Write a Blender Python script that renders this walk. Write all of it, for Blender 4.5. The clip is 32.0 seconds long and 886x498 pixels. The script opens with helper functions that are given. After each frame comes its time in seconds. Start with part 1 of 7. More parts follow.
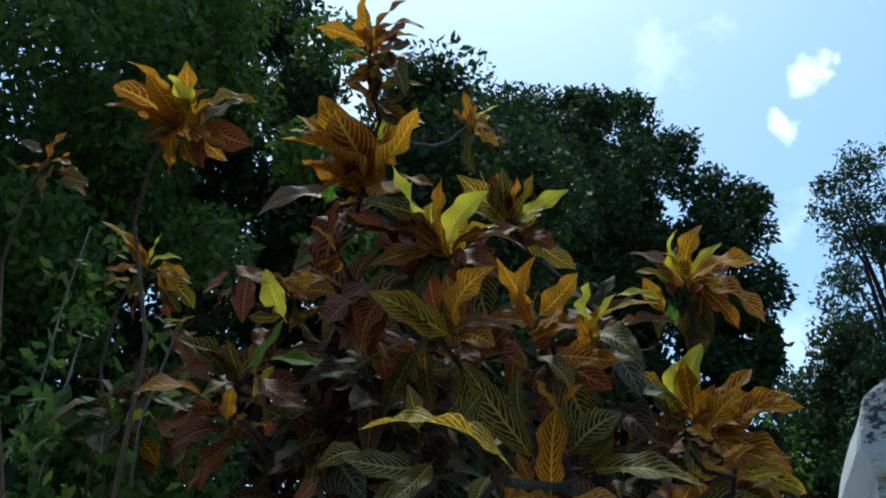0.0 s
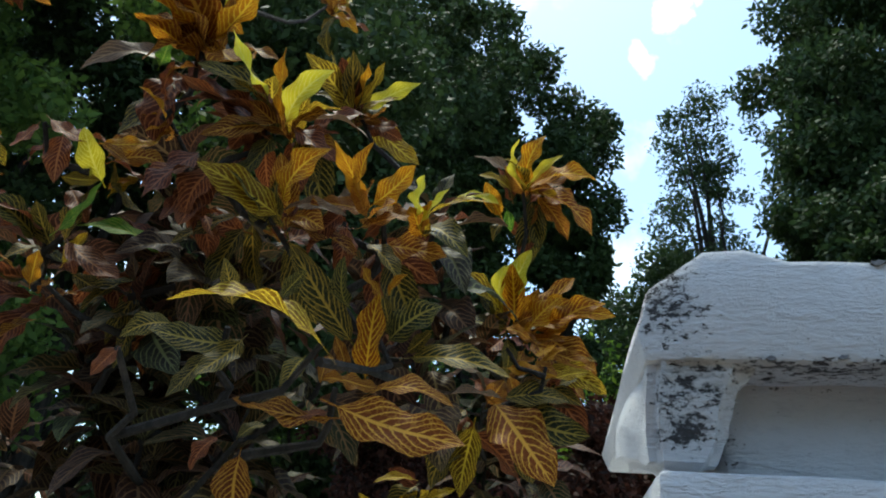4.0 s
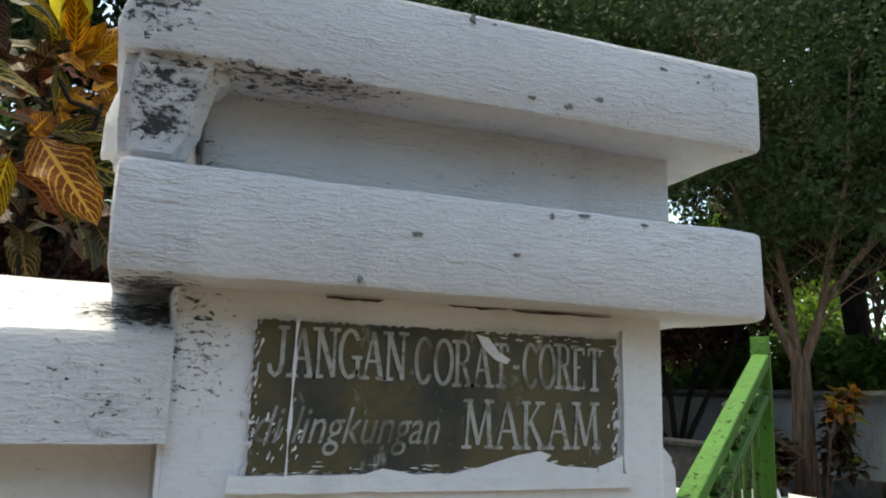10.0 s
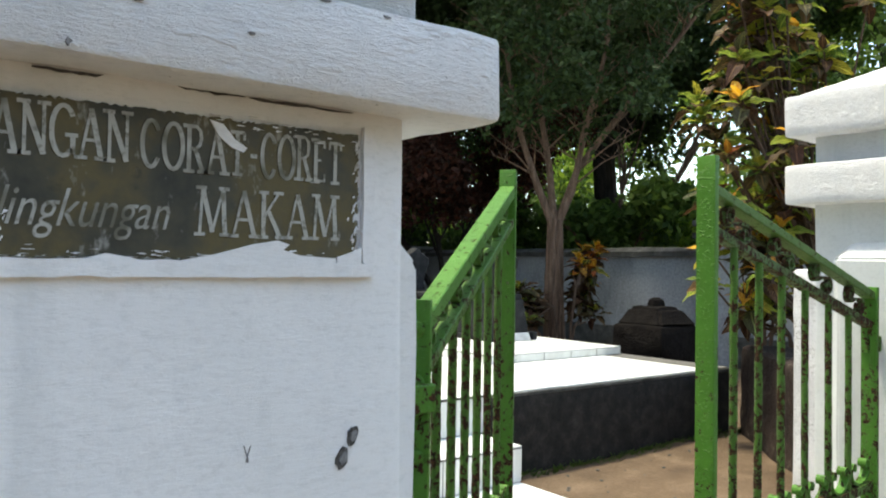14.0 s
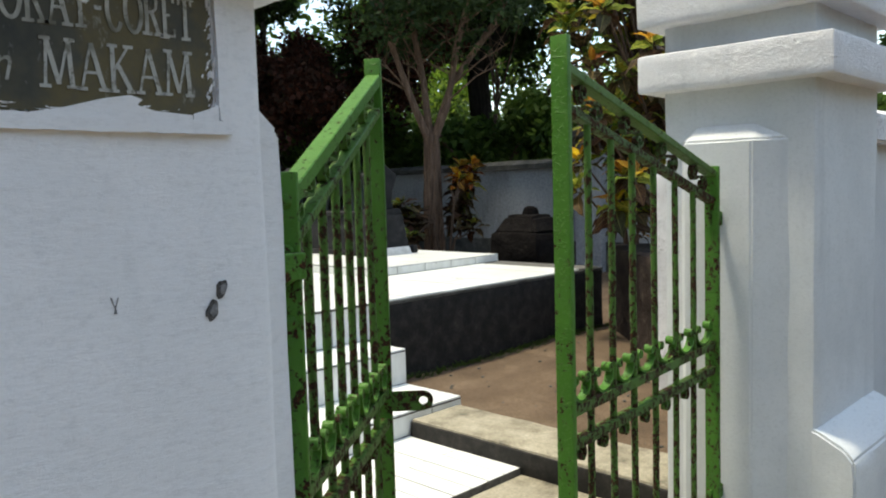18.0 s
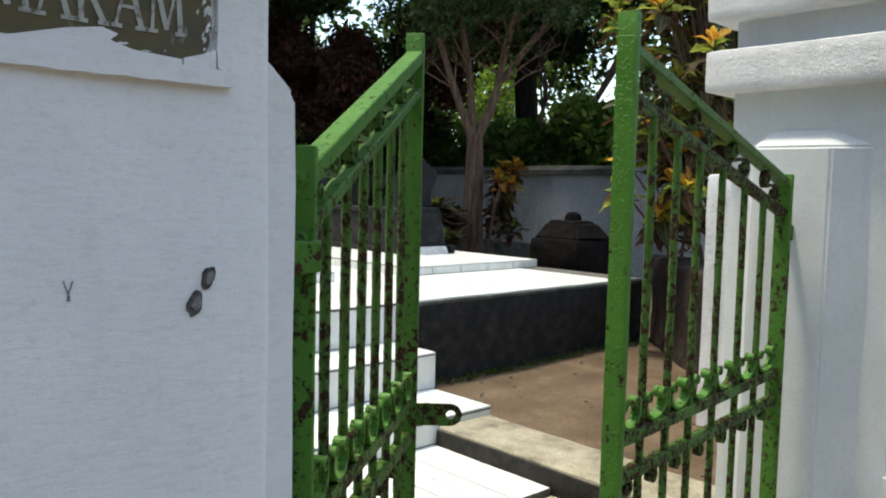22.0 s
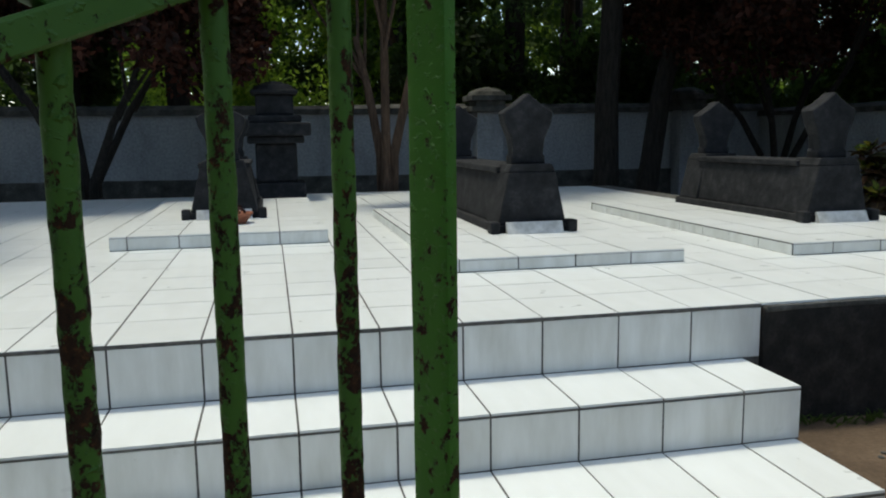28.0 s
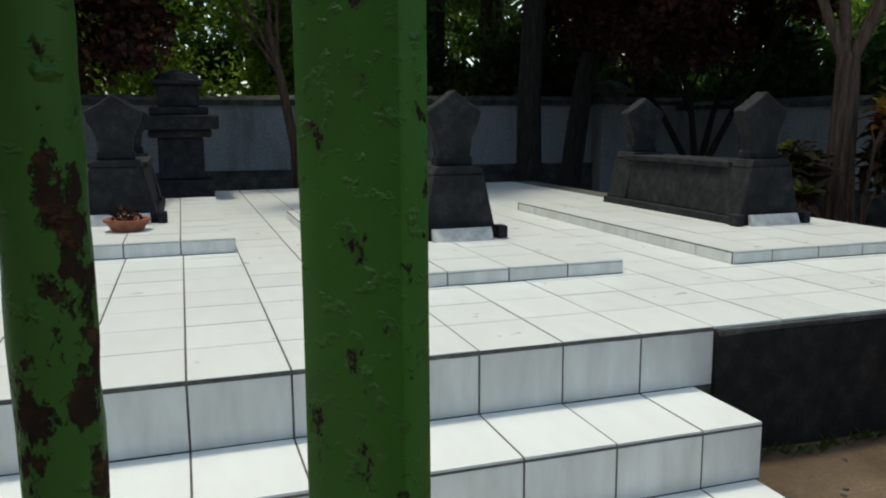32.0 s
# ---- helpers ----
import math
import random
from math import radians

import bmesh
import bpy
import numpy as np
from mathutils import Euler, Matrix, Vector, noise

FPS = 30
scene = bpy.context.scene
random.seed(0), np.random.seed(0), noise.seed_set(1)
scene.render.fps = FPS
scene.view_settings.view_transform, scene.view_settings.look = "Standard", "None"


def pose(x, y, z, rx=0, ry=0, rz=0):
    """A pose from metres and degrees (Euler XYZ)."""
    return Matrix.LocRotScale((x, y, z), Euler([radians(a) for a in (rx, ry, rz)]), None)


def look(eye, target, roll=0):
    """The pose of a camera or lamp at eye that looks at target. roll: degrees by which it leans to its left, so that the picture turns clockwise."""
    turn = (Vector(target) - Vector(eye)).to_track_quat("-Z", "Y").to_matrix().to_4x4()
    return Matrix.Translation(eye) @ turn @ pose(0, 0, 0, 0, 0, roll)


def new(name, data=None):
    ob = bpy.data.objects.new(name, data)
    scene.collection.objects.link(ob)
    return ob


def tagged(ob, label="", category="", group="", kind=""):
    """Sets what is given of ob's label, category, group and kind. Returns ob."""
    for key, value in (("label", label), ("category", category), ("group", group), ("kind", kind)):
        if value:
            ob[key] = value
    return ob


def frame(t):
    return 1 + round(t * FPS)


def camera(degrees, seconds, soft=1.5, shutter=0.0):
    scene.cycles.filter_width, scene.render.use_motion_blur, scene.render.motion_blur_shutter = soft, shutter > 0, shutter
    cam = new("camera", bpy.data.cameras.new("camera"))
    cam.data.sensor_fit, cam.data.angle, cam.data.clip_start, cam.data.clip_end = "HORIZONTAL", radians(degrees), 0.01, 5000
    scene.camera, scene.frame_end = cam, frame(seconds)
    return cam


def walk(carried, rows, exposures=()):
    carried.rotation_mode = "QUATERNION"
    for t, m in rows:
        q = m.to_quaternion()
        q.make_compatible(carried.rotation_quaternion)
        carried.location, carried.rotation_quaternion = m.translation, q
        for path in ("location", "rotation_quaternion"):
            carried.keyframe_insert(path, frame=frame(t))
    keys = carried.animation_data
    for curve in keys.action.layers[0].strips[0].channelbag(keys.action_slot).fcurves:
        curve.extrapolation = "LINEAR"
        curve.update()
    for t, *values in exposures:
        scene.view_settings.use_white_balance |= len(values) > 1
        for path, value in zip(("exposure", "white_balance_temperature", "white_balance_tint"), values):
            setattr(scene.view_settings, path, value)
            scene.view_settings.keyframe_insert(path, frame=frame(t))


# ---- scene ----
# ---------------------------------------------------------------- camera and walk
cam = camera(58.87, 32.0, soft=2.0)
# seconds, eye x y z, yaw to the left of +y, pitch, lean to the left
PATH = [
    (0, 0.950, 0.725, 1.513, 21.78, 31.58, 4.31),
    (0.5, 0.947, 0.721, 1.507, 20.98, 30.75, 4.45),
    (1, 0.945, 0.728, 1.509, 20.23, 30.11, 3.78),
    (1.5, 0.938, 0.720, 1.506, 18.71, 28.79, 3.26),
    (2, 0.949, 0.738, 1.508, 17.60, 27.96, 3.17),
    (2.5, 0.953, 0.748, 1.506, 15.99, 27.14, 3.80),
    (4.5, 0.997, 0.775, 1.502, 6.37, 24.46, 3.45),
    (5, 1.010, 0.774, 1.502, 3.21, 23.61, 3.11),
    (5.5, 1.022, 0.777, 1.497, -0.14, 22.40, 3.23),
    (6, 1.035, 0.777, 1.494, -2.61, 21.53, 2.86),
    (6.5, 1.043, 0.772, 1.491, -5.17, 20.72, 2.84),
    (7, 1.054, 0.771, 1.486, -6.86, 19.83, 2.49),
    (7.5, 1.065, 0.772, 1.479, -9.55, 18.04, 2.35),
    (8, 1.072, 0.770, 1.475, -11.64, 16.61, 2.10),
    (8.5, 1.077, 0.769, 1.469, -13.28, 15.15, 1.75),
    (9, 1.086, 0.772, 1.459, -15.38, 13.91, 1.79),
    (9.5, 1.093, 0.773, 1.449, -17.96, 12.16, 1.93),
    (10, 1.100, 0.777, 1.433, -20.84, 10.52, 1.68),
    (10.5, 1.103, 0.787, 1.423, -23.82, 9.04, 1.75),
    (11, 1.107, 0.788, 1.413, -25.11, 8.41, 1.53),
    (11.5, 1.111, 0.786, 1.407, -26.59, 8.21, 1.43),
    (12, 1.115, 0.781, 1.398, -28.31, 7.00, 1.92),
    (12.5, 1.122, 0.779, 1.387, -30.37, 5.47, 1.71),
    (13, 1.129, 0.778, 1.376, -31.95, 3.92, 1.62),
    (13.5, 1.141, 0.774, 1.365, -35.10, 2.50, 1.15),
    (14, 1.145, 0.768, 1.353, -37.03, 1.20, 0.84),
    (14.5, 1.147, 0.765, 1.339, -38.51, 0.03, 0.74),
    (15, 1.145, 0.759, 1.330, -39.64, -0.53, 1.13),
    (15.5, 1.148, 0.760, 1.321, -41.23, -1.83, 1.06),
    (17.5, 1.136, 0.731, 1.276, -45.59, -4.74, -2.03),
    (18, 1.133, 0.714, 1.267, -45.56, -4.34, -1.67),
    (18.5, 1.131, 0.704, 1.256, -44.63, -4.68, -0.02),
    (19, 1.132, 0.704, 1.249, -44.13, -4.53, 0.90),
    (19.5, 1.125, 0.707, 1.239, -43.96, -4.12, 0.89),
    (20, 1.135, 0.728, 1.240, -43.82, -3.85, 0.93),
    (20.5, 1.134, 0.742, 1.238, -44.59, -3.07, 0.76),
    (21, 1.147, 0.761, 1.239, -44.81, -3.24, 1.31),
    (21.5, 1.177, 0.787, 1.240, -43.56, -3.85, 0.73),
    (22, 1.264, 0.848, 1.245, -42.84, -4.19, 1.39),
    (22.5, 1.372, 0.897, 1.261, -41.51, -3.98, 2.84),
    (23, 1.471, 0.925, 1.268, -40.45, -4.34, 2.97),
    (23.5, 1.541, 0.967, 1.273, -40.51, -4.79, 2.22),
    (24, 1.602, 1.012, 1.269, -39.66, -4.74, 3.02),
    (24.5, 1.692, 1.065, 1.267, -37.77, -3.90, 3.31),
    (26.5, 2.137, 1.333, 1.287, -21.67, -5.55, 0.88),
    (27, 2.200, 1.394, 1.279, -17.54, -6.77, -0.24),
    (27.5, 2.223, 1.467, 1.276, -14.55, -7.53, -0.84),
    (28, 2.242, 1.536, 1.287, -12.25, -8.27, -0.76),
    (28.5, 2.253, 1.616, 1.289, -13.30, -7.77, -1.16),
    (29, 2.265, 1.664, 1.289, -14.18, -7.68, -0.92),
    (29.5, 2.275, 1.695, 1.290, -15.24, -9.47, -0.55),
    (30, 2.278, 1.721, 1.286, -15.48, -11.66, 0.21),
    (30.5, 2.268, 1.735, 1.312, -13.64, -11.28, -0.39),
    (31, 2.269, 1.771, 1.308, -13.79, -11.67, 0.27),
    (31.5, 2.286, 1.848, 1.341, -14.86, -10.86, 1.00),
    (32, 2.317, 1.917, 1.349, -18.22, -9.14, -0.39),
]
# seconds, stops, kelvin, tint
EXPOSURES = [(0.0, 0.7, 5800, -10), (2.0, 0.95, 6000, -8), (2.5, 1.05, 6100, -7), (4.5, 1.35, 6600, -2), (6.0, 1.7, 7100, 3), (8.0, 1.6, 7450, 2), (9.0, 1.47, 7700, 2), (10.0, 1.62, 7900, 2), (11.0, 2.27, 8100, 3), (12.0, 2.5, 8100, 3), (13.0, 2.42, 8000, 3), (14.0, 2.02, 7700, 2), (15.0, 1.75, 7600, 2), (17.5, 1.5, 7600, 3), (20.0, 1.58, 7600, 3), (21.5, 1.58, 7500, 3), (23.0, 1.3, 7300, 3), (24.5, 1.02, 7200, 3), (27.0, 0.80, 7050, 2), (28.0, 0.68, 7000, 1), (32.0, 0.62, 7150, 0)]
walk(cam, [(t, pose(x, y, z, 90 + pitch, 0, yaw) @ pose(0, 0, 0, 0, 0, lean)) for t, x, y, z, yaw, pitch, lean in PATH], EXPOSURES)
# ---------------------------------------------------------------- sky and sun
SUN_EL, SUN_AZ = 74.0, 325.0   # degrees; azimuth clockwise from +y
world = bpy.data.worlds.new("sky")
scene.world = world
world.use_nodes = True
wt = world.node_tree
sky = wt.nodes.new("ShaderNodeTexSky")
sky.sky_type = "NISHITA"
sky.sun_disc = False
sky.sun_elevation, sky.sun_rotation = radians(SUN_EL), radians(SUN_AZ)
sky.air_density, sky.dust_density, sky.ozone_density = 1.0, 1.4, 1.2
wt.nodes["Background"].inputs[1].default_value = 0.15
# thin broken cloud over the blue
geo = wt.nodes.new("ShaderNodeTexCoord")
puff = wt.nodes.new("ShaderNodeTexNoise")
puff.inputs["Scale"].default_value, puff.inputs["Detail"].default_value, puff.inputs["Roughness"].default_value = 3.2, 6.0, 0.55
wt.links.new(geo.outputs["Generated"], puff.inputs["Vector"])
cover = wt.nodes.new("ShaderNodeMapRange")
cover.inputs[1].default_value, cover.inputs[2].default_value, cover.inputs[4].default_value = 0.56, 0.72, 0.8
wt.links.new(puff.outputs[0], cover.inputs[0])
# two small puffs of cloud: direction, radius
thick = cover.outputs[0]
for way, wide in (((0.1313, 0.7396, 0.6601), 0.024), ((0.1518, 0.7344, 0.6616), 0.016), ((0.0952, 0.7732, 0.6269), 0.023)):
    shift = wt.nodes.new("ShaderNodeVectorMath")
    shift.operation = "MULTIPLY_ADD"
    ragged_edge = wt.nodes.new("ShaderNodeTexNoise")
    ragged_edge.inputs["Scale"].default_value, ragged_edge.inputs["Detail"].default_value = 26.0, 5.0
    wt.links.new(geo.outputs["Generated"], ragged_edge.inputs["Vector"])
    wt.links.new(ragged_edge.outputs[1], shift.inputs[0])
    shift.inputs[1].default_value = (0.07, 0.07, 0.07)
    wt.links.new(geo.outputs["Generated"], shift.inputs[2])
    near = wt.nodes.new("ShaderNodeVectorMath")
    near.operation = "DISTANCE"
    wt.links.new(shift.outputs[0], near.inputs[0])
    near.inputs[1].default_value = tuple(v + 0.035 for v in way)
    soft_edge = wt.nodes.new("ShaderNodeMapRange")
    soft_edge.inputs[1].default_value, soft_edge.inputs[2].default_value, soft_edge.inputs[4].default_value = wide, wide * 0.35, 0.95
    wt.links.new(near.outputs["Value"], soft_edge.inputs[0])
    both = wt.nodes.new("ShaderNodeMath")
    both.operation = "MAXIMUM"
    wt.links.new(thick, both.inputs[0])
    wt.links.new(soft_edge.outputs[0], both.inputs[1])
    thick = both.outputs[0]
cloud = wt.nodes.new("ShaderNodeMix")
cloud.data_type = "RGBA"
wt.links.new(thick, cloud.inputs[0])
wt.links.new(sky.outputs[0], cloud.inputs[6])
cloud.inputs[7].default_value = (6.2, 6.4, 6.6, 1)
wt.links.new(cloud.outputs[2], wt.nodes["Background"].inputs[0])
sun_data = bpy.data.lights.new("sun", "SUN")
sun_data.energy, sun_data.angle, sun_data.color = 1.5, radians(7.0), (1.0, 0.95, 0.86)
sun = new("sun", sun_data)
sd = Vector((math.sin(radians(SUN_AZ)) * math.cos(radians(SUN_EL)), math.cos(radians(SUN_AZ)) * math.cos(radians(SUN_EL)), math.sin(radians(SUN_EL))))
sun.matrix_world = look(sd * 30, (0, 0, 0))
# ---------------------------------------------------------------- materials
def rgb(v):
    return (*v, 1.0) if len(v) == 3 else v


class Mat:
    """A small node-tree writer round one Principled BSDF."""

    def __init__(self, name, rough=0.6, metallic=0.0, spec=0.5):
        self.m = bpy.data.materials.new(name)
        self.m.use_nodes = True
        self.t = self.m.node_tree
        self.b = self.t.nodes["Principled BSDF"]
        self.b.inputs["Roughness"].default_value = rough
        self.b.inputs["Metallic"].default_value = metallic
        self.b.inputs["Specular IOR Level"].default_value = spec
        self.co = None

    def node(self, kind, **props):
        n = self.t.nodes.new(kind)
        for k, v in props.items():
            setattr(n, k, v)
        return n

    def link(self, a, b):
        self.t.links.new(a, b)

    def coord(self, which="Object"):
        c = self.node("ShaderNodeTexCoord")
        return c.outputs[which]

    def place(self):
        """Object coordinates shifted by each object's own random number."""
        info = self.node("ShaderNodeObjectInfo")
        add = self.node("ShaderNodeVectorMath", operation="MULTIPLY_ADD")
        comb = self.node("ShaderNodeCombineXYZ")
        for i in range(3):
            self.link(info.outputs["Random"], comb.inputs[i])
        self.link(comb.outputs[0], add.inputs[0])
        add.inputs[1].default_value = (37.0, 19.0, 53.0)
        self.link(self.coord("Object"), add.inputs[2])
        return add.outputs[0]

    def noise(self, scale, detail=4.0, rough=0.55, vec=None, stretch=None, dist=0.0):
        v = vec if vec is not None else self.coord()
        if stretch:
            mp = self.node("ShaderNodeMapping")
            mp.inputs["Scale"].default_value = stretch
            self.link(v, mp.inputs[0])
            v = mp.outputs[0]
        n = self.node("ShaderNodeTexNoise")
        n.inputs["Scale"].default_value = scale
        n.inputs["Detail"].default_value = detail
        n.inputs["Roughness"].default_value = rough
        n.inputs["Distortion"].default_value = dist
        self.link(v, n.inputs["Vector"])
        return n.outputs[0]

    def ramp(self, fac, stops, mode="LINEAR"):
        r = self.node("ShaderNodeValToRGB")
        r.color_ramp.interpolation = mode
        el = r.color_ramp.elements
        el[0].position, el[0].color = stops[0][0], rgb(stops[0][1])
        el[1].position, el[1].color = stops[-1][0], rgb(stops[-1][1])
        for p, c in stops[1:-1]:
            e = el.new(p)
            e.color = rgb(c)
        self.link(fac, r.inputs[0])
        return r.outputs[0]

    def step(self, fac, lo, hi):
        n = self.node("ShaderNodeMapRange")
        n.inputs[1].default_value, n.inputs[2].default_value = lo, hi
        self.link(fac, n.inputs[0])
        return n.outputs[0]

    def math(self, op, a, b=None):
        n = self.node("ShaderNodeMath", operation=op)
        for i, v in enumerate((a, b)):
            if v is None:
                continue
            if isinstance(v, (int, float)):
                n.inputs[i].default_value = v
            else:
                self.link(v, n.inputs[i])
        return n.outputs[0]

    def mix(self, fac, a, b, blend="MIX"):
        n = self.node("ShaderNodeMix", data_type="RGBA", blend_type=blend)
        for i, v in ((0, fac), (6, a), (7, b)):
            if isinstance(v, (int, float)):
                n.inputs[i].default_value = v
            elif isinstance(v, (tuple, list)):
                n.inputs[i].default_value = rgb(v)
            else:
                self.link(v, n.inputs[i])
        return n.outputs[2]

    def color(self, c):
        if isinstance(c, (tuple, list)):
            self.b.inputs["Base Color"].default_value = rgb(c)
        else:
            self.link(c, self.b.inputs["Base Color"])
        return self

    def rough(self, r):
        self.link(r, self.b.inputs["Roughness"])
        return self

    def bump(self, height, strength=0.3, distance=0.01):
        n = self.node("ShaderNodeBump")
        n.inputs["Strength"].default_value = strength
        n.inputs["Distance"].default_value = distance
        self.link(height, n.inputs["Height"])
        self.link(n.outputs[0], self.b.inputs["Normal"])
        return self


def plaster(name, base, grey, chips=0.62, worn=(), brushed=1.0):
    """Brushed limewash over render, with dark chipped spots and faint dirt. worn: centre, half sizes and strength of battered spots."""
    m = Mat(name, rough=0.75, spec=0.3)
    co = m.coord()
    grain = m.noise(240, 3, 0.6, co)
    brush = m.noise(100, 7, 0.75, co, stretch=(0.55, 1, 1.2))
    lumps = m.noise(7, 3, 0.5, co)
    dirt = m.noise(2.3, 5, 0.62, co)
    c = m.mix(m.step(dirt, 0.42, 0.78), base, grey)
    c = m.mix(m.step(m.noise(5.5, 4, 0.6, co, stretch=(2.2, 2.2, 0.25)), 0.58, 0.80), c, grey)
    c = m.mix(m.math("MULTIPLY", m.step(brush, 0.50, 0.34), 0.35), c, tuple(v * 0.8 for v in grey))
    zone = m.math("MULTIPLY", m.step(m.noise(4.2, 4, 0.65, co), 0.50, 0.70), 0.055)
    for centre, half, amount in worn:
        mp = m.node("ShaderNodeMapping", vector_type="TEXTURE")
        mp.inputs["Location"].default_value = centre
        mp.inputs["Scale"].default_value = half
        m.link(co, mp.inputs[0])
        far = m.node("ShaderNodeVectorMath", operation="LENGTH")
        m.link(mp.outputs[0], far.inputs[0])
        zone = m.math("ADD", zone, m.math("MULTIPLY", m.step(far.outputs["Value"], 1.0, 0.25), amount))
    flecks = m.math("ADD", m.noise(140, 8, 0.78, co, stretch=(0.62, 0.9, 1.2)), zone)
    spot = m.step(flecks, chips, chips + 0.014)
    scuff = m.step(m.math("ADD", m.noise(38, 6, 0.78, co, stretch=(0.4, 0.8, 1.5)), m.math("MULTIPLY", zone, 0.8)), chips - 0.005, chips + 0.05)
    c = m.mix(m.math("MULTIPLY", scuff, 0.42), c, (0.30, 0.305, 0.315))
    c = m.mix(spot, c, m.mix(grain, (0.015, 0.015, 0.016), (0.12, 0.12, 0.125)))
    m.color(c)
    strokes = m.noise(300, 3, 0.6, co, stretch=(0.16, 1, 1))
    ridge = m.step(m.noise(26, 5, 0.7, co, stretch=(0.45, 1, 1.6)), 0.56, 0.70)
    brush = m.math("ADD", m.math("MULTIPLY", brush, 0.8), m.math("ADD", m.math("MULTIPLY", strokes, 0.45), m.math("MULTIPLY", ridge, 0.5)))
    h = m.math("ADD", m.math("MULTIPLY", brush, 0.75), m.math("ADD", m.math("MULTIPLY", grain, 0.2), m.math("MULTIPLY", lumps, 0.8)))
    h = m.math("SUBTRACT", h, m.math("ADD", m.math("MULTIPLY", spot, 0.5), m.math("MULTIPLY", scuff, 0.2)))
    m.bump(h, 0.85 * brushed, 0.008)
    return m.m


M_plaster = plaster("painted_plaster", (0.78, 0.785, 0.80), (0.66, 0.675, 0.69), 0.715, [((1.14, 1.55, 1.48), (0.075, 0.2, 0.13), 0.15), ((1.17, 1.55, 1.30), (0.05, 0.2, 0.3), 0.07)], brushed=0.26)
M_plaster_worn = plaster(
    "worn_painted_plaster", (0.77, 0.775, 0.79), (0.62, 0.635, 0.655), 0.655,
    [((1.085, 1.485, 1.79), (0.055, 0.12, 0.085), 0.155), ((1.098, 1.52, 1.668), (0.036, 0.2, 0.020), 0.21), ((1.10, 1.50, 1.70), (0.055, 0.2, 0.03), 0.13), ((1.22, 1.49, 1.724), (0.16, 0.09, 0.014), 0.16), ((1.145, 1.55, 1.66), (0.02, 0.05, 0.05), 0.10), ((1.105, 1.56, 1.51), (0.085, 0.12, 0.035), 0.26), ((1.08, 1.545, 1.42), (0.10, 0.1, 0.07), 0.075), ((0.75, 1.60, 1.53), (0.7, 0.14, 0.05), 0.08), ((1.70, 1.48, 1.80), (0.09, 0.05, 0.03), 0.06), ((1.72, 1.48, 1.60), (0.09, 0.05, 0.05), 0.045)],
)


def green_paint(name, rusty, base=(0.085, 0.30, 0.045), spots=0.45):
    m = Mat(name, rough=0.52, spec=0.26)
    co = m.place()
    tone = m.noise(9, 3, 0.5, co)
    c = m.mix(tone, tuple(v * 0.8 for v in base), tuple(v * 1.15 for v in base))
    zone = m.step(m.noise(7, 3, 0.6, co), 0.44, 0.62)
    up = m.node("ShaderNodeSeparateXYZ")
    m.link(m.coord("Object"), up.inputs[0])
    low = m.step(up.outputs[2], 1.32, 1.16)   # paint has failed most on the lower part of the leaves
    zone = m.math("ADD", m.math("MULTIPLY", zone, m.math("ADD", m.math("MULTIPLY", low, 0.5), 0.42)), m.math("MULTIPLY", low, 0.22))
    warp = m.node("ShaderNodeVectorMath", operation="MULTIPLY_ADD")
    nz = m.node("ShaderNodeTexNoise")
    nz.inputs["Scale"].default_value, nz.inputs["Detail"].default_value = 130.0, 3.0
    m.link(co, nz.inputs["Vector"])
    m.link(nz.outputs[1], warp.inputs[0])
    warp.inputs[1].default_value = (0.024, 0.024, 0.024)
    m.link(co, warp.inputs[2])
    cells = m.node("ShaderNodeTexVoronoi")
    cells.inputs["Scale"].default_value = 78.0
    m.link(warp.outputs[0], cells.inputs["Vector"])
    pick = m.node("ShaderNodeSeparateColor")
    m.link(cells.outputs["Color"], pick.inputs[0])
    size = m.math("MINIMUM", m.math("MULTIPLY", m.math("SUBTRACT", m.math("ADD", pick.outputs[0], m.math("MULTIPLY", zone, spots)), 0.94), 0.8), 0.40)
    pits = m.step(m.math("SUBTRACT", size, cells.outputs["Distance"]), -0.02, 0.05)
    big = m.step(m.math("ADD", m.noise(74, 6, 0.72, co, stretch=(1, 1, 0.75)), m.math("ADD", m.math("MULTIPLY", zone, 0.07), m.math("MULTIPLY", low, 0.05))), rusty + 0.09, rusty + 0.12)
    rust = m.math("MAXIMUM", pits, big)
    rc = m.ramp(m.noise(190, 4, 0.65, co), [(0.3, (0.012, 0.007, 0.004)), (0.55, (0.040, 0.018, 0.008)), (0.75, (0.14, 0.055, 0.016))])
    m.color(m.mix(rust, c, rc))
    m.rough(m.math("ADD", m.math("MULTIPLY", rust, 0.4), 0.5))
    blister = m.step(m.noise(120, 3, 0.5, co, stretch=(1, 1, 1.4)), 0.58, 0.72)
    fine = m.noise(30, 3, 0.5, co)
    h = m.math("ADD", m.math("MULTIPLY", blister, 0.5), m.math("MULTIPLY", fine, 0.7))
    m.bump(m.math("SUBTRACT", h, m.math("MULTIPLY", rust, 0.9)), 0.8, 0.0040)
    return m.m


M_green = green_paint("green_gate_paint", 0.550, (0.058, 0.174, 0.020), 0.80)
M_green_post = green_paint("spotted_green_gate_paint", 0.54, (0.058, 0.172, 0.020), 1.0)
M_green_sound = green_paint("sound_green_gate_paint", 0.60, (0.058, 0.176, 0.020), 0.55)
M_green_brown = green_paint("rust_eaten_green_gate_paint", 0.405, (0.052, 0.115, 0.024), 1.5)
M_green_rusty = green_paint("rusty_green_gate_paint", 0.500, (0.060, 0.142, 0.022), 1.05)



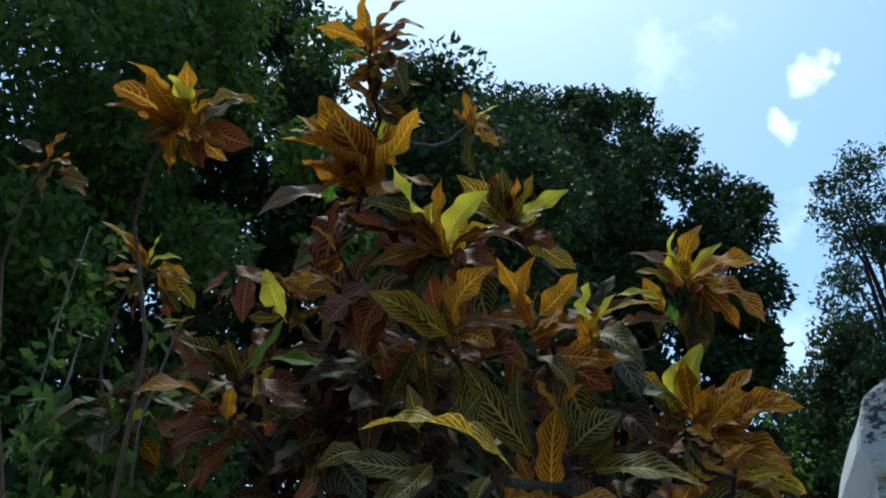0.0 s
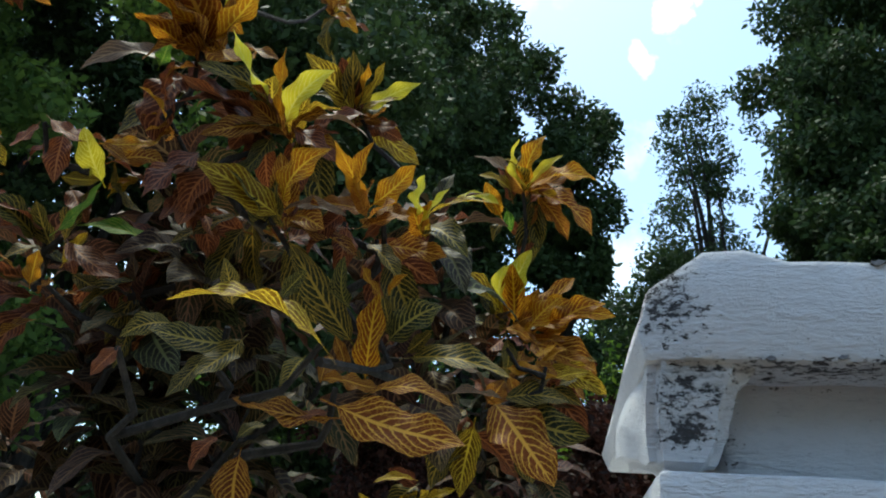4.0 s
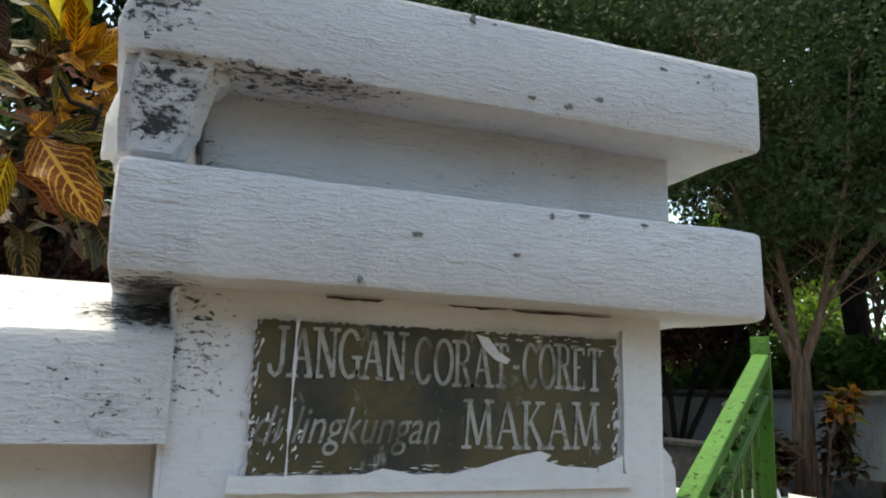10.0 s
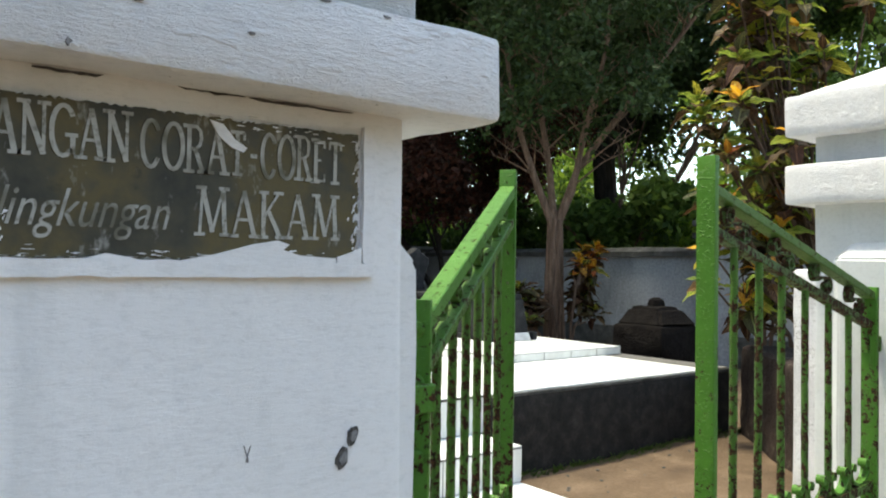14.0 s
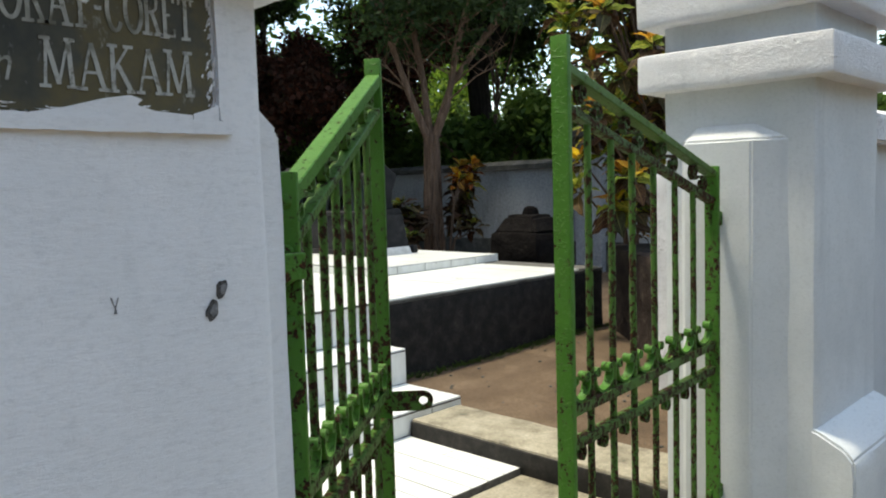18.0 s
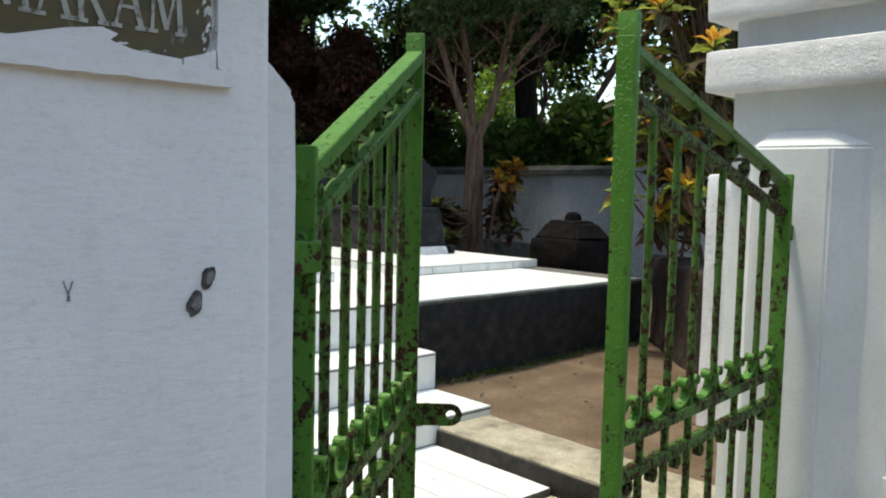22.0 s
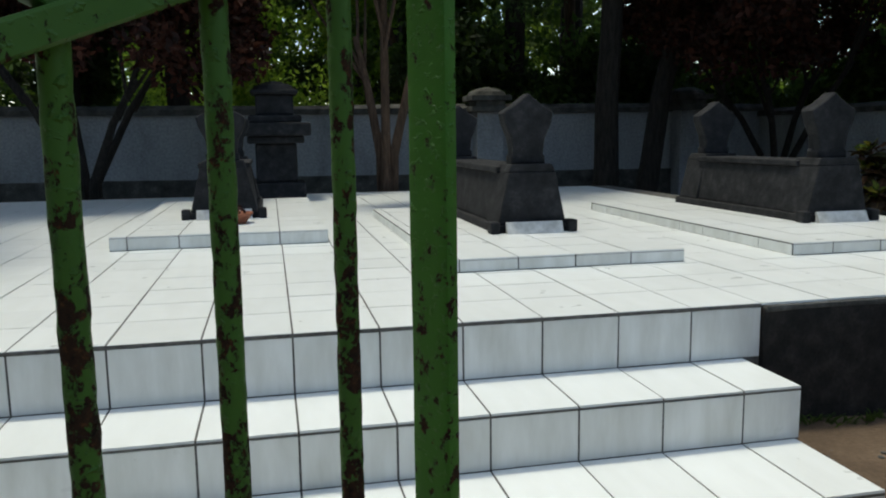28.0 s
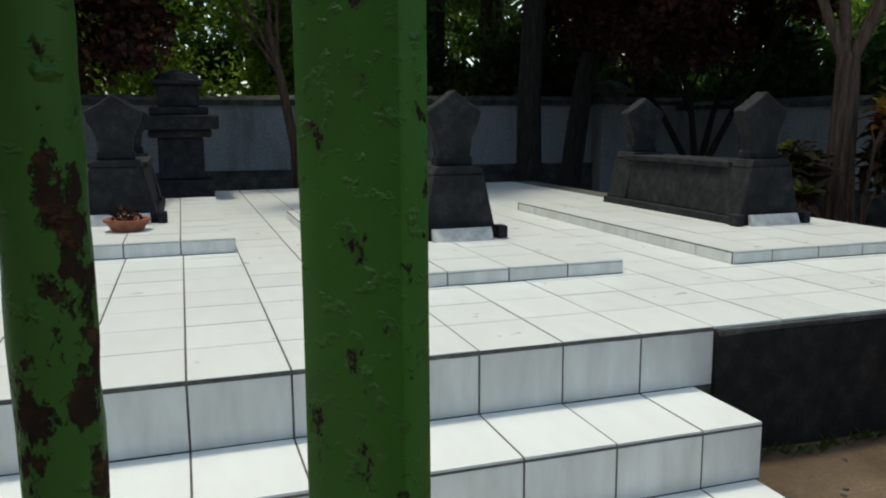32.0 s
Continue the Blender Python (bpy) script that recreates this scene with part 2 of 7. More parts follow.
def tile_mat(name, grime):
    m = Mat(name, rough=0.16, spec=0.5)
    info = m.node("ShaderNodeObjectInfo")
    co = m.place()
    v = m.step(info.outputs["Random"], -0.2, 1.2)
    c = m.mix(v, (0.70, 0.725, 0.715), (0.77, 0.795, 0.785))
    dirt = m.step(m.noise(5, 5, 0.65, co), 0.52, 0.85)
    c = m.mix(m.math("MULTIPLY", dirt, 0.07), c, (0.46, 0.45, 0.41))
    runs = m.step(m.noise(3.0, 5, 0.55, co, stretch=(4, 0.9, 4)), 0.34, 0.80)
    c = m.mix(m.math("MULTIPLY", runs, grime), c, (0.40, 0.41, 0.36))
    speck = m.step(m.noise(40, 2, 0.5, co), 0.78, 0.82)
    c = m.mix(m.math("MULTIPLY", speck, 0.25), c, (0.3, 0.28, 0.24))
    m.color(c)
    m.rough(m.step(m.noise(9, 3, 0.5, co), -1.2, 4.2))
    m.bump(m.noise(4, 2, 0.4, co), 0.03, 0.004)
    return m.m


M_tile = tile_mat("white_ceramic_tile", 0.16)
# upright tiles: heavier streaks, also greyed to take in their shade
M_tile_upright = tile_mat("streaked_upright_tile", 0.60)


def simple(name, stops, scale, rough=0.85, bump=0.4, dist=0.01, detail=6, stretch=None, spec=0.3, fine=None):
    m = Mat(name, rough=rough, spec=spec)
    co = m.coord()
    n = m.noise(scale, detail, 0.62, co, stretch=stretch)
    c = m.ramp(n, stops)
    if fine:
        g = m.noise(fine, 4, 0.6, co)
        c = m.mix(m.step(g, 0.35, 0.75), m.mix(0.35, c, (0, 0, 0)), c)
        h = m.math("ADD", n, m.math("MULTIPLY", g, 0.5))
    else:
        h = n
    m.color(c).bump(h, bump, dist)
    return m.m


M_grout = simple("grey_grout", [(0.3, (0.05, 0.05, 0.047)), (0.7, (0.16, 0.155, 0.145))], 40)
M_black = simple("black_painted_render", [(0.28, (0.010, 0.0095, 0.009)), (0.52, (0.024, 0.022, 0.020)), (0.68, (0.045, 0.040, 0.036)), (0.82, (0.10, 0.09, 0.08))], 13, rough=0.8, bump=0.5, fine=70)
M_soil = simple("bare_brown_soil", [(0.3, (0.085, 0.057, 0.036)), (0.55, (0.14, 0.097, 0.062)), (0.75, (0.20, 0.142, 0.095))], 3.2, rough=0.95, bump=0.6, dist=0.03, fine=60)
M_cement = simple("weathered_cement", [(0.26, (0.05, 0.047, 0.04)), (0.40, (0.26, 0.235, 0.175)), (0.55, (0.36, 0.33, 0.25)), (0.8, (0.46, 0.42, 0.33))], 9, rough=0.9, bump=0.5, fine=90)
M_stone = simple("dark_carved_stone", [(0.3, (0.012, 0.013, 0.0145)), (0.55, (0.029, 0.030, 0.033)), (0.8, (0.065, 0.065, 0.069))], 11, rough=0.8, bump=0.6, fine=120, spec=0.2)
M_rock = simple("black_weathered_stone", [(0.3, (0.006, 0.005, 0.005)), (0.6, (0.015, 0.013, 0.012)), (0.8, (0.03, 0.026, 0.023))], 8, rough=0.95, bump=0.9, dist=0.03, fine=50, spec=0.08)
M_rock_brown = simple("brown_mossy_stone", [(0.3, (0.018, 0.012, 0.010)), (0.6, (0.05, 0.034, 0.027)), (0.68, (0.10, 0.08, 0.065)), (0.73, (0.42, 0.42, 0.39))], 9, rough=0.95, bump=0.9, dist=0.03, fine=45)
M_farwall = simple("dingy_white_wall", [(0.26, (0.19, 0.195, 0.20)), (0.47, (0.40, 0.42, 0.44)), (0.8, (0.53, 0.55, 0.575))], 1.6, rough=0.9, bump=0.2, stretch=(1, 1, 0.35), fine=30)
M_coping = simple("mossy_grey_coping", [(0.3, (0.045, 0.045, 0.042)), (0.6, (0.13, 0.13, 0.12)), (0.85, (0.3, 0.3, 0.29))], 6, rough=0.95, bump=0.7, fine=60)
M_marble = simple("white_plaque", [(0.35, (0.42, 0.42, 0.40)), (0.7, (0.68, 0.68, 0.66))], 14, rough=0.5, bump=0.2)
M_terracotta = simple("terracotta", [(0.3, (0.20, 0.07, 0.04)), (0.7, (0.36, 0.14, 0.08))], 20, rough=0.85)
M_bark = simple("brown_bark", [(0.3, (0.05, 0.032, 0.022)), (0.7, (0.17, 0.11, 0.075))], 9, rough=0.95, bump=0.9, dist=0.02, stretch=(3, 3, 0.5), fine=60)
M_bark_ropy = simple("reddish_brown_bark", [(0.3, (0.10, 0.062, 0.042)), (0.55, (0.20, 0.128, 0.088)), (0.75, (0.30, 0.205, 0.145))], 9, rough=0.95, bump=0.9, dist=0.02, stretch=(3, 3, 0.4), fine=60)
M_bark_dark = simple("dark_bark", [(0.3, (0.012, 0.011, 0.009)), (0.7, (0.05, 0.042, 0.035))], 9, rough=0.95, bump=0.9, dist=0.02, stretch=(3, 3, 0.5), fine=60)
M_bark_pale = simple("pale_bark", [(0.3, (0.12, 0.11, 0.095)), (0.7, (0.34, 0.31, 0.27))], 9, rough=0.95, bump=0.7, dist=0.01, stretch=(3, 3, 0.6), fine=60)
M_steel_dark = simple("dark_rusted_iron", [(0.3, (0.03, 0.02, 0.015)), (0.7, (0.12, 0.06, 0.035))], 30, rough=0.8)


def leaf_mat(name, dark, light, gloss=0.62, through_amount=0.25):
    """Tree foliage: one hue per leaf, with light passing through."""
    m = Mat(name, rough=gloss, spec=0.2)
    geo = m.node("ShaderNodeNewGeometry")
    c = m.mix(geo.outputs["Random Per Island"], dark, light)
    m.color(c)
    tr = m.node("ShaderNodeBsdfTranslucent")
    m.link(c, tr.inputs[0])
    mixs = m.node("ShaderNodeMixShader")
    mixs.inputs[0].default_value = through_amount
    m.link(m.b.outputs[0], mixs.inputs[1])
    m.link(tr.outputs[0], mixs.inputs[2])
    m.link(mixs.outputs[0], m.t.nodes["Material Output"].inputs[0])
    return m.m


M_leaf_dark = leaf_mat("dark_tree_leaves", (0.018, 0.035, 0.012), (0.05, 0.085, 0.025))
M_leaf_mid = leaf_mat("green_tree_leaves", (0.035, 0.075, 0.016), (0.11, 0.18, 0.035), through_amount=0.45)
M_leaf_bright = leaf_mat("bright_green_leaves", (0.09, 0.19, 0.02), (0.26, 0.38, 0.05), through_amount=0.55)
M_leaf_red = leaf_mat("dark_red_leaves", (0.016, 0.008, 0.006), (0.075, 0.024, 0.014), through_amount=0.25)


def croton_mat(name, stops, vein, through_amount=0.5):
    """Croton leaf: blade colour differing from leaf to leaf, pale midrib and side veins along the leaf's own length and width."""
    m = Mat(name, rough=0.55, spec=0.16)
    uv = m.node("ShaderNodeUVMap")
    sep = m.node("ShaderNodeSeparateXYZ")
    m.link(uv.outputs[0], sep.inputs[0])
    u, v = sep.outputs[0], m.math("ABSOLUTE", m.math("SUBTRACT", sep.outputs[1], 0.5))
    info = m.node("ShaderNodeObjectInfo")
    co = m.place()
    patch = m.noise(16, 3, 0.6, co)
    hue = m.math("ADD", m.math("MULTIPLY", info.outputs["Random"], 0.78), m.math("MULTIPLY", patch, 0.26))
    blade = m.ramp(hue, stops)
    rib = m.step(v, 0.05, 0.028)
    wob = m.math("MULTIPLY", m.noise(30, 2, 0.5, co), 0.05)
    swept = m.math("ADD", m.math("MULTIPLY", v, 0.30), m.math("MULTIPLY", m.math("MULTIPLY", v, v), 0.75))
    ph = m.math("FRACT", m.math("MULTIPLY", m.math("SUBTRACT", m.math("ADD", u, wob), swept), 10.0))
    side = m.step(m.math("ABSOLUTE", m.math("SUBTRACT", ph, 0.5)), 0.15, 0.06)
    # fine net between the side veins
    grid = m.node("ShaderNodeCombineXYZ")
    m.link(m.math("ADD", m.math("MULTIPLY", u, 19.0), m.math("MULTIPLY", info.outputs["Random"], 50.0)), grid.inputs[0])
    m.link(m.math("MULTIPLY", sep.outputs[1], 7.0), grid.inputs[1])
    net = m.node("ShaderNodeTexVoronoi", feature="DISTANCE_TO_EDGE")
    net.inputs["Scale"].default_value = 1.0
    m.link(grid.outputs[0], net.inputs["Vector"])
    mesh_lines = m.math("MULTIPLY", m.step(net.outputs["Distance"], 0.075, 0.025), m.math("MULTIPLY", m.step(v, 0.10, 0.30), 0.42))
    veins = m.math("MAXIMUM", rib, m.math("MAXIMUM", mesh_lines, m.math("MULTIPLY", side, m.step(m.noise(9, 2, 0.5, co), 0.1, 0.34))))
    vc = m.ramp(info.outputs["Random"], vein)
    c = m.mix(veins, blade, vc)
    c = m.mix(m.math("MULTIPLY", m.step(patch, 0.62, 0.75), 0.5), c, (0.06, 0.035, 0.02))
    m.color(c)
    h = m.math("SUBTRACT", m.math("MULTIPLY", m.math("ABSOLUTE", m.math("SUBTRACT", ph, 0.5)), -0.6), m.math("MULTIPLY", rib, 0.5))
    m.bump(h, 0.35, 0.004)
    tr = m.node("ShaderNodeBsdfTranslucent")
    m.link(c, tr.inputs[0])
    mixs = m.node("ShaderNodeMixShader")
    mixs.inputs[0].default_value = through_amount
    m.link(m.b.outputs[0], mixs.inputs[1])
    m.link(tr.outputs[0], mixs.inputs[2])
    m.link(mixs.outputs[0], m.t.nodes["Material Output"].inputs[0])
    return m.m


M_croton = croton_mat(
    "croton_leaf",
    [(0.0, (0.018, 0.050, 0.012)), (0.25, (0.032, 0.060, 0.012)), (0.4, (0.085, 0.030, 0.010)), (0.52, (0.075, 0.016, 0.012)), (0.66, (0.22, 0.05, 0.010)), (0.83, (0.36, 0.09, 0.008)), (1.0, (0.06, 0.08, 0.014))],
    [(0.0, (0.50, 0.48, 0.10)), (0.3, (0.62, 0.34, 0.05)), (0.6, (0.52, 0.18, 0.06)), (0.8, (0.66, 0.36, 0.05)), (1.0, (0.66, 0.50, 0.08))],
)
# darker leaves; shade inside the shrubs is put into their colour
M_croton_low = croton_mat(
    "shaded_croton_leaf",
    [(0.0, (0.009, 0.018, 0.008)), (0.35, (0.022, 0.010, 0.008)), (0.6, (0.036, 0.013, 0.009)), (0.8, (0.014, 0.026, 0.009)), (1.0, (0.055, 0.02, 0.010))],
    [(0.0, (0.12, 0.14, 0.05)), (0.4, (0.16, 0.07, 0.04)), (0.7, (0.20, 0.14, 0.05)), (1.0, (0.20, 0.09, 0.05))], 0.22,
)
M_croton_green = croton_mat(
    "green_croton_leaf",
    [(0.0, (0.03, 0.07, 0.012)), (0.3, (0.06, 0.12, 0.015)), (0.55, (0.13, 0.19, 0.02)), (0.72, (0.26, 0.20, 0.02)), (0.85, (0.05, 0.09, 0.015)), (1.0, (0.45, 0.36, 0.02))],
    [(0.0, (0.35, 0.42, 0.08)), (0.5, (0.55, 0.52, 0.08)), (1.0, (0.60, 0.50, 0.08))],
)
M_croton_top = croton_mat(
    "yellow_croton_leaf",
    [(0.0, (0.10, 0.19, 0.02)), (0.15, (0.40, 0.12, 0.006)), (0.45, (0.56, 0.21, 0.006)), (0.62, (0.26, 0.06, 0.008)), (0.8, (0.62, 0.30, 0.008)), (0.93, (0.74, 0.58, 0.02)), (1.0, (0.5, 0.14, 0.01))],
    [(0.0, (0.6, 0.58, 0.12)), (0.5, (0.66, 0.48, 0.09)), (1.0, (0.62, 0.36, 0.08))],
)
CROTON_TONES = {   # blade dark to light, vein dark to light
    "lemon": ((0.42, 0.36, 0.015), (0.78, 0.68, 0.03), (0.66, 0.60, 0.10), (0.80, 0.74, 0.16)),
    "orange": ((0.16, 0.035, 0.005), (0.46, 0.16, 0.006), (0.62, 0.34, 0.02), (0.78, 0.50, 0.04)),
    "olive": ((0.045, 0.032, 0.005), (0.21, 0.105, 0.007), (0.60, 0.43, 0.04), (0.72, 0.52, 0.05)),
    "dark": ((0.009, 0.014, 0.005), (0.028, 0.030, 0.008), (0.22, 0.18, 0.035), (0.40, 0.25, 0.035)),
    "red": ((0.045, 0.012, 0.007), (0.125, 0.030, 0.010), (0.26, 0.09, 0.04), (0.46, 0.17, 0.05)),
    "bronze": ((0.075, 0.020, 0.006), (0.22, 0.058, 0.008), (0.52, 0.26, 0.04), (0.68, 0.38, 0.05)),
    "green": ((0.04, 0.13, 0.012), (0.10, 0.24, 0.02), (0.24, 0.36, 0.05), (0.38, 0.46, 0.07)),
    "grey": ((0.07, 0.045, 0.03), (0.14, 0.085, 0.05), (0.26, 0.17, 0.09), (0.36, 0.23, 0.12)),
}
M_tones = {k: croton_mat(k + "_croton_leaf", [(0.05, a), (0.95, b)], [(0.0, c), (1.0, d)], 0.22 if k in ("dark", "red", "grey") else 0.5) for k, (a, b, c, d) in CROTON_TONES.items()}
M_pier = plaster("weathered_pier_plaster", (0.74, 0.75, 0.77), (0.46, 0.47, 0.49), 0.60, brushed=0.6)
# white plaster greyed and blued: the right pillar's shade put into its colour
M_plaster_shade = plaster("shade_blued_plaster", (0.61, 0.635, 0.645), (0.49, 0.52, 0.535), 0.70, brushed=0.26)
# ---------------------------------------------------------------- mesh helpers
def mesh_of(bm, name, mat, smooth=False):
    me = bpy.data.meshes.new(name)
    bm.to_mesh(me)
    bm.free()
    if mat:
        me.materials.append(mat)
    if smooth:
        me.polygons.foreach_set("use_smooth", [True] * len(me.polygons))
        me.set_sharp_from_angle(angle=radians(32))
    return me


def part(name, bm, material, parent, label="", smooth=False):
    """Link a bmesh as one mesh object under a thing or under a part."""
    ob = new(name, mesh_of(bm, name, material, smooth))
    ob.parent = parent
    if label:
        ob["label"] = label
    return ob


def top(name, bm, material, label, category, group="", kind="", at=None, smooth=False):
    ob = new(name, mesh_of(bm, name, material, smooth))
    if at is not None:
        ob.matrix_world = at
    return tagged(ob, label, category, group, kind)


def thing(name, label, category, group="", kind="", at=None):
    ob = new(name)
    ob.empty_display_size = 0.1
    if at is not None:
        ob.matrix_world = at
    return tagged(ob, label, category, group, kind)


def box(bm, x0, y0, z0, x1, y1, z1, bevel=0.0, seg=2, cuts=0):
    r = bmesh.ops.create_cube(bm, size=1.0, matrix=Matrix.Translation(((x0 + x1) / 2, (y0 + y1) / 2, (z0 + z1) / 2)) @ Matrix.Diagonal((x1 - x0, y1 - y0, z1 - z0, 1)))
    vs = r["verts"]
    if bevel:
        es = {e for v in vs for e in v.link_edges}
        r = bmesh.ops.bevel(bm, geom=list(es), offset=bevel, segments=seg, profile=0.5, affect="EDGES")
        vs = list({v for f in r["faces"] for v in f.verts})
    return vs


def boxed(*a, **k):
    bm = bmesh.new()
    box(bm, *a, **k)
    return bm


def rough_up(bm, amount, scale=6.0, length=0.06, seed=0.0):
    """Cut long edges and push points about, for hand-made plaster edges."""
    for _ in range(4):
        es = [e for e in bm.edges if e.calc_length() > length]
        if not es or len(bm.verts) > 9000:
            break
        bmesh.ops.subdivide_edges(bm, edges=es, cuts=1, use_grid_fill=True)
    bm.normal_update()
    for v in bm.verts:
        p = v.co * scale + Vector((seed, seed * 1.7, seed * 0.3))
        v.co += v.normal * amount * (noise.noise(p) + 0.5 * noise.noise(p * 3.1))
    return bm


def prism(bm, poly, axis, a, b):
    """Extrude a closed outline of 2D points along an axis from a to b."""
    def put(p, w):
        return {"x": (w, p[0], p[1]), "y": (p[0], w, p[1]), "z": (p[0], p[1], w)}[axis]
    va = [bm.verts.new(put(p, a)) for p in poly]
    vb = [bm.verts.new(put(p, b)) for p in poly]
    n = len(poly)
    fs = [bm.faces.new(va), bm.faces.new(vb[::-1])]
    fs += [bm.faces.new((va[i], vb[i], vb[(i + 1) % n], va[(i + 1) % n])) for i in range(n)]
    bmesh.ops.recalc_face_normals(bm, faces=bm.faces[:])
    return bm


def tube(bm, pts, radii, sides=8, cap=True):
    """A round rod along points with a radius at each."""
    pts = [Vector(p) for p in pts]
    rings = []
    a = None
    for i, p in enumerate(pts):
        d = (pts[min(i + 1, len(pts) - 1)] - pts[max(i - 1, 0)]).normalized()
        if a is None:
            a = d.orthogonal()
        a = (a - d * a.dot(d)).normalized()
        b = d.cross(a)
        r = radii[i] if hasattr(radii, "__len__") else radii
        rings.append([bm.verts.new(p + (a * math.cos(k * 2 * math.pi / sides) + b * math.sin(k * 2 * math.pi / sides)) * r) for k in range(sides)])
    for r0, r1 in zip(rings, rings[1:]):
        for k in range(sides):
            bm.faces.new((r0[k], r0[(k + 1) % sides], r1[(k + 1) % sides], r1[k]))
    if cap:
        bm.faces.new(rings[0][::-1])
        bm.faces.new(rings[-1])
    return bm


def flat_bar(bm, pts, w, t, normal):
    """A flat bar of width w (in the plane across normal) and thickness t along points."""
    pts = [Vector(p) for p in pts]
    n = Vector(normal).normalized()
    rings = []
    for i, p in enumerate(pts):
        d = (pts[min(i + 1, len(pts) - 1)] - pts[max(i - 1, 0)]).normalized()
        s = d.cross(n).normalized()
        rings.append([bm.verts.new(p + s * a * w / 2 + n * b * t / 2) for a, b in ((-1, -1), (1, -1), (1, 1), (-1, 1))])
    for r0, r1 in zip(rings, rings[1:]):
        for k in range(4):
            bm.faces.new((r0[k], r0[(k + 1) % 4], r1[(k + 1) % 4], r1[k]))
    bm.faces.new(rings[0][::-1])
    bm.faces.new(rings[-1])
    bmesh.ops.recalc_face_normals(bm, faces=bm.faces[:])
    return bm


def lathe(bm, prof, sides=16, centre=(0, 0, 0)):
    rings = [[bm.verts.new((centre[0] + r * math.cos(k * 2 * math.pi / sides), centre[1] + r * math.sin(k * 2 * math.pi / sides), centre[2] + z)) for k in range(sides)] for r, z in prof]
    for r0, r1 in zip(rings, rings[1:]):
        for k in range(sides):
            bm.faces.new((r0[k], r0[(k + 1) % sides], r1[(k + 1) % sides], r1[k]))
    bm.faces.new(rings[0][::-1])
    bm.faces.new(rings[-1])
    return bm


def words(text, height, x0, x1, z, y, parent, mat, shear=0.0, depth=0.0006):
    """A line of lettering in the built-in font, fitted between x0 and x1, on a face that looks towards -y, turned into a mesh."""
    cu = bpy.data.curves.new("lettering", "FONT")
    cu.body, cu.size, cu.extrude, cu.shear = text, 1.0, 0.0, shear
    tmp = bpy.data.objects.new("lettering", cu)
    scene.collection.objects.link(tmp)
    me = bpy.data.meshes.new_from_object(tmp.evaluated_get(bpy.context.evaluated_depsgraph_get()))
    bpy.data.objects.remove(tmp)
    xs = [v.co.x for v in me.vertices]
    ys = [v.co.y for v in me.vertices if True]
    kx, ky = (x1 - x0) / (max(xs) - min(xs)), height / (max(ys) - min(0.0, min(ys)))
    me.transform(Matrix.Translation((x0 - min(xs) * kx, y - depth, z)) @ Matrix.Rotation(radians(90), 4, "X") @ Matrix.Diagonal((kx, ky, 1, 1)))
    me.materials.clear()
    me.materials.append(mat)
    ob = new("lettering", me)
    ob.parent = parent
    return ob


ROUND = [(0.5 + 0.5 * math.cos(a), 0.5 + 0.5 * math.sin(a)) for a in [2 * math.pi * k / 20 for k in range(21)]]
# strokes of hand-painted capitals in a unit square: points, weight; feet: ends that carry a serif
CAPITALS = {
    "J": ([([(0.72, 1), (0.72, 0.28), (0.60, 0.08), (0.36, 0.0), (0.12, 0.08), (0.02, 0.24)], 1)], [(0.72, 1)], 0.9),
    "A": ([([(0.05, 0), (0.48, 1)], 0.6), ([(0.48, 1), (0.95, 0)], 1.1), ([(0.22, 0.36), (0.78, 0.36)], 0.7)], [(0.05, 0), (0.95, 0)], 1.0),
    "N": ([([(0.10, 0), (0.10, 1)], 0.7), ([(0.10, 1), (0.90, 0)], 1.1), ([(0.90, 0), (0.90, 1)], 0.7)], [(0.10, 0), (0.05, 1), (0.90, 1)], 1.0),
    "G": ([([(p, q) for p, q in ROUND[2:18]] + [(0.92, 0.12)], 1), ([(0.92, 0.04), (0.92, 0.42)], 1)], [(0.86, 0.42)], 1.0),
    "C": ([(ROUND[2:19], 1)], [], 0.9),
    "O": ([(ROUND, 1)], [], 1.0),
    "R": ([([(0.12, 0), (0.12, 1)], 1), ([(0.12, 1), (0.55, 1), (0.78, 0.90), (0.82, 0.74), (0.72, 0.58), (0.5, 0.5), (0.12, 0.5)], 0.8), ([(0.48, 0.5), (0.92, 0)], 1)], [(0.12, 0), (0.92, 0), (0.08, 1)], 0.95),
    "T": ([([(0.5, 0), (0.5, 1)], 1), ([(0.05, 0.97), (0.95, 0.97)], 0.8), ([(0.05, 0.97), (0.05, 0.80)], 0.6), ([(0.95, 0.97), (0.95, 0.80)], 0.6)], [(0.5, 0)], 0.9),
    "E": ([([(0.14, 0), (0.14, 1)], 1), ([(0.14, 0.97), (0.85, 0.97), (0.85, 0.82)], 0.7), ([(0.14, 0.52), (0.6, 0.52)], 0.6), ([(0.14, 0.03), (0.88, 0.03), (0.88, 0.2)], 0.7)], [(0.10, 0), (0.10, 1)], 0.85),
    "M": ([([(0.08, 0), (0.16, 1)], 0.7), ([(0.16, 1), (0.5, 0.05)], 1.1), ([(0.5, 0.05), (0.84, 1)], 0.6), ([(0.84, 1), (0.92, 0)], 1.1)], [(0.08, 0), (0.92, 0), (0.12, 1), (0.88, 1)], 1.25),
    "K": ([([(0.14, 0), (0.14, 1)], 1.1), ([(0.14, 0.42), (0.82, 1)], 0.6), ([(0.36, 0.58), (0.90, 0)], 1.1)], [(0.14, 0), (0.90, 0), (0.14, 1), (0.82, 1)], 1.0),
    "-": ([([(0, 0.45), (1, 0.45)], 1)], [], 0.4),
}


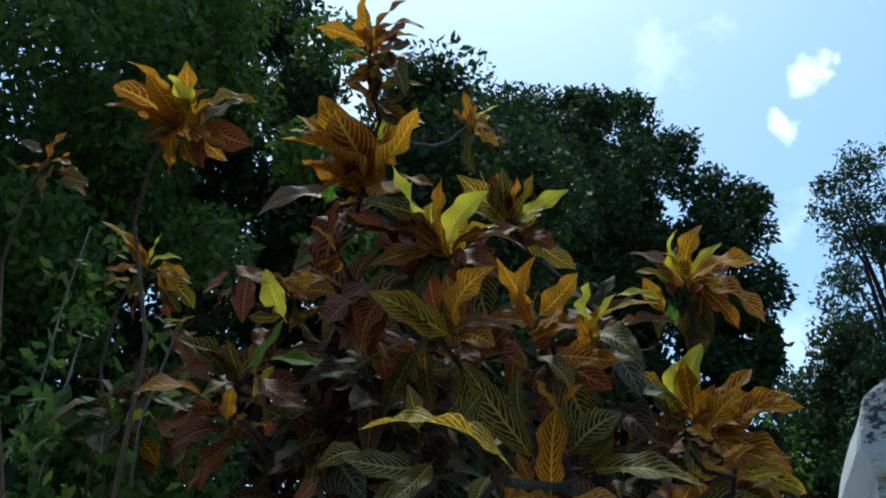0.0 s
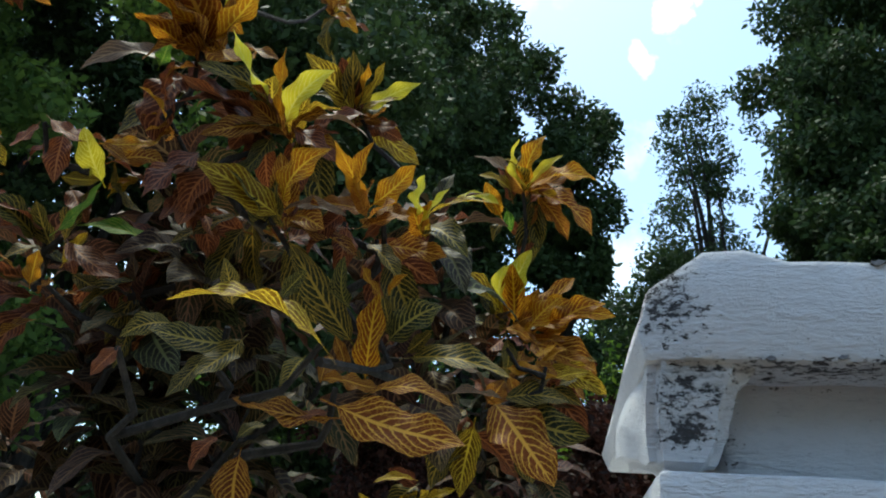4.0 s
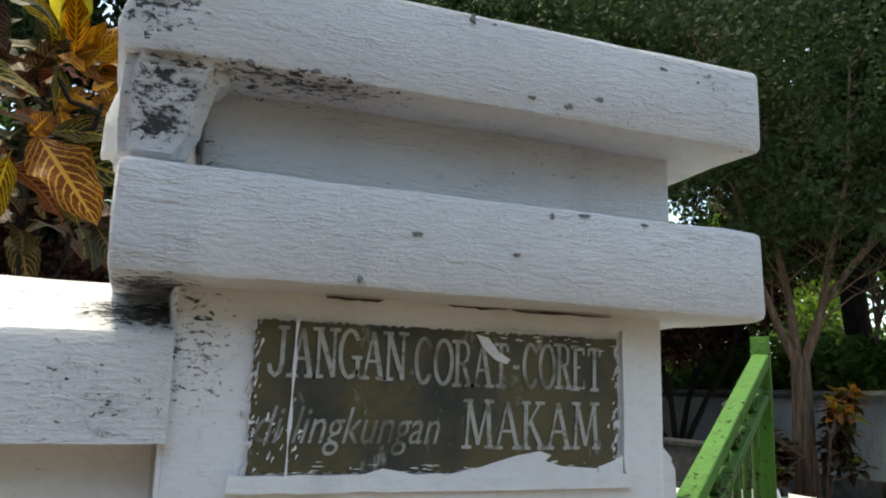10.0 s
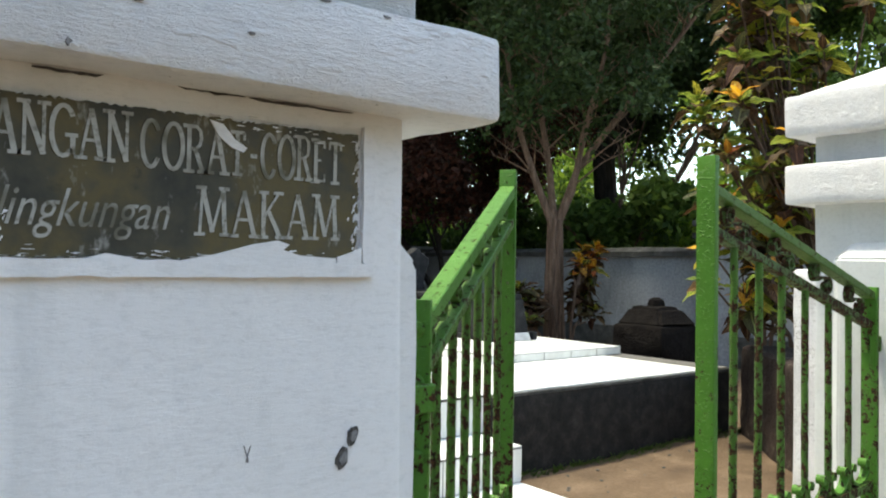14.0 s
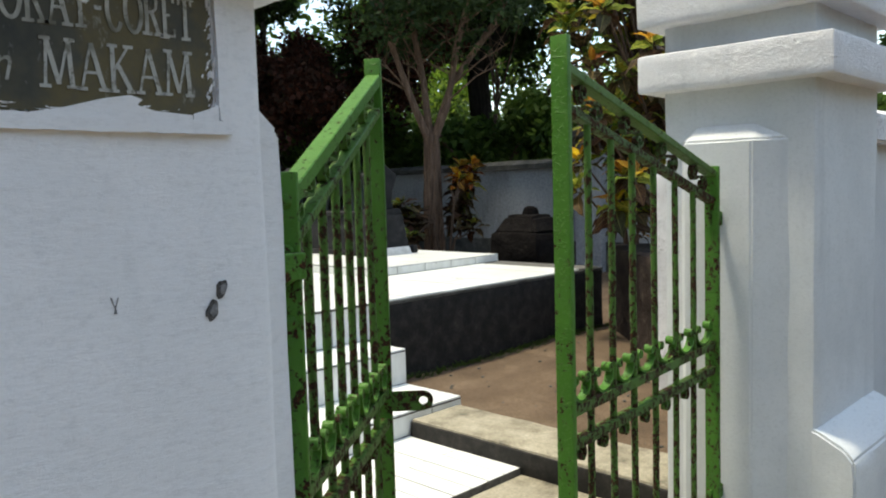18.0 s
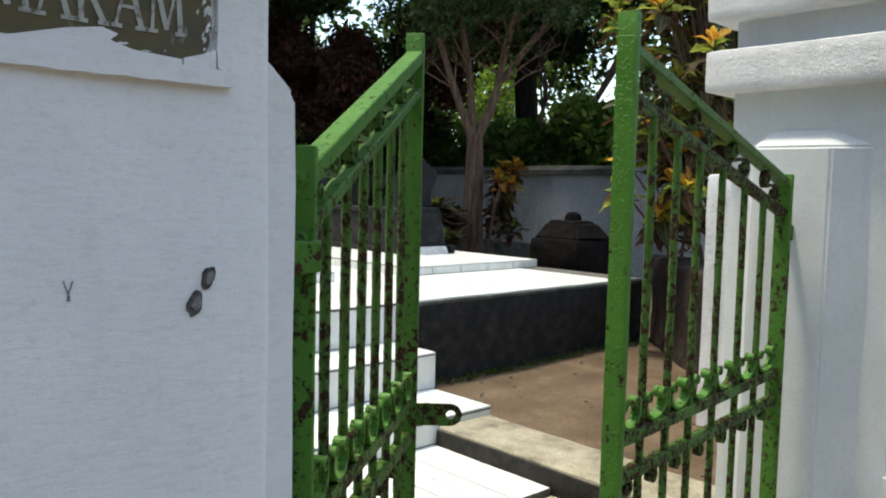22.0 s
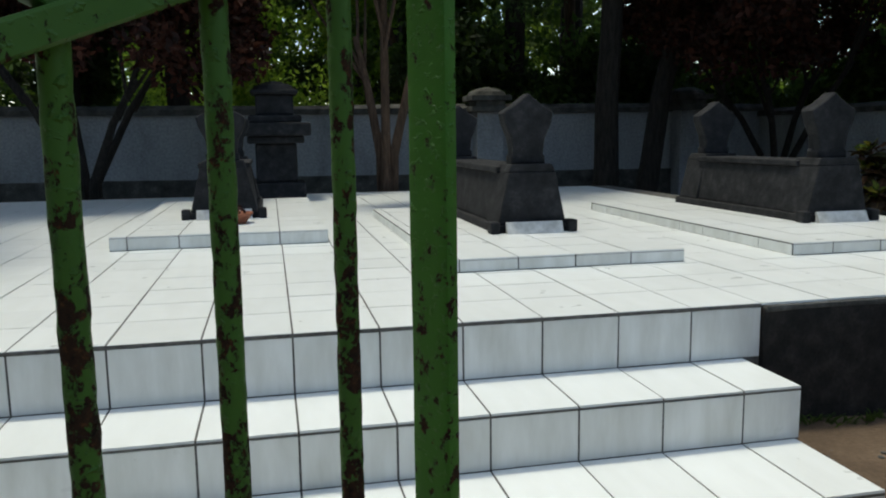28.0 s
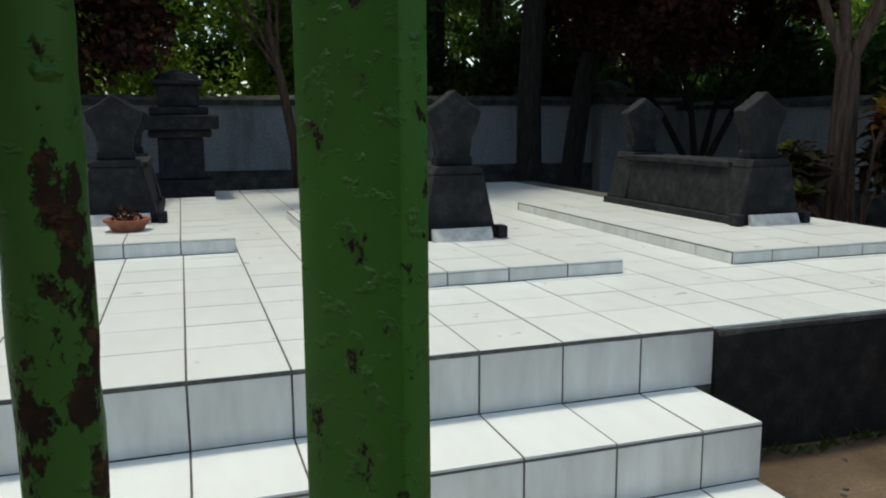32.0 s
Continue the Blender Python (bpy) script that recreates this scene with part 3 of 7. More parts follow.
def serif_words(text, height, x0, x1, z, y, parent, mat):
    """Hand-painted capitals with slab serifs, letter by letter, on a face that looks towards -y."""
    rng = random.Random(len(text) * 7 + int(x0 * 1000))
    unit = (x1 - x0) / sum(CAPITALS[c][2] + 0.22 for c in text)
    x, w = x0, 0.0043
    for c in text:
        strokes, feet, wide = CAPITALS[c]
        bm = bmesh.new()
        lift = rng.uniform(-0.0008, 0.0008)

        def put(p):
            return (x + p[0] * wide * unit, y, z + lift + p[1] * height)

        for pts, weight in strokes:
            flat_bar(bm, [put(p) for p in pts], w * weight, 0.0007 + 0.0002 * weight, (0, 1, 0))
        for p in feet:
            q = put(p)
            flat_bar(bm, [(q[0] - 0.0055, y, q[2]), (q[0] + 0.0055, y, q[2])], 0.0036, 0.0011, (0, 1, 0))
        ob = part("lettering", bm, mat, parent)
        x += (wide + 0.22) * unit


def ragged(bm, x0, z0, x1, z1, y0, y1, n, amount, seed):
    """A thin plate facing -y whose outline wanders as flaked paint does."""
    rng = random.Random(seed)
    pts = []
    for ax, az, bx, bz in ((x0, z0, x1, z0), (x1, z0, x1, z1), (x1, z1, x0, z1), (x0, z1, x0, z0)):
        m = max(2, int(n * math.hypot(bx - ax, bz - az)))
        for i in range(m):
            k = i / m
            pts.append((ax + (bx - ax) * k + rng.uniform(-amount, amount), az + (bz - az) * k + rng.uniform(-amount, amount)))
    return prism(bm, pts, "y", y0, y1)
# ---------------------------------------------------------------- ground
PLAT_Z, ST2_Z, ST1_Z = 0.615, 0.398, 0.207
PLAT_Y, ST2_Y, ST1_Y = 4.235, 3.866, 3.442
PLAT_C1, ST2_X1, ST1_X1 = 4.109, 4.032, 4.016
PLAT_X0, PLAT_X1 = -4.5, 6.506
PLAT_Y1 = 11.0
STEP_X0 = -1.0
LAND_X1, LAND_Y0, LAND_Z = 3.652, 2.76, 0.09
# gate leaves: hinge, free end, heights of both ends, height of the middle band
GATE_L = dict(hinge=(1.795, 1.712), free=(2.365, 2.137), stile=(0.042, 0.055), post=(0.013, 0.039), bars=(0.152, 0.246, 0.3375, 0.429, 0.522, 0.6186),
              z_stile=1.301, z_post=1.578, rail=(1.266, 1.526), gap=0.072, z_mid=0.782)
GATE_R = dict(hinge=(3.372, 1.766), free=(2.4785, 1.6795), stile=(0.028, 0.044), post=(0.016, 0.040), bars=(0.186, 0.312, 0.446, 0.570, 0.680, 0.790),
              z_stile=1.312, z_post=1.575, rail=(1.290, 1.510), gap=0.078, z_mid=0.785, rail_half=0.010)
LATCH_Z = 0.757


def ease(a, b, v):
    """0 at a, 1 at b, smooth between."""
    k = min(1.0, max(0.0, (v - a) / (b - a)))
    return k * k * (3 - 2 * k)


def ground_height(x, y):
    inside = ease(3.8, 3.96, x) * ease(1.7, 2.1, y)
    z = 0.02 + 0.105 * inside
    if abs(x) < 16 and -3 < y < 18:
        z += (0.02 * noise.noise(Vector((x * 0.9, y * 0.9, 0))) + 0.010 * noise.noise(Vector((x * 3, y * 3, 4)))) * (0.3 + 0.7 * inside)
    return z


def ground_sheet():
    bm = bmesh.new()
    xs = [-80, -25, -12] + [-8 + 0.5 * i for i in range(22)] + [3.2, 3.5, 3.7, 3.8, 3.88, 3.96] + [4.1 + 0.16 * i for i in range(34)] + [9.8 + i for i in range(8)] + [25, 80]
    ys = [-80, -20, -6] + [-2 + 0.5 * i for i in range(8)] + [2.1 + 0.16 * i for i in range(30)] + [7 + 0.6 * i for i in range(20)] + [24, 40, 90]
    grid = [[bm.verts.new((x, y, ground_height(x, y))) for x in xs] for y in ys]
    for r0, r1 in zip(grid, grid[1:]):
        for i in range(len(xs) - 1):
            bm.faces.new((r0[i], r0[i + 1], r1[i + 1], r1[i]))
    return top("ground", bm, M_soil, "bare brown earth of the graveyard", "ground", kind="structure", smooth=True)


ground_sheet()

# ---------------------------------------------------------------- left gate pillar and low wall
def ledge(name, parent, x0, y0, z0, x1, y1, z1, seed, lump=0.0, amount=0.0035, label=""):
    bm = bmesh.new()
    box(bm, x0, y0, z0, x1, y1, z1, bevel=0.008, seg=2)
    rough_up(bm, amount, 7.0, 0.05, seed)
    if lump:
        mid = (z0 + z1) / 2
        for v in bm.verts:
            k = max(0.0, 1 - (v.co.x - x0) / 0.13)
            if v.co.z > mid:
                v.co.z += 0.014 * math.sin(min(1.0, k * 1.2) * math.pi) - 0.024 * max(0.0, k - 0.66) / 0.34
                v.co.x += 0.014 * (v.co.z - mid) / (z1 - mid) * k
            v.co.y += 0.010 * max(0.0, k - 0.6) / 0.4 * (1 if v.co.y < 1.7 else -1)
    return part(name, bm, M_plaster_worn, parent, label, smooth=True)


LP = thing("wall_gate_pillar_left", "white painted plaster gate pillar with chipped double ledges", "pillar", kind="structure")
bm = boxed(1.126, 1.548, -0.3, 1.676, 2.02, 1.56, bevel=0.012)
part("pillar_body", rough_up(bm, 0.004, 5, 0.09, 1.0), M_plaster, LP, smooth=True)
ledge("lower_ledge", LP, 1.068, 1.485, 1.528, 1.770, 2.083, 1.630, 3.0)
bm = boxed(1.138, 1.556, 1.62, 1.697, 2.01, 1.74, bevel=0.012)
part("neck", rough_up(bm, 0.004, 7, 0.07, 4.0), M_plaster_worn, LP, smooth=True)
ledge("upper_ledge", LP, 1.060, 1.480, 1.727, 1.770, 2.083, 1.828, 7.0, lump=0.02)
# plaster that has run down from the upper ledge over the neck's end
bm = bmesh.new()
prism(bm, [(1.066, 1.630), (1.118, 1.630), (1.132, 1.655), (1.138, 1.69), (1.152, 1.722), (1.190, 1.745), (1.150, 1.785), (1.074, 1.785), (1.068, 1.74), (1.064, 1.68)], "y", 1.486, 1.665)
bmesh.ops.bevel(bm, geom=bm.edges[:], offset=0.012, segments=3, affect="EDGES")
rough_up(bm, 0.005, 13, 0.02, 6.0)
for v in bm.verts:
    front = ease(1.60, 1.50, v.co.y)
    low = ease(1.735, 1.65, v.co.z)
    hollow = math.exp(-((v.co.x - 1.098) / 0.018) ** 2 - ((v.co.z - 1.664) / 0.014) ** 2)
    back = ease(1.50, 1.64, v.co.y)
    v.co.x -= 0.020 * back * ease(1.11, 1.075, v.co.x) * ease(1.80, 1.67, v.co.z)
    v.co.y += front * (0.018 * low + 0.014 * hollow) + 0.004 * front
    v.co.z += 0.025 * low * back
part("sagged_plaster", bm, M_plaster_worn, LP, "chipped sagging plaster with a grey hollow", smooth=True)
# pilaster that carries the gate hinges, with a sloping top
bm = bmesh.new()
prism(bm, [(1.668, -0.3), (1.775, -0.3), (1.775, 1.355), (1.738, 1.392), (1.676, 1.44), (1.668, 1.44)], "y", 1.655, 1.90)
bmesh.ops.bevel(bm, geom=bm.edges[:], offset=0.008, segments=2, affect="EDGES")
part("hinge_pilaster", rough_up(bm, 0.003, 6, 0.08, 9.0), M_plaster, LP, smooth=True)

LW = thing("wall_front_left", "low white wall with a broad chipped sloping coping", "wall", kind="structure")
bm = boxed(-6.0, 1.60, -0.3, 1.13, 1.92, 1.39, bevel=0.01)
part("wall_panel", bm, M_plaster, LW)
profile = [(1.54, 1.383), (1.539, 1.43), (1.54, 1.468), (1.544, 1.480), (1.555, 1.487), (1.63, 1.513), (1.70, 1.538), (1.72, 1.544), (1.78, 1.544), (1.80, 1.540), (1.97, 1.486), (1.98, 1.478), (1.98, 1.383)]
bm = bmesh.new()
rings = []
for k in range(121):
    x = -6.0 + 7.13 * k / 120
    rings.append([bm.verts.new((x, y + 0.005 * noise.noise((x * 6, y * 9, z * 9)), z + 0.005 * noise.noise((x * 5, y * 9, z * 9 + 7)))) for y, z in profile])
for r0, r1 in zip(rings, rings[1:]):
    for i in range(len(profile)):
        bm.faces.new((r0[i], r0[(i + 1) % len(profile)], r1[(i + 1) % len(profile)], r1[i]))
bm.faces.new(rings[0][::-1])
bm.faces.new(rings[-1])
bmesh.ops.recalc_face_normals(bm, faces=bm.faces[:])
part("coping", bm, M_plaster_worn, LW, smooth=True)
part("panel_strip", boxed(1.124, 1.552, -0.3, 1.16, 1.60, 1.39), M_plaster, LW)

# ---------------------------------------------------------------- right gate pillar
RP = thing("wall_gate_pillar_right", "white painted plaster gate pillar with double ledges and a hipped cap", "pillar", kind="structure")
bm = boxed(3.460, 1.515, -0.3, 4.03, 1.985, 1.80, bevel=0.014)
part("pillar_body", rough_up(bm, 0.004, 5, 0.09, 11.0), M_plaster_shade, RP, smooth=True)
for nm, z0, z1, sd_ in (("lower_ledge", 1.551, 1.669, 13.0), ("upper_ledge", 1.755, 1.877, 15.0)):
    ledge(nm, RP, 3.400, 1.448, z0, 4.09, 2.045, z1, sd_, amount=0.003)
bm = bmesh.new()
vs = [bm.verts.new(p) for p in ((3.41, 1.46, 1.872), (4.08, 1.46, 1.872), (4.08, 2.035, 1.872), (3.41, 2.035, 1.872))]
ap = [bm.verts.new(p) for p in ((3.68, 1.72, 2.0), (3.81, 1.72, 2.0), (3.81, 1.78, 2.0), (3.68, 1.78, 2.0))]
bm.faces.new(ap)
bm.faces.new(vs[::-1])
for i in range(4):
    bm.faces.new((vs[i], vs[(i + 1) % 4], ap[(i + 1) % 4], ap[i]))
part("hipped_cap", rough_up(bm, 0.004, 7, 0.08, 17.0), M_plaster_worn, RP, smooth=True)
bm = bmesh.new()
lo = [(3.47, 1.575), (3.398, 1.674), (3.398, 1.88), (3.47, 1.93)]
hi = [(3.47, 1.677), (3.455, 1.69), (3.455, 1.86), (3.47, 1.875)]
rings = [[bm.verts.new((a, b, z)) for a, b in ring] for ring, z in ((lo, -0.3), (lo, 1.389), (hi, 1.437))]
bm.faces.new(rings[0][::-1])
bm.faces.new(rings[2])
for r0, r1 in zip(rings, rings[1:]):
    for i in range(4):
        bm.faces.new((r0[i], r0[(i + 1) % 4], r1[(i + 1) % 4], r1[i]))
bmesh.ops.recalc_face_normals(bm, faces=bm.faces[:])
bmesh.ops.bevel(bm, geom=[e for e in bm.edges if e.verts[0].co.x < 3.46 or e.verts[1].co.x < 3.46], offset=0.006, segments=2, affect="EDGES")
part("hinge_pilaster", rough_up(bm, 0.003, 6, 0.08, 19.0), M_plaster_shade, RP, smooth=True)
bm = bmesh.new()
prism(bm, [(1.40, -0.3), (1.53, -0.3), (1.53, 0.545), (1.505, 0.54), (1.43, 0.50), (1.405, 0.47), (1.40, 0.42)], "x", 3.456, 4.034)
bmesh.ops.bevel(bm, geom=bm.edges[:], offset=0.008, segments=2, affect="EDGES")
part("plinth", rough_up(bm, 0.004, 5, 0.06, 23.0), M_plaster_shade, RP, smooth=True)
part("wall_panel", boxed(4.03, 1.60, -0.3, 10.0, 1.92, 1.39, bevel=0.01), M_plaster_shade, RP)
bm = bmesh.new()
prism(bm, [(1.54, 1.383), (1.98, 1.383), (1.98, 1.48), (1.78, 1.545), (1.72, 1.545), (1.54, 1.482)], "x", 4.028, 10.0)
bmesh.ops.bevel(bm, geom=bm.edges[:], offset=0.012, segments=2, affect="EDGES")
part("coping", rough_up(bm, 0.006, 5, 0.12, 27.0), M_pier, RP, "weathered coping with black stains", smooth=True)

# ---------------------------------------------------------------- the painted notice on the left pillar
def sign_paint():
    m = Mat("olive_sign_paint", rough=0.55, spec=0.35)
    co = m.coord()
    c = m.ramp(m.noise(9, 5, 0.62, co), [(0.28, (0.028, 0.031, 0.028)), (0.42, (0.060, 0.058, 0.042)), (0.55, (0.108, 0.088, 0.040)), (0.68, (0.066, 0.064, 0.05)), (0.85, (0.15, 0.115, 0.045))])
    worn = m.step(m.noise(45, 5, 0.7, co, stretch=(1, 1, 0.45)), 0.60, 0.70)
    c = m.mix(m.math("MULTIPLY", worn, 0.45), c, (0.5, 0.5, 0.47))
    blot = m.step(m.noise(20, 4, 0.6, co), 0.62, 0.7)
    c = m.mix(m.math("MULTIPLY", blot, 0.7), c, (0.025, 0.026, 0.024))
    m.color(c).bump(m.noise(60, 4, 0.6, co), 0.3, 0.002)
    return m.m


def letter_paint():
    m = Mat("faded_white_letters", rough=0.7, spec=0.3)
    co = m.coord()
    worn = m.step(m.noise(70, 5, 0.7, co), 0.50, 0.62)
    gone = m.step(m.noise(14, 3, 0.6, co), 0.52, 0.66)
    lost = m.math("MAXIMUM", m.math("MULTIPLY", worn, 0.75), m.math("MULTIPLY", gone, 0.85))
    m.color(m.mix(lost, (0.40, 0.40, 0.37), (0.085, 0.08, 0.05)))
    return m.m


M_sign, M_letters = sign_paint(), letter_paint()
SIGN = thing("sign", "weathered olive painted notice with faded white lettering on the pillar", "sign")
SY = 1.5452
bm = bmesh.new()
ragged(bm, 1.204, 1.356, 1.607, 1.500, SY - 0.0015, SY + 0.004, 330, 0.0013, 4)
part("painted_board", bm, M_sign, SIGN)
for x0, z0, x1, z1, sd_ in ((1.186, 1.338, 1.628, 1.354, 1), (1.613, 1.354, 1.628, 1.510, 2)):
    bm = bmesh.new()
    ragged(bm, x0, z0, x1, z1, SY - 0.004, SY + 0.004, 60, 0.0012, sd_)
    part("raised_border", bm, M_plaster, SIGN)
LY = SY - 0.0022
serif_words("JANGAN", 0.046, 1.217, 1.358, 1.447, LY, SIGN, M_letters)
serif_words("CORAT", 0.045, 1.366, 1.474, 1.444, LY, SIGN, M_letters)
serif_words("-", 0.045, 1.476, 1.487, 1.444, LY, SIGN, M_letters)
serif_words("CORET", 0.046, 1.489, 1.588, 1.444, LY, SIGN, M_letters)
words("di lingkungan", 0.046, 1.208, 1.394, 1.384, LY, SIGN, M_letters, shear=0.35)
serif_words("MAKAM", 0.047, 1.421, 1.586, 1.381, LY, SIGN, M_letters)
# flakes and runs of white paint over the notice
for k, poly in enumerate((
    [(1.2385, 1.352), (1.2412, 1.352), (1.2402, 1.38), (1.2430, 1.405), (1.2418, 1.43), (1.2442, 1.462), (1.2425, 1.48), (1.2450, 1.503), (1.2410, 1.503), (1.2412, 1.478), (1.2400, 1.455), (1.2408, 1.428), (1.2388, 1.40), (1.2396, 1.376)],
    [(1.432, 1.497), (1.446, 1.494), (1.458, 1.480), (1.472, 1.472), (1.468, 1.467), (1.455, 1.471), (1.441, 1.482)],
    [(1.40, 1.353), (1.44, 1.361), (1.48, 1.372), (1.508, 1.377), (1.522, 1.373), (1.515, 1.367), (1.535, 1.3615), (1.579, 1.3590), (1.579, 1.351), (1.40, 1.351)],
    [(1.31, 1.353), (1.335, 1.360), (1.36, 1.356), (1.372, 1.352)],
    [(1.5805, 1.351), (1.5805, 1.3605), (1.598, 1.366), (1.6120, 1.372), (1.6120, 1.351)],
)):
    bm = bmesh.new()
    prism(bm, poly, "y", SY - 0.0035, SY + 0.002)
    part("paint_flake", bm, M_plaster, SIGN, "flake of white paint over the notice")

# paint worn through along the notice's edges
rng_f = random.Random(17)
bm = bmesh.new()
for n, (ax, az, bx, bz, spread) in ((46, (1.201, 1.36, 1.206, 1.498, 0.005)), (60, (1.21, 1.357, 1.605, 1.358, 0.005)), (40, (1.604, 1.36, 1.607, 1.49, 0.004)), (26, (1.44, 1.497, 1.605, 1.492, 0.004)), (26, (1.215, 1.365, 1.24, 1.40, 0.010))):
    for _ in range(n):
        k = rng_f.random()
        cx, cz = ax + (bx - ax) * k + rng_f.gauss(0, spread), az + (bz - az) * k + rng_f.gauss(0, spread)
        w, h = rng_f.uniform(0.0004, 0.0013) * rng_f.choice((1, 1, 1, 2)), rng_f.uniform(0.0010, 0.0060)
        if abs(bx - ax) > abs(bz - az):
            w, h = h, w * 0.7
        prism(bm, [(cx + w * math.cos(q) * rng_f.uniform(0.2, 1.5) + 0.3 * h * math.sin(q), cz + h * math.sin(q) * rng_f.uniform(0.3, 1.3)) for q in [2 * math.pi * j / 8 for j in range(8)]], "y", SY - 0.0030, SY + 0.001)
tagged(part("worn_edges", bm, M_plaster, SIGN), "white flecks where the notice's paint has worn off", kind="stuff")

M_bare = simple("bare_grey_render", [(0.3, (0.10, 0.10, 0.105)), (0.7, (0.27, 0.27, 0.275))], 160, rough=0.95, bump=0.6, dist=0.003)
M_chip = simple("bare_dark_render", [(0.3, (0.025, 0.024, 0.024)), (0.6, (0.10, 0.095, 0.09)), (0.8, (0.2, 0.19, 0.185))], 140, rough=0.95, bump=0.8, dist=0.004)


def chip(x, z, w, h, seed, y=1.5478, label="dark chip in the pillar's plaster"):
    """A ragged patch where the plaster has come off: a rough dark floor inside a slightly raised rim."""
    rng = random.Random(seed)
    bm = bmesh.new()
    n = 14
    outer = [(x + w * math.cos(a) * (1 + rng.uniform(-0.22, 0.22)) + h * 0.25 * math.sin(a), z + h * math.sin(a) * (1 + rng.uniform(-0.18, 0.18))) for a in [2 * math.pi * i / n for i in range(n)]]
    prism(bm, outer, "y", y - 0.0022, y + 0.004)
    t = top("plaster_chip", bm, M_chip, label, "chip", group="chips in the plaster")
    bm = bmesh.new()
    prism(bm, [(x + (p - x) * 0.62 + 0.001, z + (q - z) * 0.58) for p, q in outer], "y", y - 0.0034, y)
    part("loose_grain", bm, M_bare, t)


for k, (x, z, w, h) in enumerate(((1.607, 1.158, 0.0065, 0.0105), (1.594, 1.134, 0.0070, 0.0120))):
    chip(x, z, w, h, 50 + k)
# a small forked scratch with a dark foot
bm = bmesh.new()
for poly in ([(1.4803, 1.1505), (1.4809, 1.1505), (1.4772, 1.1622), (1.4767, 1.1620)], [(1.4806, 1.1505), (1.4812, 1.1503), (1.4849, 1.1615), (1.4844, 1.1618)], [(1.4795, 1.1445), (1.4824, 1.1440), (1.4820, 1.1482), (1.4810, 1.1508), (1.4801, 1.1478)]):
    prism(bm, poly, "y", 1.5468, 1.5495)
top("plaster_scratch", bm, M_bare, "small forked grey scratch in the pillar's plaster", "scratch")
# flakes missing from the ledges' fronts: x, z, half width, half height
for k, (x, z, w, h) in enumerate((
    (1.276, 1.824, 0.012, 0.004), (1.394, 1.819, 0.005, 0.007), (1.507, 1.741, 0.007, 0.004), (1.546, 1.755, 0.007, 0.004), (1.464, 1.745, 0.005, 0.003),
    (1.172, 1.730, 0.005, 0.003), (1.233, 1.732, 0.006, 0.003), (1.679, 1.798, 0.006, 0.003), (1.631, 1.806, 0.010, 0.003), (1.750, 1.800, 0.007, 0.004),
)):
    rng = random.Random(200 + k)
    bm = bmesh.new()
    prism(bm, [(x + w * math.cos(a) * rng.uniform(0.35, 1.1), z + h * math.sin(a) * rng.uniform(0.35, 1.1)) for a in [2 * math.pi * i / 13 for i in range(13)]], "y", 1.4785, 1.486)
    part("bare_patch", bm, M_bare, LP, "grey patch of bare render")
for k, (x, z, w, h) in enumerate(((1.342, 1.586, 0.006, 0.003), (1.490, 1.620, 0.003, 0.005), (1.529, 1.624, 0.008, 0.003), (1.287, 1.538, 0.003, 0.004), (1.604, 1.622, 0.006, 0.002), (1.711, 1.617, 0.007, 0.003), (1.632, 1.538, 0.006, 0.003), (1.45, 1.575, 0.004, 0.002))):
    rng = random.Random(240 + k)
    bm = bmesh.new()
    prism(bm, [(x + w * math.cos(a) * rng.uniform(0.35, 1.1), z + h * math.sin(a) * rng.uniform(0.35, 1.1)) for a in [2 * math.pi * i / 13 for i in range(13)]], "y", 1.4832, 1.491)
    part("bare_patch", bm, M_bare, LP, "grey patch of bare render")
# black gap along the underside of the lower ledge
for k, (x0, x1) in enumerate(((1.40, 1.47), (1.475, 1.60), (1.27, 1.33))):
    bm = bmesh.new()
    rng = random.Random(70 + k)
    n = 9
    up = [(x0 + (x1 - x0) * i / n, 1.5265 + rng.uniform(-0.0006, 0.0006)) for i in range(n + 1)]
    dn = [(p, q - (0.0009 + rng.random() * 0.0026) * (0.2 if i in (0, n) else 1)) for i, (p, q) in enumerate(up)]
    prism(bm, up + dn[::-1], "y", 1.5455, 1.549)
    top("plaster_crack", bm, M_chip, "black crack in the plaster under the ledge", "crack", group="cracks under the ledge")
# ---------------------------------------------------------------- gate leaves
def spiral(bm, c, r, turns, start, side, w, t, n=(0, 1, 0)):
    """A flat-bar scroll in the leaf's plane round c, winding inwards."""
    pts = []
    k = int(18 * turns)
    for i in range(k + 1):
        a = start + side * 2 * math.pi * turns * i / k
        rr = r * (1 - 0.72 * i / k)
        pts.append((c[0] + rr * math.cos(a), c[1], c[2] + rr * math.sin(a)))
    flat_bar(bm, pts, t, w, n)
    return pts[0]


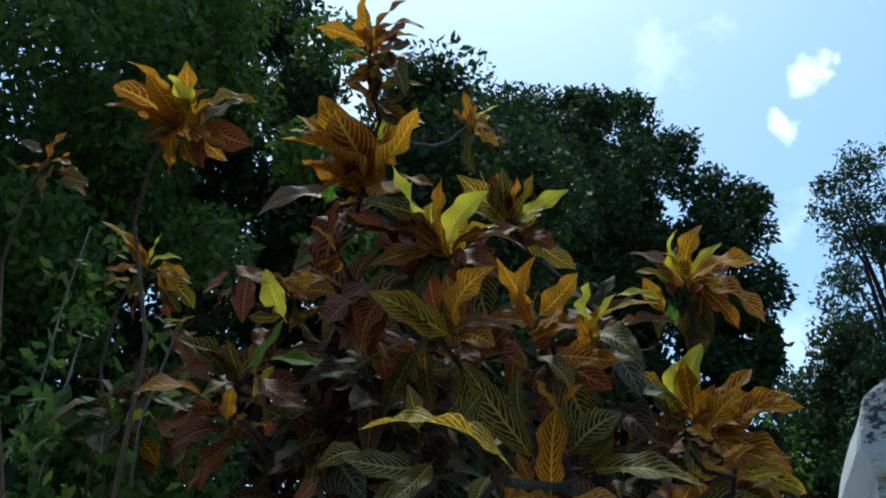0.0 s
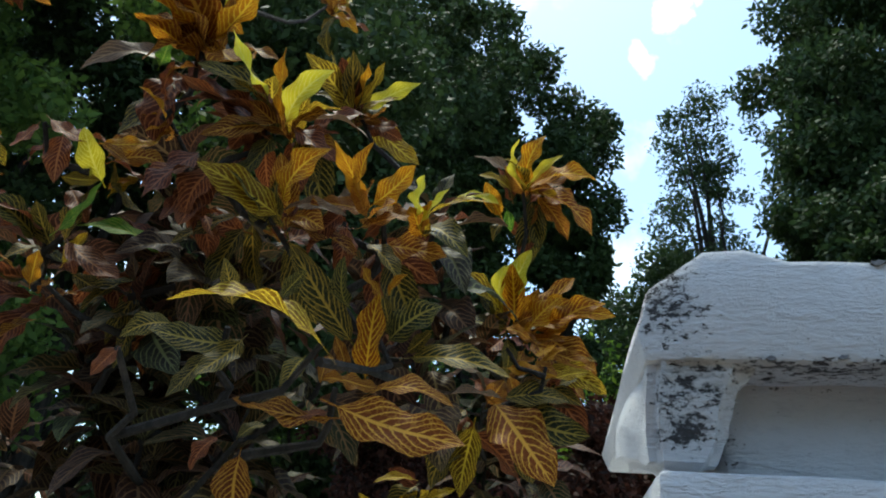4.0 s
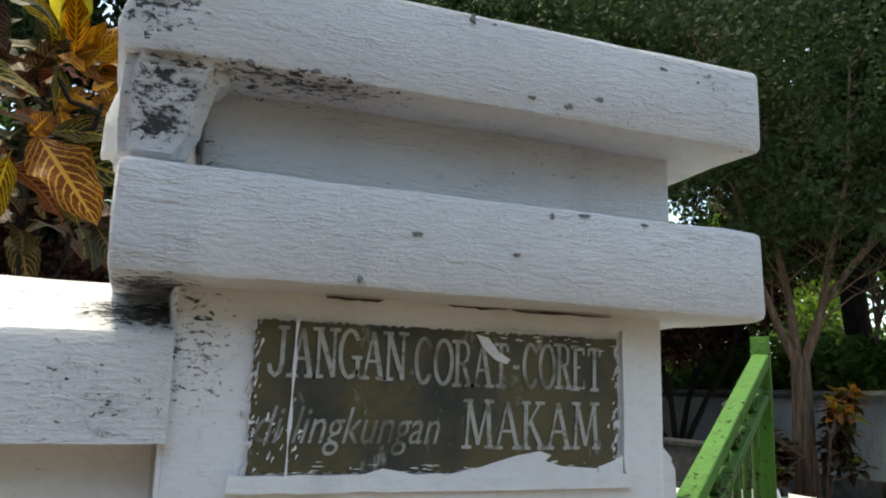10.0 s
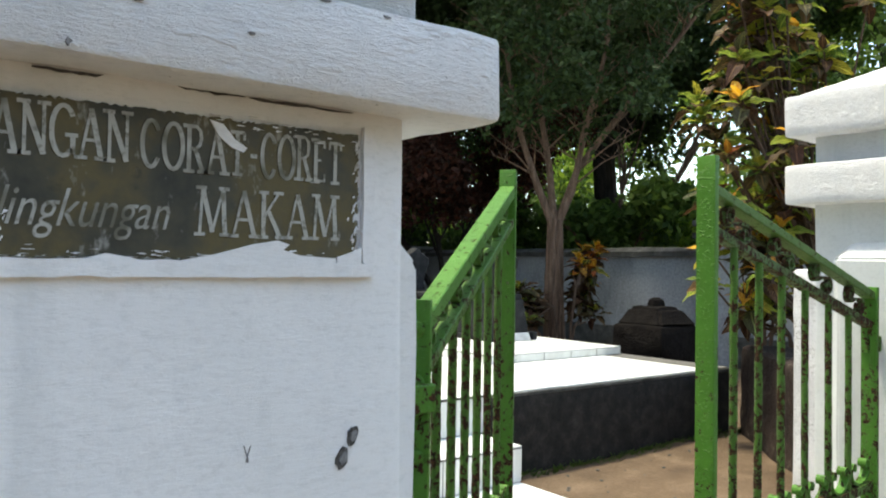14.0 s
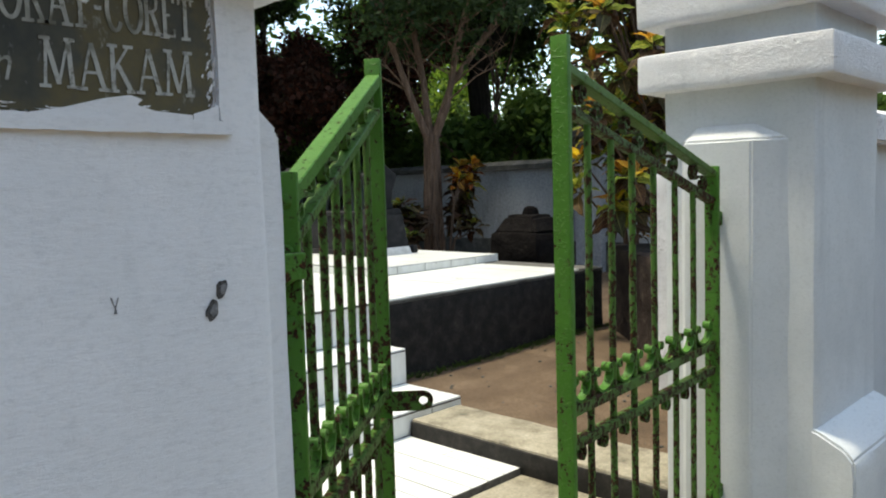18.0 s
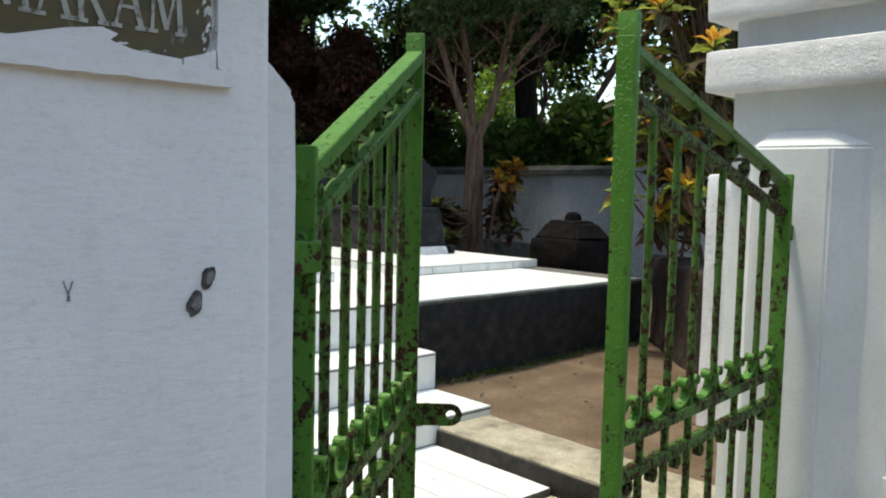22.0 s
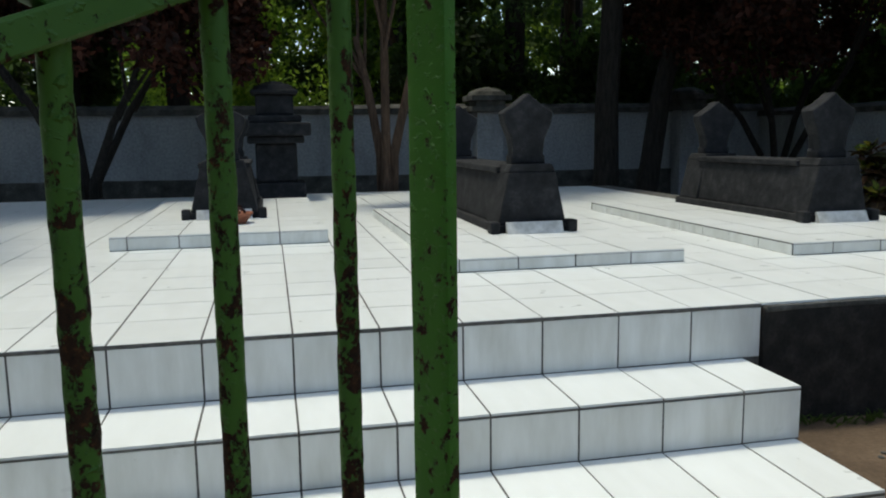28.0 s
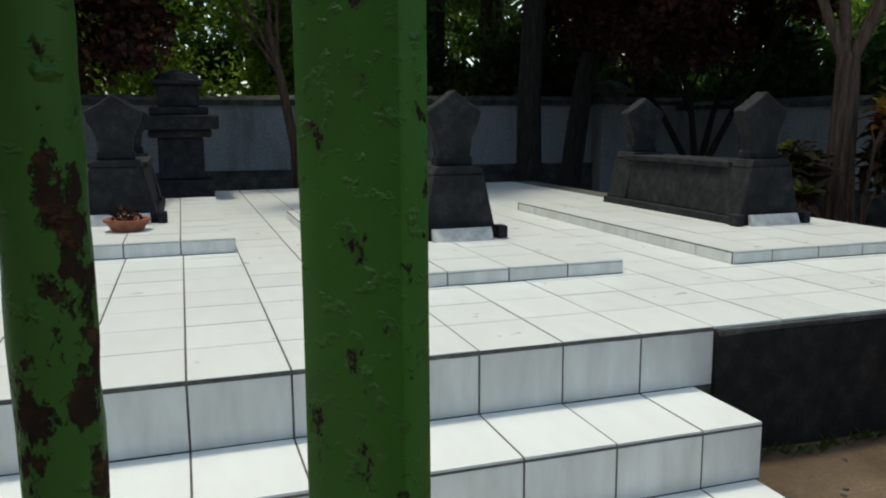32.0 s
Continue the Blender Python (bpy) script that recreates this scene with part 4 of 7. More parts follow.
def gate_leaf(label, spec):
    """One leaf: a hinge stile, a taller meeting stile, two sloping rails with scrolls between, bars and a curled middle band."""
    hx, hy = spec["hinge"]
    d = Vector((spec["free"][0] - hx, spec["free"][1] - hy, 0))
    L = d.length
    at = Matrix.Translation((hx, hy, 0)) @ Matrix.Rotation(math.atan2(d.y, d.x), 4, "Z")
    g = thing("gate_leaf", label, "gate", group="gate leaves", at=at)
    lo, z_h, z_mid, bars = 0.10, spec["z_stile"], spec["z_mid"], spec["bars"]
    s0, s_w = spec["stile"]
    m_w, m_d = spec["post"]
    part("hinge_stile", rough_up(boxed(s0, -0.021, lo, s_w, 0.021, z_h, bevel=0.003), 0.0006, 30, 0.05, 1.0), M_green, g, smooth=True)
    part("meeting_stile", rough_up(boxed(L - m_w / 2, -m_d / 2, lo, L + m_w / 2, m_d / 2, spec["z_post"], bevel=0.0016, seg=2), 0.0006, 85, 0.016, 2.0), spec["rails"][2], g, smooth=True)
    x0, x1 = s_w, L - m_w / 2
    za, zb = spec["rail"]
    gap = spec["gap"]
    bm = bmesh.new()
    rh = spec.get("rail_half", 0.014)
    prism(bm, [(x0, za - rh), (x1, zb - rh), (x1, zb + rh), (x0, za + rh)], "y", -0.018, 0.016)
    bmesh.ops.bevel(bm, geom=bm.edges[:], offset=0.002, segments=1, affect="EDGES")
    part("top_rail", bm, spec["rails"][0], g)
    bm = bmesh.new()
    prism(bm, [(x0, za - gap - 0.010), (x1, zb - gap - 0.010), (x1, zb - gap + 0.010), (x0, za - gap + 0.010)], "y", -0.017, 0.010)
    bmesh.ops.bevel(bm, geom=bm.edges[:], offset=0.002, segments=1, affect="EDGES")
    part("lower_sloping_rail", bm, spec["rails"][1], g)
    # scrolls between the sloping rails
    n = 4
    ang = math.atan2(zb - za, x1 - x0)
    for i in range(n):
        xc = x0 + (x1 - x0) * (i + 0.5) / n
        zc = za + (zb - za) * (i + 0.5) / n - gap / 2
        bm = bmesh.new()
        e = 0.021
        a = (xc - 0.034 * math.cos(ang), 0, zc - 0.034 * math.sin(ang) - 0.010)
        b = (xc + 0.034 * math.cos(ang), 0, zc + 0.034 * math.sin(ang) + 0.010)
        spiral(bm, a, e, 1.3, math.pi * 0.5, 1, 0.016, 0.006)
        spiral(bm, b, e, 1.3, -math.pi * 0.5, 1, 0.016, 0.006)
        flat_bar(bm, [(a[0], 0, a[2] + e), (xc, 0, zc + 0.004), (b[0], 0, b[2] - e)], 0.006, 0.016, (0, 1, 0))
        part("scroll", bm, spec["rails"][1], g)
    # upright bars
    for i, x in enumerate(bars):
        zt = za - gap + (zb - za) * (x - x0) / (x1 - x0)
        bm = bmesh.new()
        zs = [lo + 0.02 + (zt - lo - 0.02) * k / 150 for k in range(151)]
        tube(bm, [(x + 0.0008 * math.sin(7 * z + i), 0.0008 * math.cos(6 * z + i), z) for z in zs], 0.0083, 16)
        for v in bm.verts:   # blistered paint
            q = Vector((v.co.x * 70 + i * 5, v.co.y * 70, v.co.z * 60))
            d_ = Vector((v.co.x - x, v.co.y, 0))
            if d_.length > 1e-6:
                v.co += d_.normalized() * (0.0007 * noise.noise(q) + 0.0006 * noise.noise(q * 2.3))
        part("bar", bm, M_green_rusty, g, smooth=True)
    # middle band: two rails with a row of small curls above each
    for k, (zr, h) in enumerate(((z_mid, 0.012), (z_mid - 0.075, 0.011))):
        part("middle_rail", boxed(x0, -0.014, zr - h, x1, 0.012, zr + h, bevel=0.002), M_green_rusty, g)
    edges = [x0, *bars, x1]
    m = len(edges) - 1
    for i in range(m):
        xc = (edges[i] + edges[i + 1]) / 2
        hw = (edges[i + 1] - edges[i]) / 2 - 0.013
        bm = bmesh.new()
        flat_bar(bm, [(xc + hw * math.sin(a), -0.003, z_mid + 0.050 - 0.036 * math.cos(a)) for a in [radians(-118 + 236 * k / 16) for k in range(17)]], 0.006, 0.021, (0, 1, 0))
        cup = part("cup", bm, M_green, g)
        for s in (-1, 1):
            bm = bmesh.new()
            spiral(bm, (xc + s * hw * 0.70, -0.003, z_mid + 0.061), 0.0125, 1.1, math.pi * (0.5 - 0.5 * s), s, 0.021, 0.005)
            tube(bm, [(xc + s * hw * 0.70, -0.012, z_mid + 0.061), (xc + s * hw * 0.70, 0.006, z_mid + 0.061)], 0.0075, 12)
            part("curl", bm, M_green, cup)
        bm = bmesh.new()
        spiral(bm, (xc, -0.002, z_mid - 0.104), 0.018, 1.0, math.pi * 0.5, 1, 0.016, 0.006)
        part("curl", bm, M_green_rusty, g)
    part("bottom_rail", boxed(x0, -0.013, lo + 0.01, x1, 0.012, lo + 0.035, bevel=0.002), M_green_rusty, g)
    for z in (z_h - 0.045, z_h - 0.125, z_h - 0.165, z_h - 0.235):
        bm = bmesh.new()
        lathe(bm, [(0.013, 0), (0.0125, 0.003), (0.009, 0.007), (0.003, 0.009)], 12)
        bm.transform(Matrix.Translation((s0, -0.001, z)) @ Matrix.Rotation(radians(-90), 4, "Y"))
        part("rivet", bm, M_green, g, smooth=True)
    return g, L, at


GL, GL_L, GL_AT = gate_leaf("green painted iron gate leaf with rust spots, standing open inwards", dict(GATE_L, rails=(M_green_post, M_green_rusty, M_green_post)))
GR, GR_L, GR_AT = gate_leaf("green painted iron gate leaf with rusted scrolls, standing shut", dict(GATE_R, rails=(M_green_rusty, M_green_brown, M_green_sound)))
# latch plate with its hole on the open leaf, small hook on the other
zl = LATCH_Z
bm = bmesh.new()
N = 28
outer, inner = [], []
for i in range(N):
    a = 2 * math.pi * i / N
    ca, sa = math.cos(a), math.sin(a)
    outer.append((0.085 + 0.026 * ca if ca > -0.2 else 0.010, zl + (0.024 * sa if ca > -0.2 else math.copysign(0.024, sa) if abs(sa) > 0.05 else 0.0)))
    inner.append((0.087 + 0.0105 * ca, zl + 0.0105 * sa))
ring = [[bm.verts.new((p, y, q)) for p, q in loop] for y in (-0.004, 0.003) for loop in (outer, inner)]
for i in range(N):
    j = (i + 1) % N
    bm.faces.new((ring[0][i], ring[0][j], ring[1][j], ring[1][i]))
    bm.faces.new((ring[2][j], ring[2][i], ring[3][i], ring[3][j]))
    bm.faces.new((ring[0][j], ring[0][i], ring[2][i], ring[2][j]))
    bm.faces.new((ring[1][i], ring[1][j], ring[3][j], ring[3][i]))
LATCH = part("latch_plate", bm, M_green_rusty, GL, "rusty latch plate with a padlock hole")
LATCH.matrix_basis = pose(GL_L, -0.008, 0, 0, 0, -80)
bm = bmesh.new()
prism(bm, [(GR_L - 0.09, zl - 0.055), (GR_L - 0.015, zl - 0.055), (GR_L - 0.015, zl - 0.005), (GR_L - 0.05, zl - 0.012)], "y", -0.024, -0.017)
part("latch_catch", bm, M_green_rusty, GR)
# hinge straps let into the pilasters, each with a bolt below
for (hx, hy), px in ((GATE_L["hinge"], -1), (GATE_R["hinge"], 1)):
    for z in (1.155, 0.32):
        x0, x1 = sorted((hx - px * 0.05, hx + px * 0.07))
        bm = boxed(x0, hy - 0.006, z - 0.020, x1, hy + 0.012, z + 0.022, bevel=0.003)
        strap = top("hinge_strap", bm, M_green_post, "green iron hinge strap set in the pillar, rust spotted", "hinge", group="gate hinges")
        bm = bmesh.new()
        tube(bm, [(hx, hy + 0.003, z - 0.018), (hx, hy + 0.003, z - 0.045)], [0.010, 0.009], 10)
        part("bolt", bm, M_steel_dark, strap, "dark rusted bolt", smooth=True)
# ---------------------------------------------------------------- boundary wall
def boundary(name, x0, y0, x1, y1, zb, zt):
    """A white rendered wall with a grey weathered coping between two points."""
    d = Vector((x1 - x0, y1 - y0, 0))
    L = d.length
    at = Matrix.Translation((x0, y0, 0)) @ Matrix.Rotation(math.atan2(d.y, d.x), 4, "Z")
    w = thing(name, "dingy white boundary wall under a mossy grey coping", "wall", kind="structure", at=at)
    part("wall_face", boxed(0, 0, -0.3, L, 0.18, zt - 0.10), M_farwall, w)
    bm = bmesh.new()
    prism(bm, [(-0.05, zt - 0.10), (0.23, zt - 0.10), (0.23, zt - 0.03), (0.09, zt + 0.03), (-0.05, zt - 0.03)], "x", -0.02, L + 0.02)
    part("coping", rough_up(bm, 0.02, 2.5, 0.5, x0), M_coping, w)
    part("plinth", rough_up(boxed(0, -0.04, -0.3, L, -0.003, zb + 0.22, bevel=0.01), 0.02, 2.0, 0.5, y0), M_coping, w)
    return w


def wall_pier(x, y, h, label="weathered wall pier with stacked mouldings"):
    p = thing("wall_pier", label, "pier", group="wall piers", kind="structure")
    part("shaft", boxed(x - 0.2, y - 0.2, -0.3, x + 0.2, y + 0.2, h - 0.3, bevel=0.01), M_farwall, p)
    for z, r, t in ((h - 0.32, 0.30, 0.08), (h - 0.16, 0.30, 0.08)):
        part("ledge", boxed(x - r, y - r, z, x + r, y + r, z + t, bevel=0.01), M_coping, p)
    part("neck", boxed(x - 0.22, y - 0.22, h - 0.24, x + 0.22, y + 0.22, h - 0.16), M_coping, p)
    bm = bmesh.new()
    lathe(bm, [(0.30, 0), (0.27, 0.05), (0.15, 0.10), (0.03, 0.12)], 8, (x, y, h - 0.08))
    part("cap", bm, M_coping, p)
    return p


FAR_Y, FAR_X = 13.0, 10.0
boundary("wall_back", -14, FAR_Y, FAR_X + 0.2, FAR_Y, 0.5, 1.70)
boundary("wall_side", FAR_X, FAR_Y, FAR_X, -3, 0.3, 1.62)
wall_pier(5.4, FAR_Y - 0.1, 1.93)
wall_pier(8.63, FAR_Y - 0.1, 1.94)
wall_pier(FAR_X + 0.05, 6.58, 2.06)

# ---------------------------------------------------------------- trees and shrubs
def leaf_cloud(name, parent, mat, clumps, per, size, seed, label=""):
    """Many small bent leaves about clump centres: rows of x, y, z, radius."""
    rng = np.random.default_rng(seed)
    C = np.repeat(np.array(clumps, float), per, axis=0)
    n = len(C)
    v = rng.normal(size=(n, 3))
    v /= np.linalg.norm(v, axis=1)[:, None]
    r = rng.random(n) ** 0.45
    P = C[:, :3] + v * (C[:, 3] * r)[:, None] * np.array([1, 1, 0.8])
    a = rng.normal(size=(n, 3))
    a[:, 2] -= 0.35
    a /= np.linalg.norm(a, axis=1)[:, None]
    b = np.cross(a, rng.normal(size=(n, 3)))
    b /= np.linalg.norm(b, axis=1)[:, None]
    c = np.cross(a, b)
    s = size * (0.6 + 0.8 * rng.random(n))[:, None]
    V = np.stack([P, P + a * s * 0.45 + b * s * 0.24 + c * s * 0.06, P + a * s, P + a * s * 0.45 - b * s * 0.24 + c * s * 0.06], 1).reshape(-1, 3)
    me = bpy.data.meshes.new(name)
    me.vertices.add(4 * n)
    me.vertices.foreach_set("co", V.ravel())
    me.loops.add(4 * n)
    me.loops.foreach_set("vertex_index", np.arange(4 * n, dtype=np.int32))
    me.polygons.add(n)
    me.polygons.foreach_set("loop_start", np.arange(0, 4 * n, 4, dtype=np.int32))
    me.update(calc_edges=True)
    me.materials.append(mat)
    ob = new(name, me)
    ob.parent = parent
    return ob


def tree(x, y, h, spread, base, seed, leaf, bark, label, per=420, clumps=26, size=0.16, trunk=0.16, lean=(0, 0), low=0.35, group="graveyard trees", shape=(1, 1, 1)):
    """Tapered trunk, forking limbs and a crown of leaf clumps at the limbs' ends."""
    rng = random.Random(seed)
    t = thing("tree", label, "tree", group=group, at=Matrix.Translation((x, y, 0)))
    bm = bmesh.new()
    fork = h * low
    tp = [(lean[0] * k, lean[1] * k, base - 0.2 + (fork - base + 0.2) * k) for k in (0, 0.25, 0.5, 0.75, 1)]
    tp = [(p[0] + rng.uniform(-0.05, 0.05) * (i > 0), p[1] + rng.uniform(-0.05, 0.05) * (i > 0), p[2]) for i, p in enumerate(tp)]
    tube(bm, tp, [trunk * 1.35, trunk, trunk * 0.92, trunk * 0.85, trunk * 0.8], 10)
    part("trunk", bm, bark, t, smooth=True)
    end = Vector(tp[-1])
    cz, rz = (low * h * 0.9 + h) / 2, (h - low * h * 0.9) / 2
    cl = []
    while len(cl) < clumps:
        v = Vector((rng.uniform(-1, 1), rng.uniform(-1, 1), rng.uniform(-1, 1)))
        if 0.35 < v.length < 1.0:
            wide = 0.75 + 0.35 * math.sin(3 * math.atan2(v.y, v.x) + seed)
            rr = spread * rng.uniform(0.15, 0.29)
            cl.append((lean[0] + v.x * spread * wide, lean[1] + v.y * spread * wide, cz + v.z * rz * 0.92, rr))
    limbs = 9
    for i in range(limbs):
        c = cl[i * len(cl) // limbs]
        tip = Vector(c[:3])
        mid = end.lerp(tip, 0.45) + Vector((0, 0, 0.06 * h * rng.random()))
        q = end.lerp(tip, 0.75) + Vector((rng.uniform(-0.2, 0.2), rng.uniform(-0.2, 0.2), 0.1))
        bm = bmesh.new()
        tube(bm, [end - Vector((0, 0, 0.1)), end.lerp(mid, 0.5), mid, q, tip], [trunk * 0.55, trunk * 0.45, trunk * 0.33, trunk * 0.2, trunk * 0.07], 7)
        part("limb", bm, bark, t, smooth=True)
    leaf_cloud("crown", t, leaf, cl, per, size, seed)
    return t
# ---------------------------------------------------------------- crotons
def croton_leaf_mesh(length, width, droop, fold, wave, mat, seed):
    """A stalked oval leaf with a folded midrib and wavy edges, with u along and v across it."""
    rng = random.Random(seed)
    bm = bmesh.new()
    uvl = bm.loops.layers.uv.new("UVMap")
    nu, nv = 12, 6
    grid, tex = [], {}
    ph = rng.random() * 6
    for i in range(nu + 1):
        u = i / nu
        half = width / 2 * (math.sin(math.pi * min(1, u ** 0.8 * 1.0)) ** 0.75) * (1 - 0.25 * u)
        half = max(half, 0.004 if u < 0.1 else 0.0006)
        row = []
        bend = droop * u * u
        for j in range(nv + 1):
            s = j / nv * 2 - 1
            x = length * u * (1 - 0.25 * abs(droop) * u)
            z = -length * bend * 0.6 + fold * abs(s) * half + wave * math.sin(u * 15 + ph + s * 1.3) * abs(s) * half
            v = bm.verts.new((x, s * half, z))
            tex[v] = (u, j / nv)
            row.append(v)
        grid.append(row)
    for r0, r1 in zip(grid, grid[1:]):
        for j in range(nv):
            f = bm.faces.new((r0[j], r1[j], r1[j + 1], r0[j + 1]))
            for lp in f.loops:
                lp[uvl].uv = tex[lp.vert]
    return mesh_of(bm, "leaf", mat, smooth=True)


LEAF_SETS = {}
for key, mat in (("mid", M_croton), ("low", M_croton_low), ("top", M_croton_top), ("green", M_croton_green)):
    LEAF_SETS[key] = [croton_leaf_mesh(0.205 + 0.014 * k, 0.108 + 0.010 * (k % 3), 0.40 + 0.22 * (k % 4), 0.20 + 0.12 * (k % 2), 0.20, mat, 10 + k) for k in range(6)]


def croton_shoot(parent, tip, up, count, rng, kinds, scale=1.0):
    """A rosette of leaves about a shoot's tip, steep at the top and hanging below."""
    up = Vector(up).normalized()
    side = up.orthogonal().normalized()
    for i in range(count):
        k = i / max(1, count - 1)
        a = i * 2.4 + rng.random() * 0.5
        tilt = radians(20 + 88 * k + rng.uniform(-12, 12))
        out = (Matrix.Rotation(a, 3, up) @ side)
        d = (up * math.cos(tilt) + out * math.sin(tilt)).normalized()
        nrm = (up * math.sin(tilt) - out * math.cos(tilt)).normalized()
        yv = nrm.cross(d)
        base = Vector(tip) - up * (0.012 + 0.13 * k) * scale + out * 0.012
        s = scale * (0.62 + 0.5 * min(1, k * 1.6)) * rng.uniform(0.85, 1.12)
        roll = Matrix.Rotation(rng.uniform(-0.5, 0.5), 3, d)
        m3 = (roll @ Matrix((d, yv, nrm)).transposed()).to_4x4()
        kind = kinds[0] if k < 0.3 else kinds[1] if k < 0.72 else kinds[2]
        ob = bpy.data.objects.new("leaf", rng.choice(LEAF_SETS[kind]))
        scene.collection.objects.link(ob)
        ob.parent = parent
        ob.matrix_basis = Matrix.Translation(base) @ m3 @ Matrix.Scale(s, 4)


def arched_leaf_mesh(wide, arch, fold, wave, mat, seed):
    """A leaf one metre long on a short stalk, arched over its chord, to be scaled."""
    rng = random.Random(seed)
    bm = bmesh.new()
    uvl = bm.loops.layers.uv.new("UVMap")
    nu, nv, stalk = 14, 6, 2
    ph, twist = rng.random() * 6, rng.uniform(-0.5, 0.5)
    grid, tex = [], {}
    for i in range(-stalk, nu + 1):
        u = i / nu
        half = wide / 2 * math.sin(math.pi * max(0.0, u) ** 0.85) ** 0.72 * (1 - 0.16 * max(0.0, u))
        half = max(half, 0.012 if u < 0.08 else 0.002)
        row = []
        for j in range(nv + 1):
            q = j / nv * 2 - 1
            z = arch * 4 * u * (1 - u) + fold * abs(q) * half + wave * math.sin(u * 13 + ph + q * 1.4) * q * q * half + twist * q * half * u
            v = bm.verts.new((u, q * half + 0.03 * math.sin(u * 5 + ph) * u * (1 - u), z))
            tex[v] = (max(0.0, u), j / nv)
            row.append(v)
        grid.append(row)
    for r0, r1 in zip(grid, grid[1:]):
        for j in range(nv):
            f = bm.faces.new((r0[j], r1[j], r1[j + 1], r0[j + 1]))
            for lp in f.loops:
                lp[uvl].uv = tex[lp.vert]
    return mesh_of(bm, "leaf", mat, smooth=True)


ARCHED = {}
DARKER = {"lemon": ("orange", "olive"), "orange": ("bronze", "bronze"), "olive": ("dark", "red"), "dark": ("dark", "red"), "red": ("red", "red"), "bronze": ("red", "dark"), "green": ("dark", "red"), "grey": ("red", "dark")}


def leaf_between(parent, tone, base, tip, wide, rng):
    """One croton leaf from its foot to its tip, turned up and towards the camera to fit its view."""
    key = (tone, round(wide * 14), rng.randrange(4))
    if key not in ARCHED:
        k = len(ARCHED)
        ARCHED[key] = arched_leaf_mesh(key[1] / 12, (0.04, 0.10, 0.16, -0.05)[key[2]], (0.18, 0.34, 0.26, 0.12)[key[2]], (0.22, 0.34)[k % 2], M_tones[tone], k)
    base, tip = Vector(base), Vector(tip)
    d = (tip - base).normalized()
    nrm = Vector((rng.uniform(-0.35, 0.35), -0.85, 0.45))
    nrm = (nrm - d * nrm.dot(d)).normalized()
    m3 = Matrix.Rotation(rng.uniform(-0.45, 0.45), 3, d) @ Matrix((d, nrm.cross(d), nrm)).transposed()
    ob = bpy.data.objects.new("leaf", ARCHED[key])
    scene.collection.objects.link(ob)
    ob.parent = parent
    ob.matrix_basis = Matrix.Translation(base) @ m3.to_4x4() @ Matrix.Scale((tip - base).length, 4)


def grown_croton(label, base, rosettes, seed, fill=(), thin=False):
    """A croton whose branches end at the given tufts of leaves: tone, foot, tip, width over length. fill: darker shoots inside."""
    rng = random.Random(seed)
    c = thing("croton_shrub", label, "shrub", group="croton shrubs")
    b = Vector(base)
    ends = []
    for leaves in rosettes:
        for tone, foot, tip, wide in leaves:
            leaf_between(c, tone, foot, tip, wide, rng)
            f = Vector(foot)
            # darker leaves behind and below
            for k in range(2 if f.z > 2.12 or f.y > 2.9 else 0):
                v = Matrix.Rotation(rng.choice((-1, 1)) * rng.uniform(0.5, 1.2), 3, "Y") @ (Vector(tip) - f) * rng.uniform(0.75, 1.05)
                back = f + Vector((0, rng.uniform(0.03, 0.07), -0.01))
                leaf_between(c, DARKER[tone][k], back, back + v + Vector((0, rng.uniform(-0.04, 0.10), -0.03)), 0.42, rng)
            near = [e for e in ends if (e[0] / e[1] - f).length < 0.13]
            if near:
                near[0][0] += f
                near[0][1] += 1
            else:
                ends.append([f.copy(), 1])
    hub = []
    for i in range(4):
        a = i * 1.57 + seed
        hub.append(b + Vector((0.12 * math.cos(a), 0.10 * math.sin(a), 0.7 + 0.16 * i)))
        bm = bmesh.new()
        tube(bm, [b + Vector((0.04 * math.cos(a), 0.04 * math.sin(a), -0.15)), b.lerp(hub[-1], 0.5) + Vector((0.02, 0, 0)), hub[-1]], [0.020, 0.017, 0.013], 7)
        part("stem", bm, M_bark_pale if thin else M_bark_dark, c, smooth=True)
    tips = sorted([(e[0] / e[1], True) for e in ends] + [(Vector(p), False) for p in fill], key=lambda q: (q[0] - b).length)
    grown = list(hub)
    for p, led in tips:
        h = min(grown, key=lambda q: (q - p).length + (0.6 if q.z > p.z - 0.08 else 0.0))
        mid = h.lerp(p, 0.55) + Vector((rng.uniform(-0.04, 0.04), rng.uniform(0.0, 0.08), -0.03))
        knee = mid.lerp(p, 0.5) + Vector((rng.uniform(-0.03, 0.03), rng.uniform(0.0, 0.04), -0.02))
        if thin and led:   # long bare stems, bent to look upright in the camera's view
            h = min(hub, key=lambda q: (q - p).xy.length)
            mid, knee = p + Vector((-0.19, 0.13, -0.30)), p + Vector((-0.17, 0.10, -0.07))
        bm = bmesh.new()
        tube(bm, [h, p + Vector((0.0, 0.13, -0.75)) if thin and led else h.lerp(mid, 0.5), mid, knee, p], [0.0095, 0.007, 0.006, 0.006, 0.005] if thin else [0.0095, 0.009, 0.008, 0.007, 0.0055], 6)
        part("branch", bm, M_bark if thin else M_bark_dark, c, smooth=True)
        grown += [mid, p - Vector((0, 0, 0.03))]
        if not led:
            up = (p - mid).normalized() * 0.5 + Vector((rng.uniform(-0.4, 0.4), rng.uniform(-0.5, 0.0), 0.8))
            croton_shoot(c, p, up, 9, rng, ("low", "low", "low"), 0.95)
    return c


